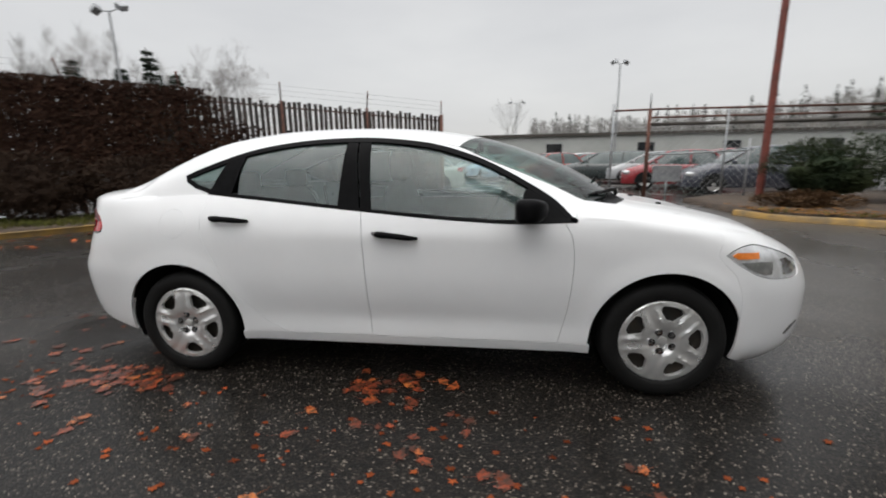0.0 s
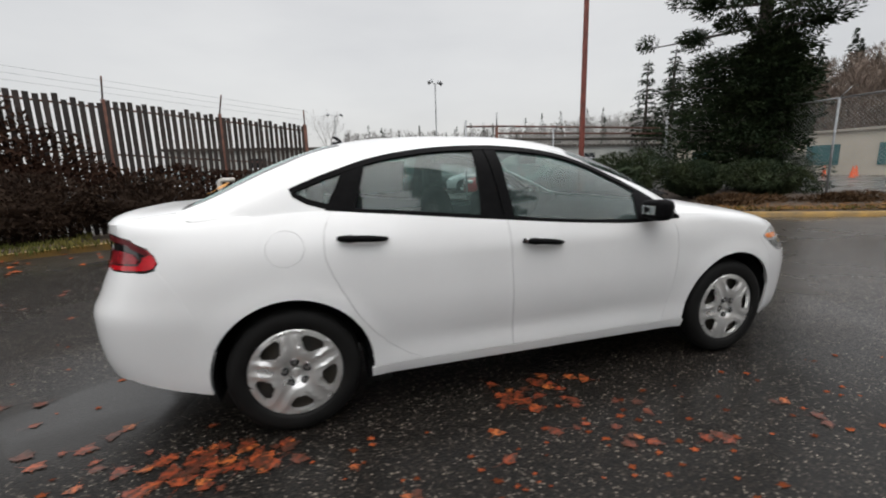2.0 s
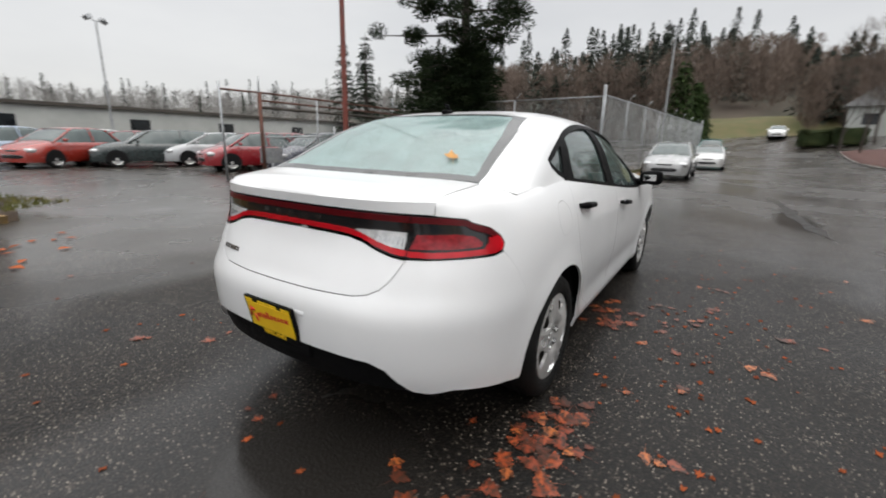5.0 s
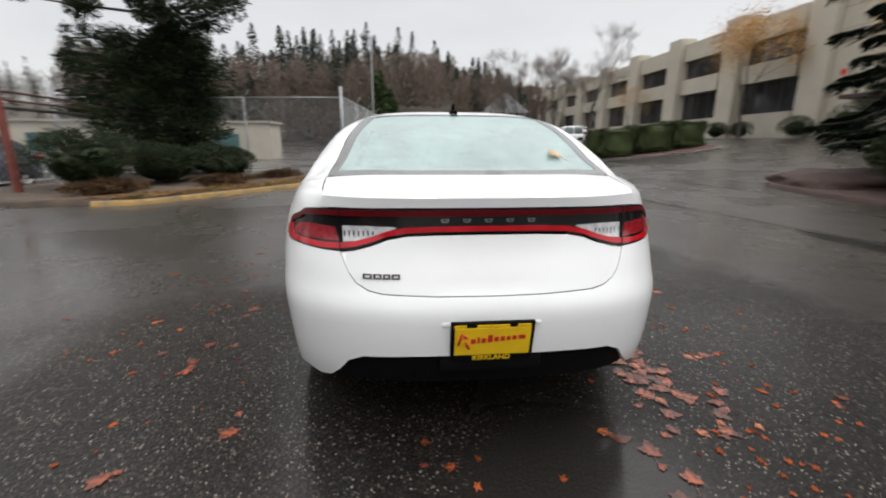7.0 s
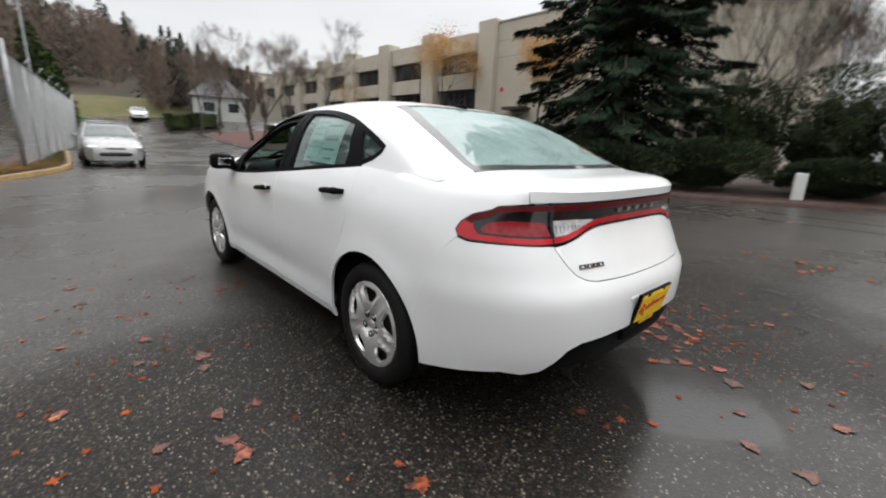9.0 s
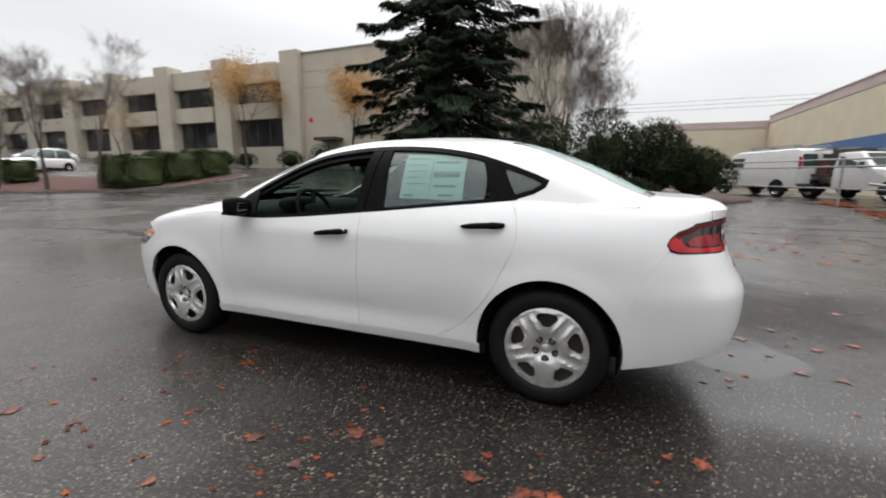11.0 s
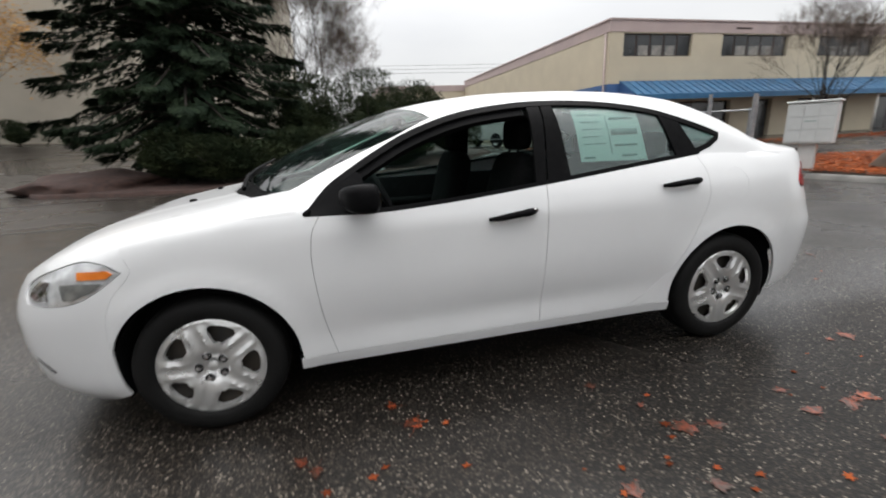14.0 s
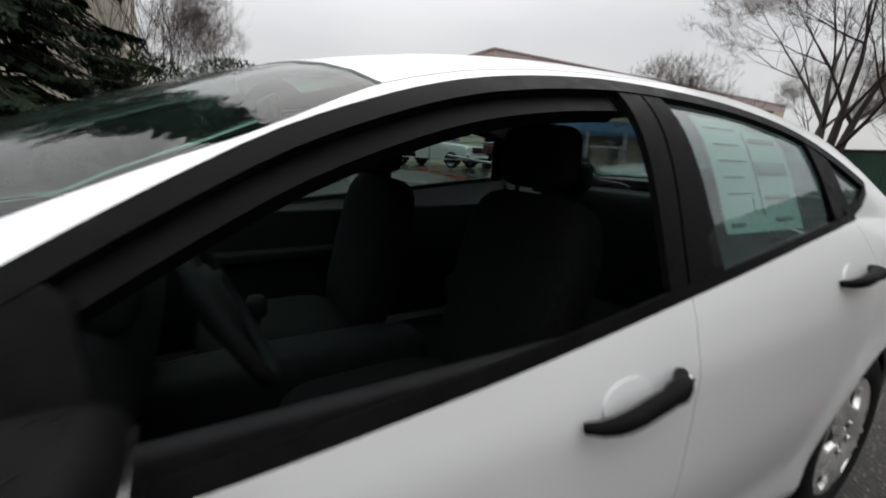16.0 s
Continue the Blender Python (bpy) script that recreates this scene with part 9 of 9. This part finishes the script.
leaf_kinds = [leaf_mesh(s) for s in range(6)]
lr = random.Random(2024)
heaps = [(-1.8, -1.0, 0.13, 30), (-1.45, -0.99, 0.09, 14), (-2.1, -1.1, 0.16, 22), (-2.45, -0.75, 0.30, 5), (-0.2, -0.93, 0.10, 16), (0.05, -0.86, 0.10, 12), (-2.3, -1.7, 0.45, 5),
         (-3.1, -0.5, 0.4, 5), (-4.3, -2.2, 0.8, 12), (-4.0, 2.6, 1.0, 9), (-2.6, 2.5, 0.9, 8), (0.2, 2.2, 0.5, 3), (2.3, -2.4, 0.9, 8)]
right_side = [(-0.06, -1.3), (0.17, -1.45), (0.37, -1.2), (-0.9, -1.49), (-1.6, -1.43), (0.55, -1.6), (1.05, -1.44), (1.12, -1.6), (-0.45, -1.2), (-0.45, -1.86), (0.2, -1.5), (0.15, -2.0), (0.05, -1.12), (-1.13, -1.22)]
left_side = [(-0.78, 2.1), (-1.27, 1.8), (-1.44, 1.55), (-0.6, 1.5), (-2.06, 1.1), (-1.5, 1.55), (-2.3, 1.48), (-0.45, 1.76), (-0.7, 1.5), (-0.15, 1.7), (0.55, 1.1), (0.6, 0.95), (0.94, 1.26), (-0.5, 1.3),
             (-1.2, 1.4), (0.76, 1.95), (1.2, 1.98), (-0.37, 1.1)]
behind = [(-2.2, 0.25), (-2.26, -0.6), (-2.5, -0.76), (-2.06, -1.88), (-3.0, -0.1), (-2.35, 0.15), (-3.5, -0.13)]
places = [(x, y) for x, y in right_side + left_side + behind]
places += [(x + lr.gauss(0, 0.07), y + lr.gauss(0, 0.05)) for x, y in right_side[:13] + right_side[:6] + left_side[::2] + behind[:3]]
for cx, cy, sd, n in heaps:
    places += [(lr.gauss(cx, sd), lr.gauss(cy, sd * 0.7)) for _ in range(n)]
for x, y in places[:300]:
    if abs(x) < 2.05 and abs(y) < 0.5 or any(abs(x - wx) < 0.22 and 0.66 < abs(y) < 0.93 for wx in (-1.35, 1.35)):
        continue
    ob = new("fallen_leaf", leaf_kinds[lr.randrange(6)])
    s = lr.uniform(0.5, 1.1)
    ob.matrix_world = pose(x, y, 0.003 + 0.004 * lr.random(), lr.uniform(-1.2, 1.2), lr.uniform(-1.2, 1.2), lr.uniform(0, 360)) @ Matrix.Diagonal((s, s * lr.uniform(0.75, 1.1), 0.22, 1))
    tagged(ob, "wet red-brown maple leaf lying on the asphalt", "leaf", "fallen leaves")
wl_ob = new("window_leaf", leaf_kinds[2])
p = house(-1.66, 2 - hy(-1.66, 0.44))
wl_ob.matrix_world = Matrix.Translation(p + Vector((-0.004, 0, 0.006))) @ pose(0, 0, 0, 4, -27, 40) @ Matrix.Diagonal((0.9, 0.7, 1, 1))
wl_ob.data = wl_ob.data.copy()
wl_ob.data.materials[0] = pbr("yellow_leaf", (0.55, 0.28, 0.05), (0.42, 0.18, 0.04), 20, 0.45)
tagged(wl_ob, "yellow leaf stuck to the wet rear window", "leaf")
spots = []
for cx, cy, sx_, sy_, n in ((-0.3, -1.5, 0.9, 0.35, 110), (-2.4, -1.1, 0.6, 0.4, 90), (-0.3, 1.8, 1.1, 0.4, 80), (-2.6, 0.4, 0.7, 0.8, 16), (1.4, -1.7, 0.7, 0.4, 40)):
    for _ in range(n):
        x, y = lr.gauss(cx, sx_), lr.gauss(cy, sy_)
        if abs(y) > 1.0 or x < -2.3:
            spots.append((x, y, 0.004))
bm = bmesh.new()
for x, y, z in spots:
    r0, a0, n0 = lr.uniform(0.010, 0.030), lr.uniform(0, 6.283), lr.choice((9, 11, 13))
    ring = [bm.verts.new((x + r0 * k_ * math.cos(a0 + 6.283 * i / n0), y + 0.8 * r0 * k_ * math.sin(a0 + 6.283 * i / n0), z + lr.uniform(-0.001, 0.002)))
            for i in range(n0) for k_ in [(1.0 if i % 2 else 0.5) * lr.uniform(0.7, 1.2)]]
    hub = bm.verts.new((x, y, z + 0.002))
    for p, q in zip(ring, ring[1:] + ring[:1]):
        bm.faces.new((hub, p, q))
tagged(part("leaf_scraps", bm, leafy("wet_leaf_scraps", (0.13, 0.030, 0.012), (0.24, 0.060, 0.018), lo=0.4, hi=1.5)), "torn wet leaf scraps stuck to the asphalt", "leaves", kind="stuff")
spots = []
for _ in range(2600):
    r_, a_ = 4.5 + 9 * lr.random() ** 0.8, lr.uniform(0, 6.283)
    x, y = r_ * math.cos(a_), r_ * math.sin(a_)
    if noise.noise(Vector((x * 0.25, y * 0.25, 9))) > 0.05 and -9 < y < 6.2 and x < -1.5:
        spots.append((x, y, 0.010))
scatter_cards("scattered_leaves", spots, LEAFBED, "small wet leaves scattered over the yard", 0.12, 0.09, False)
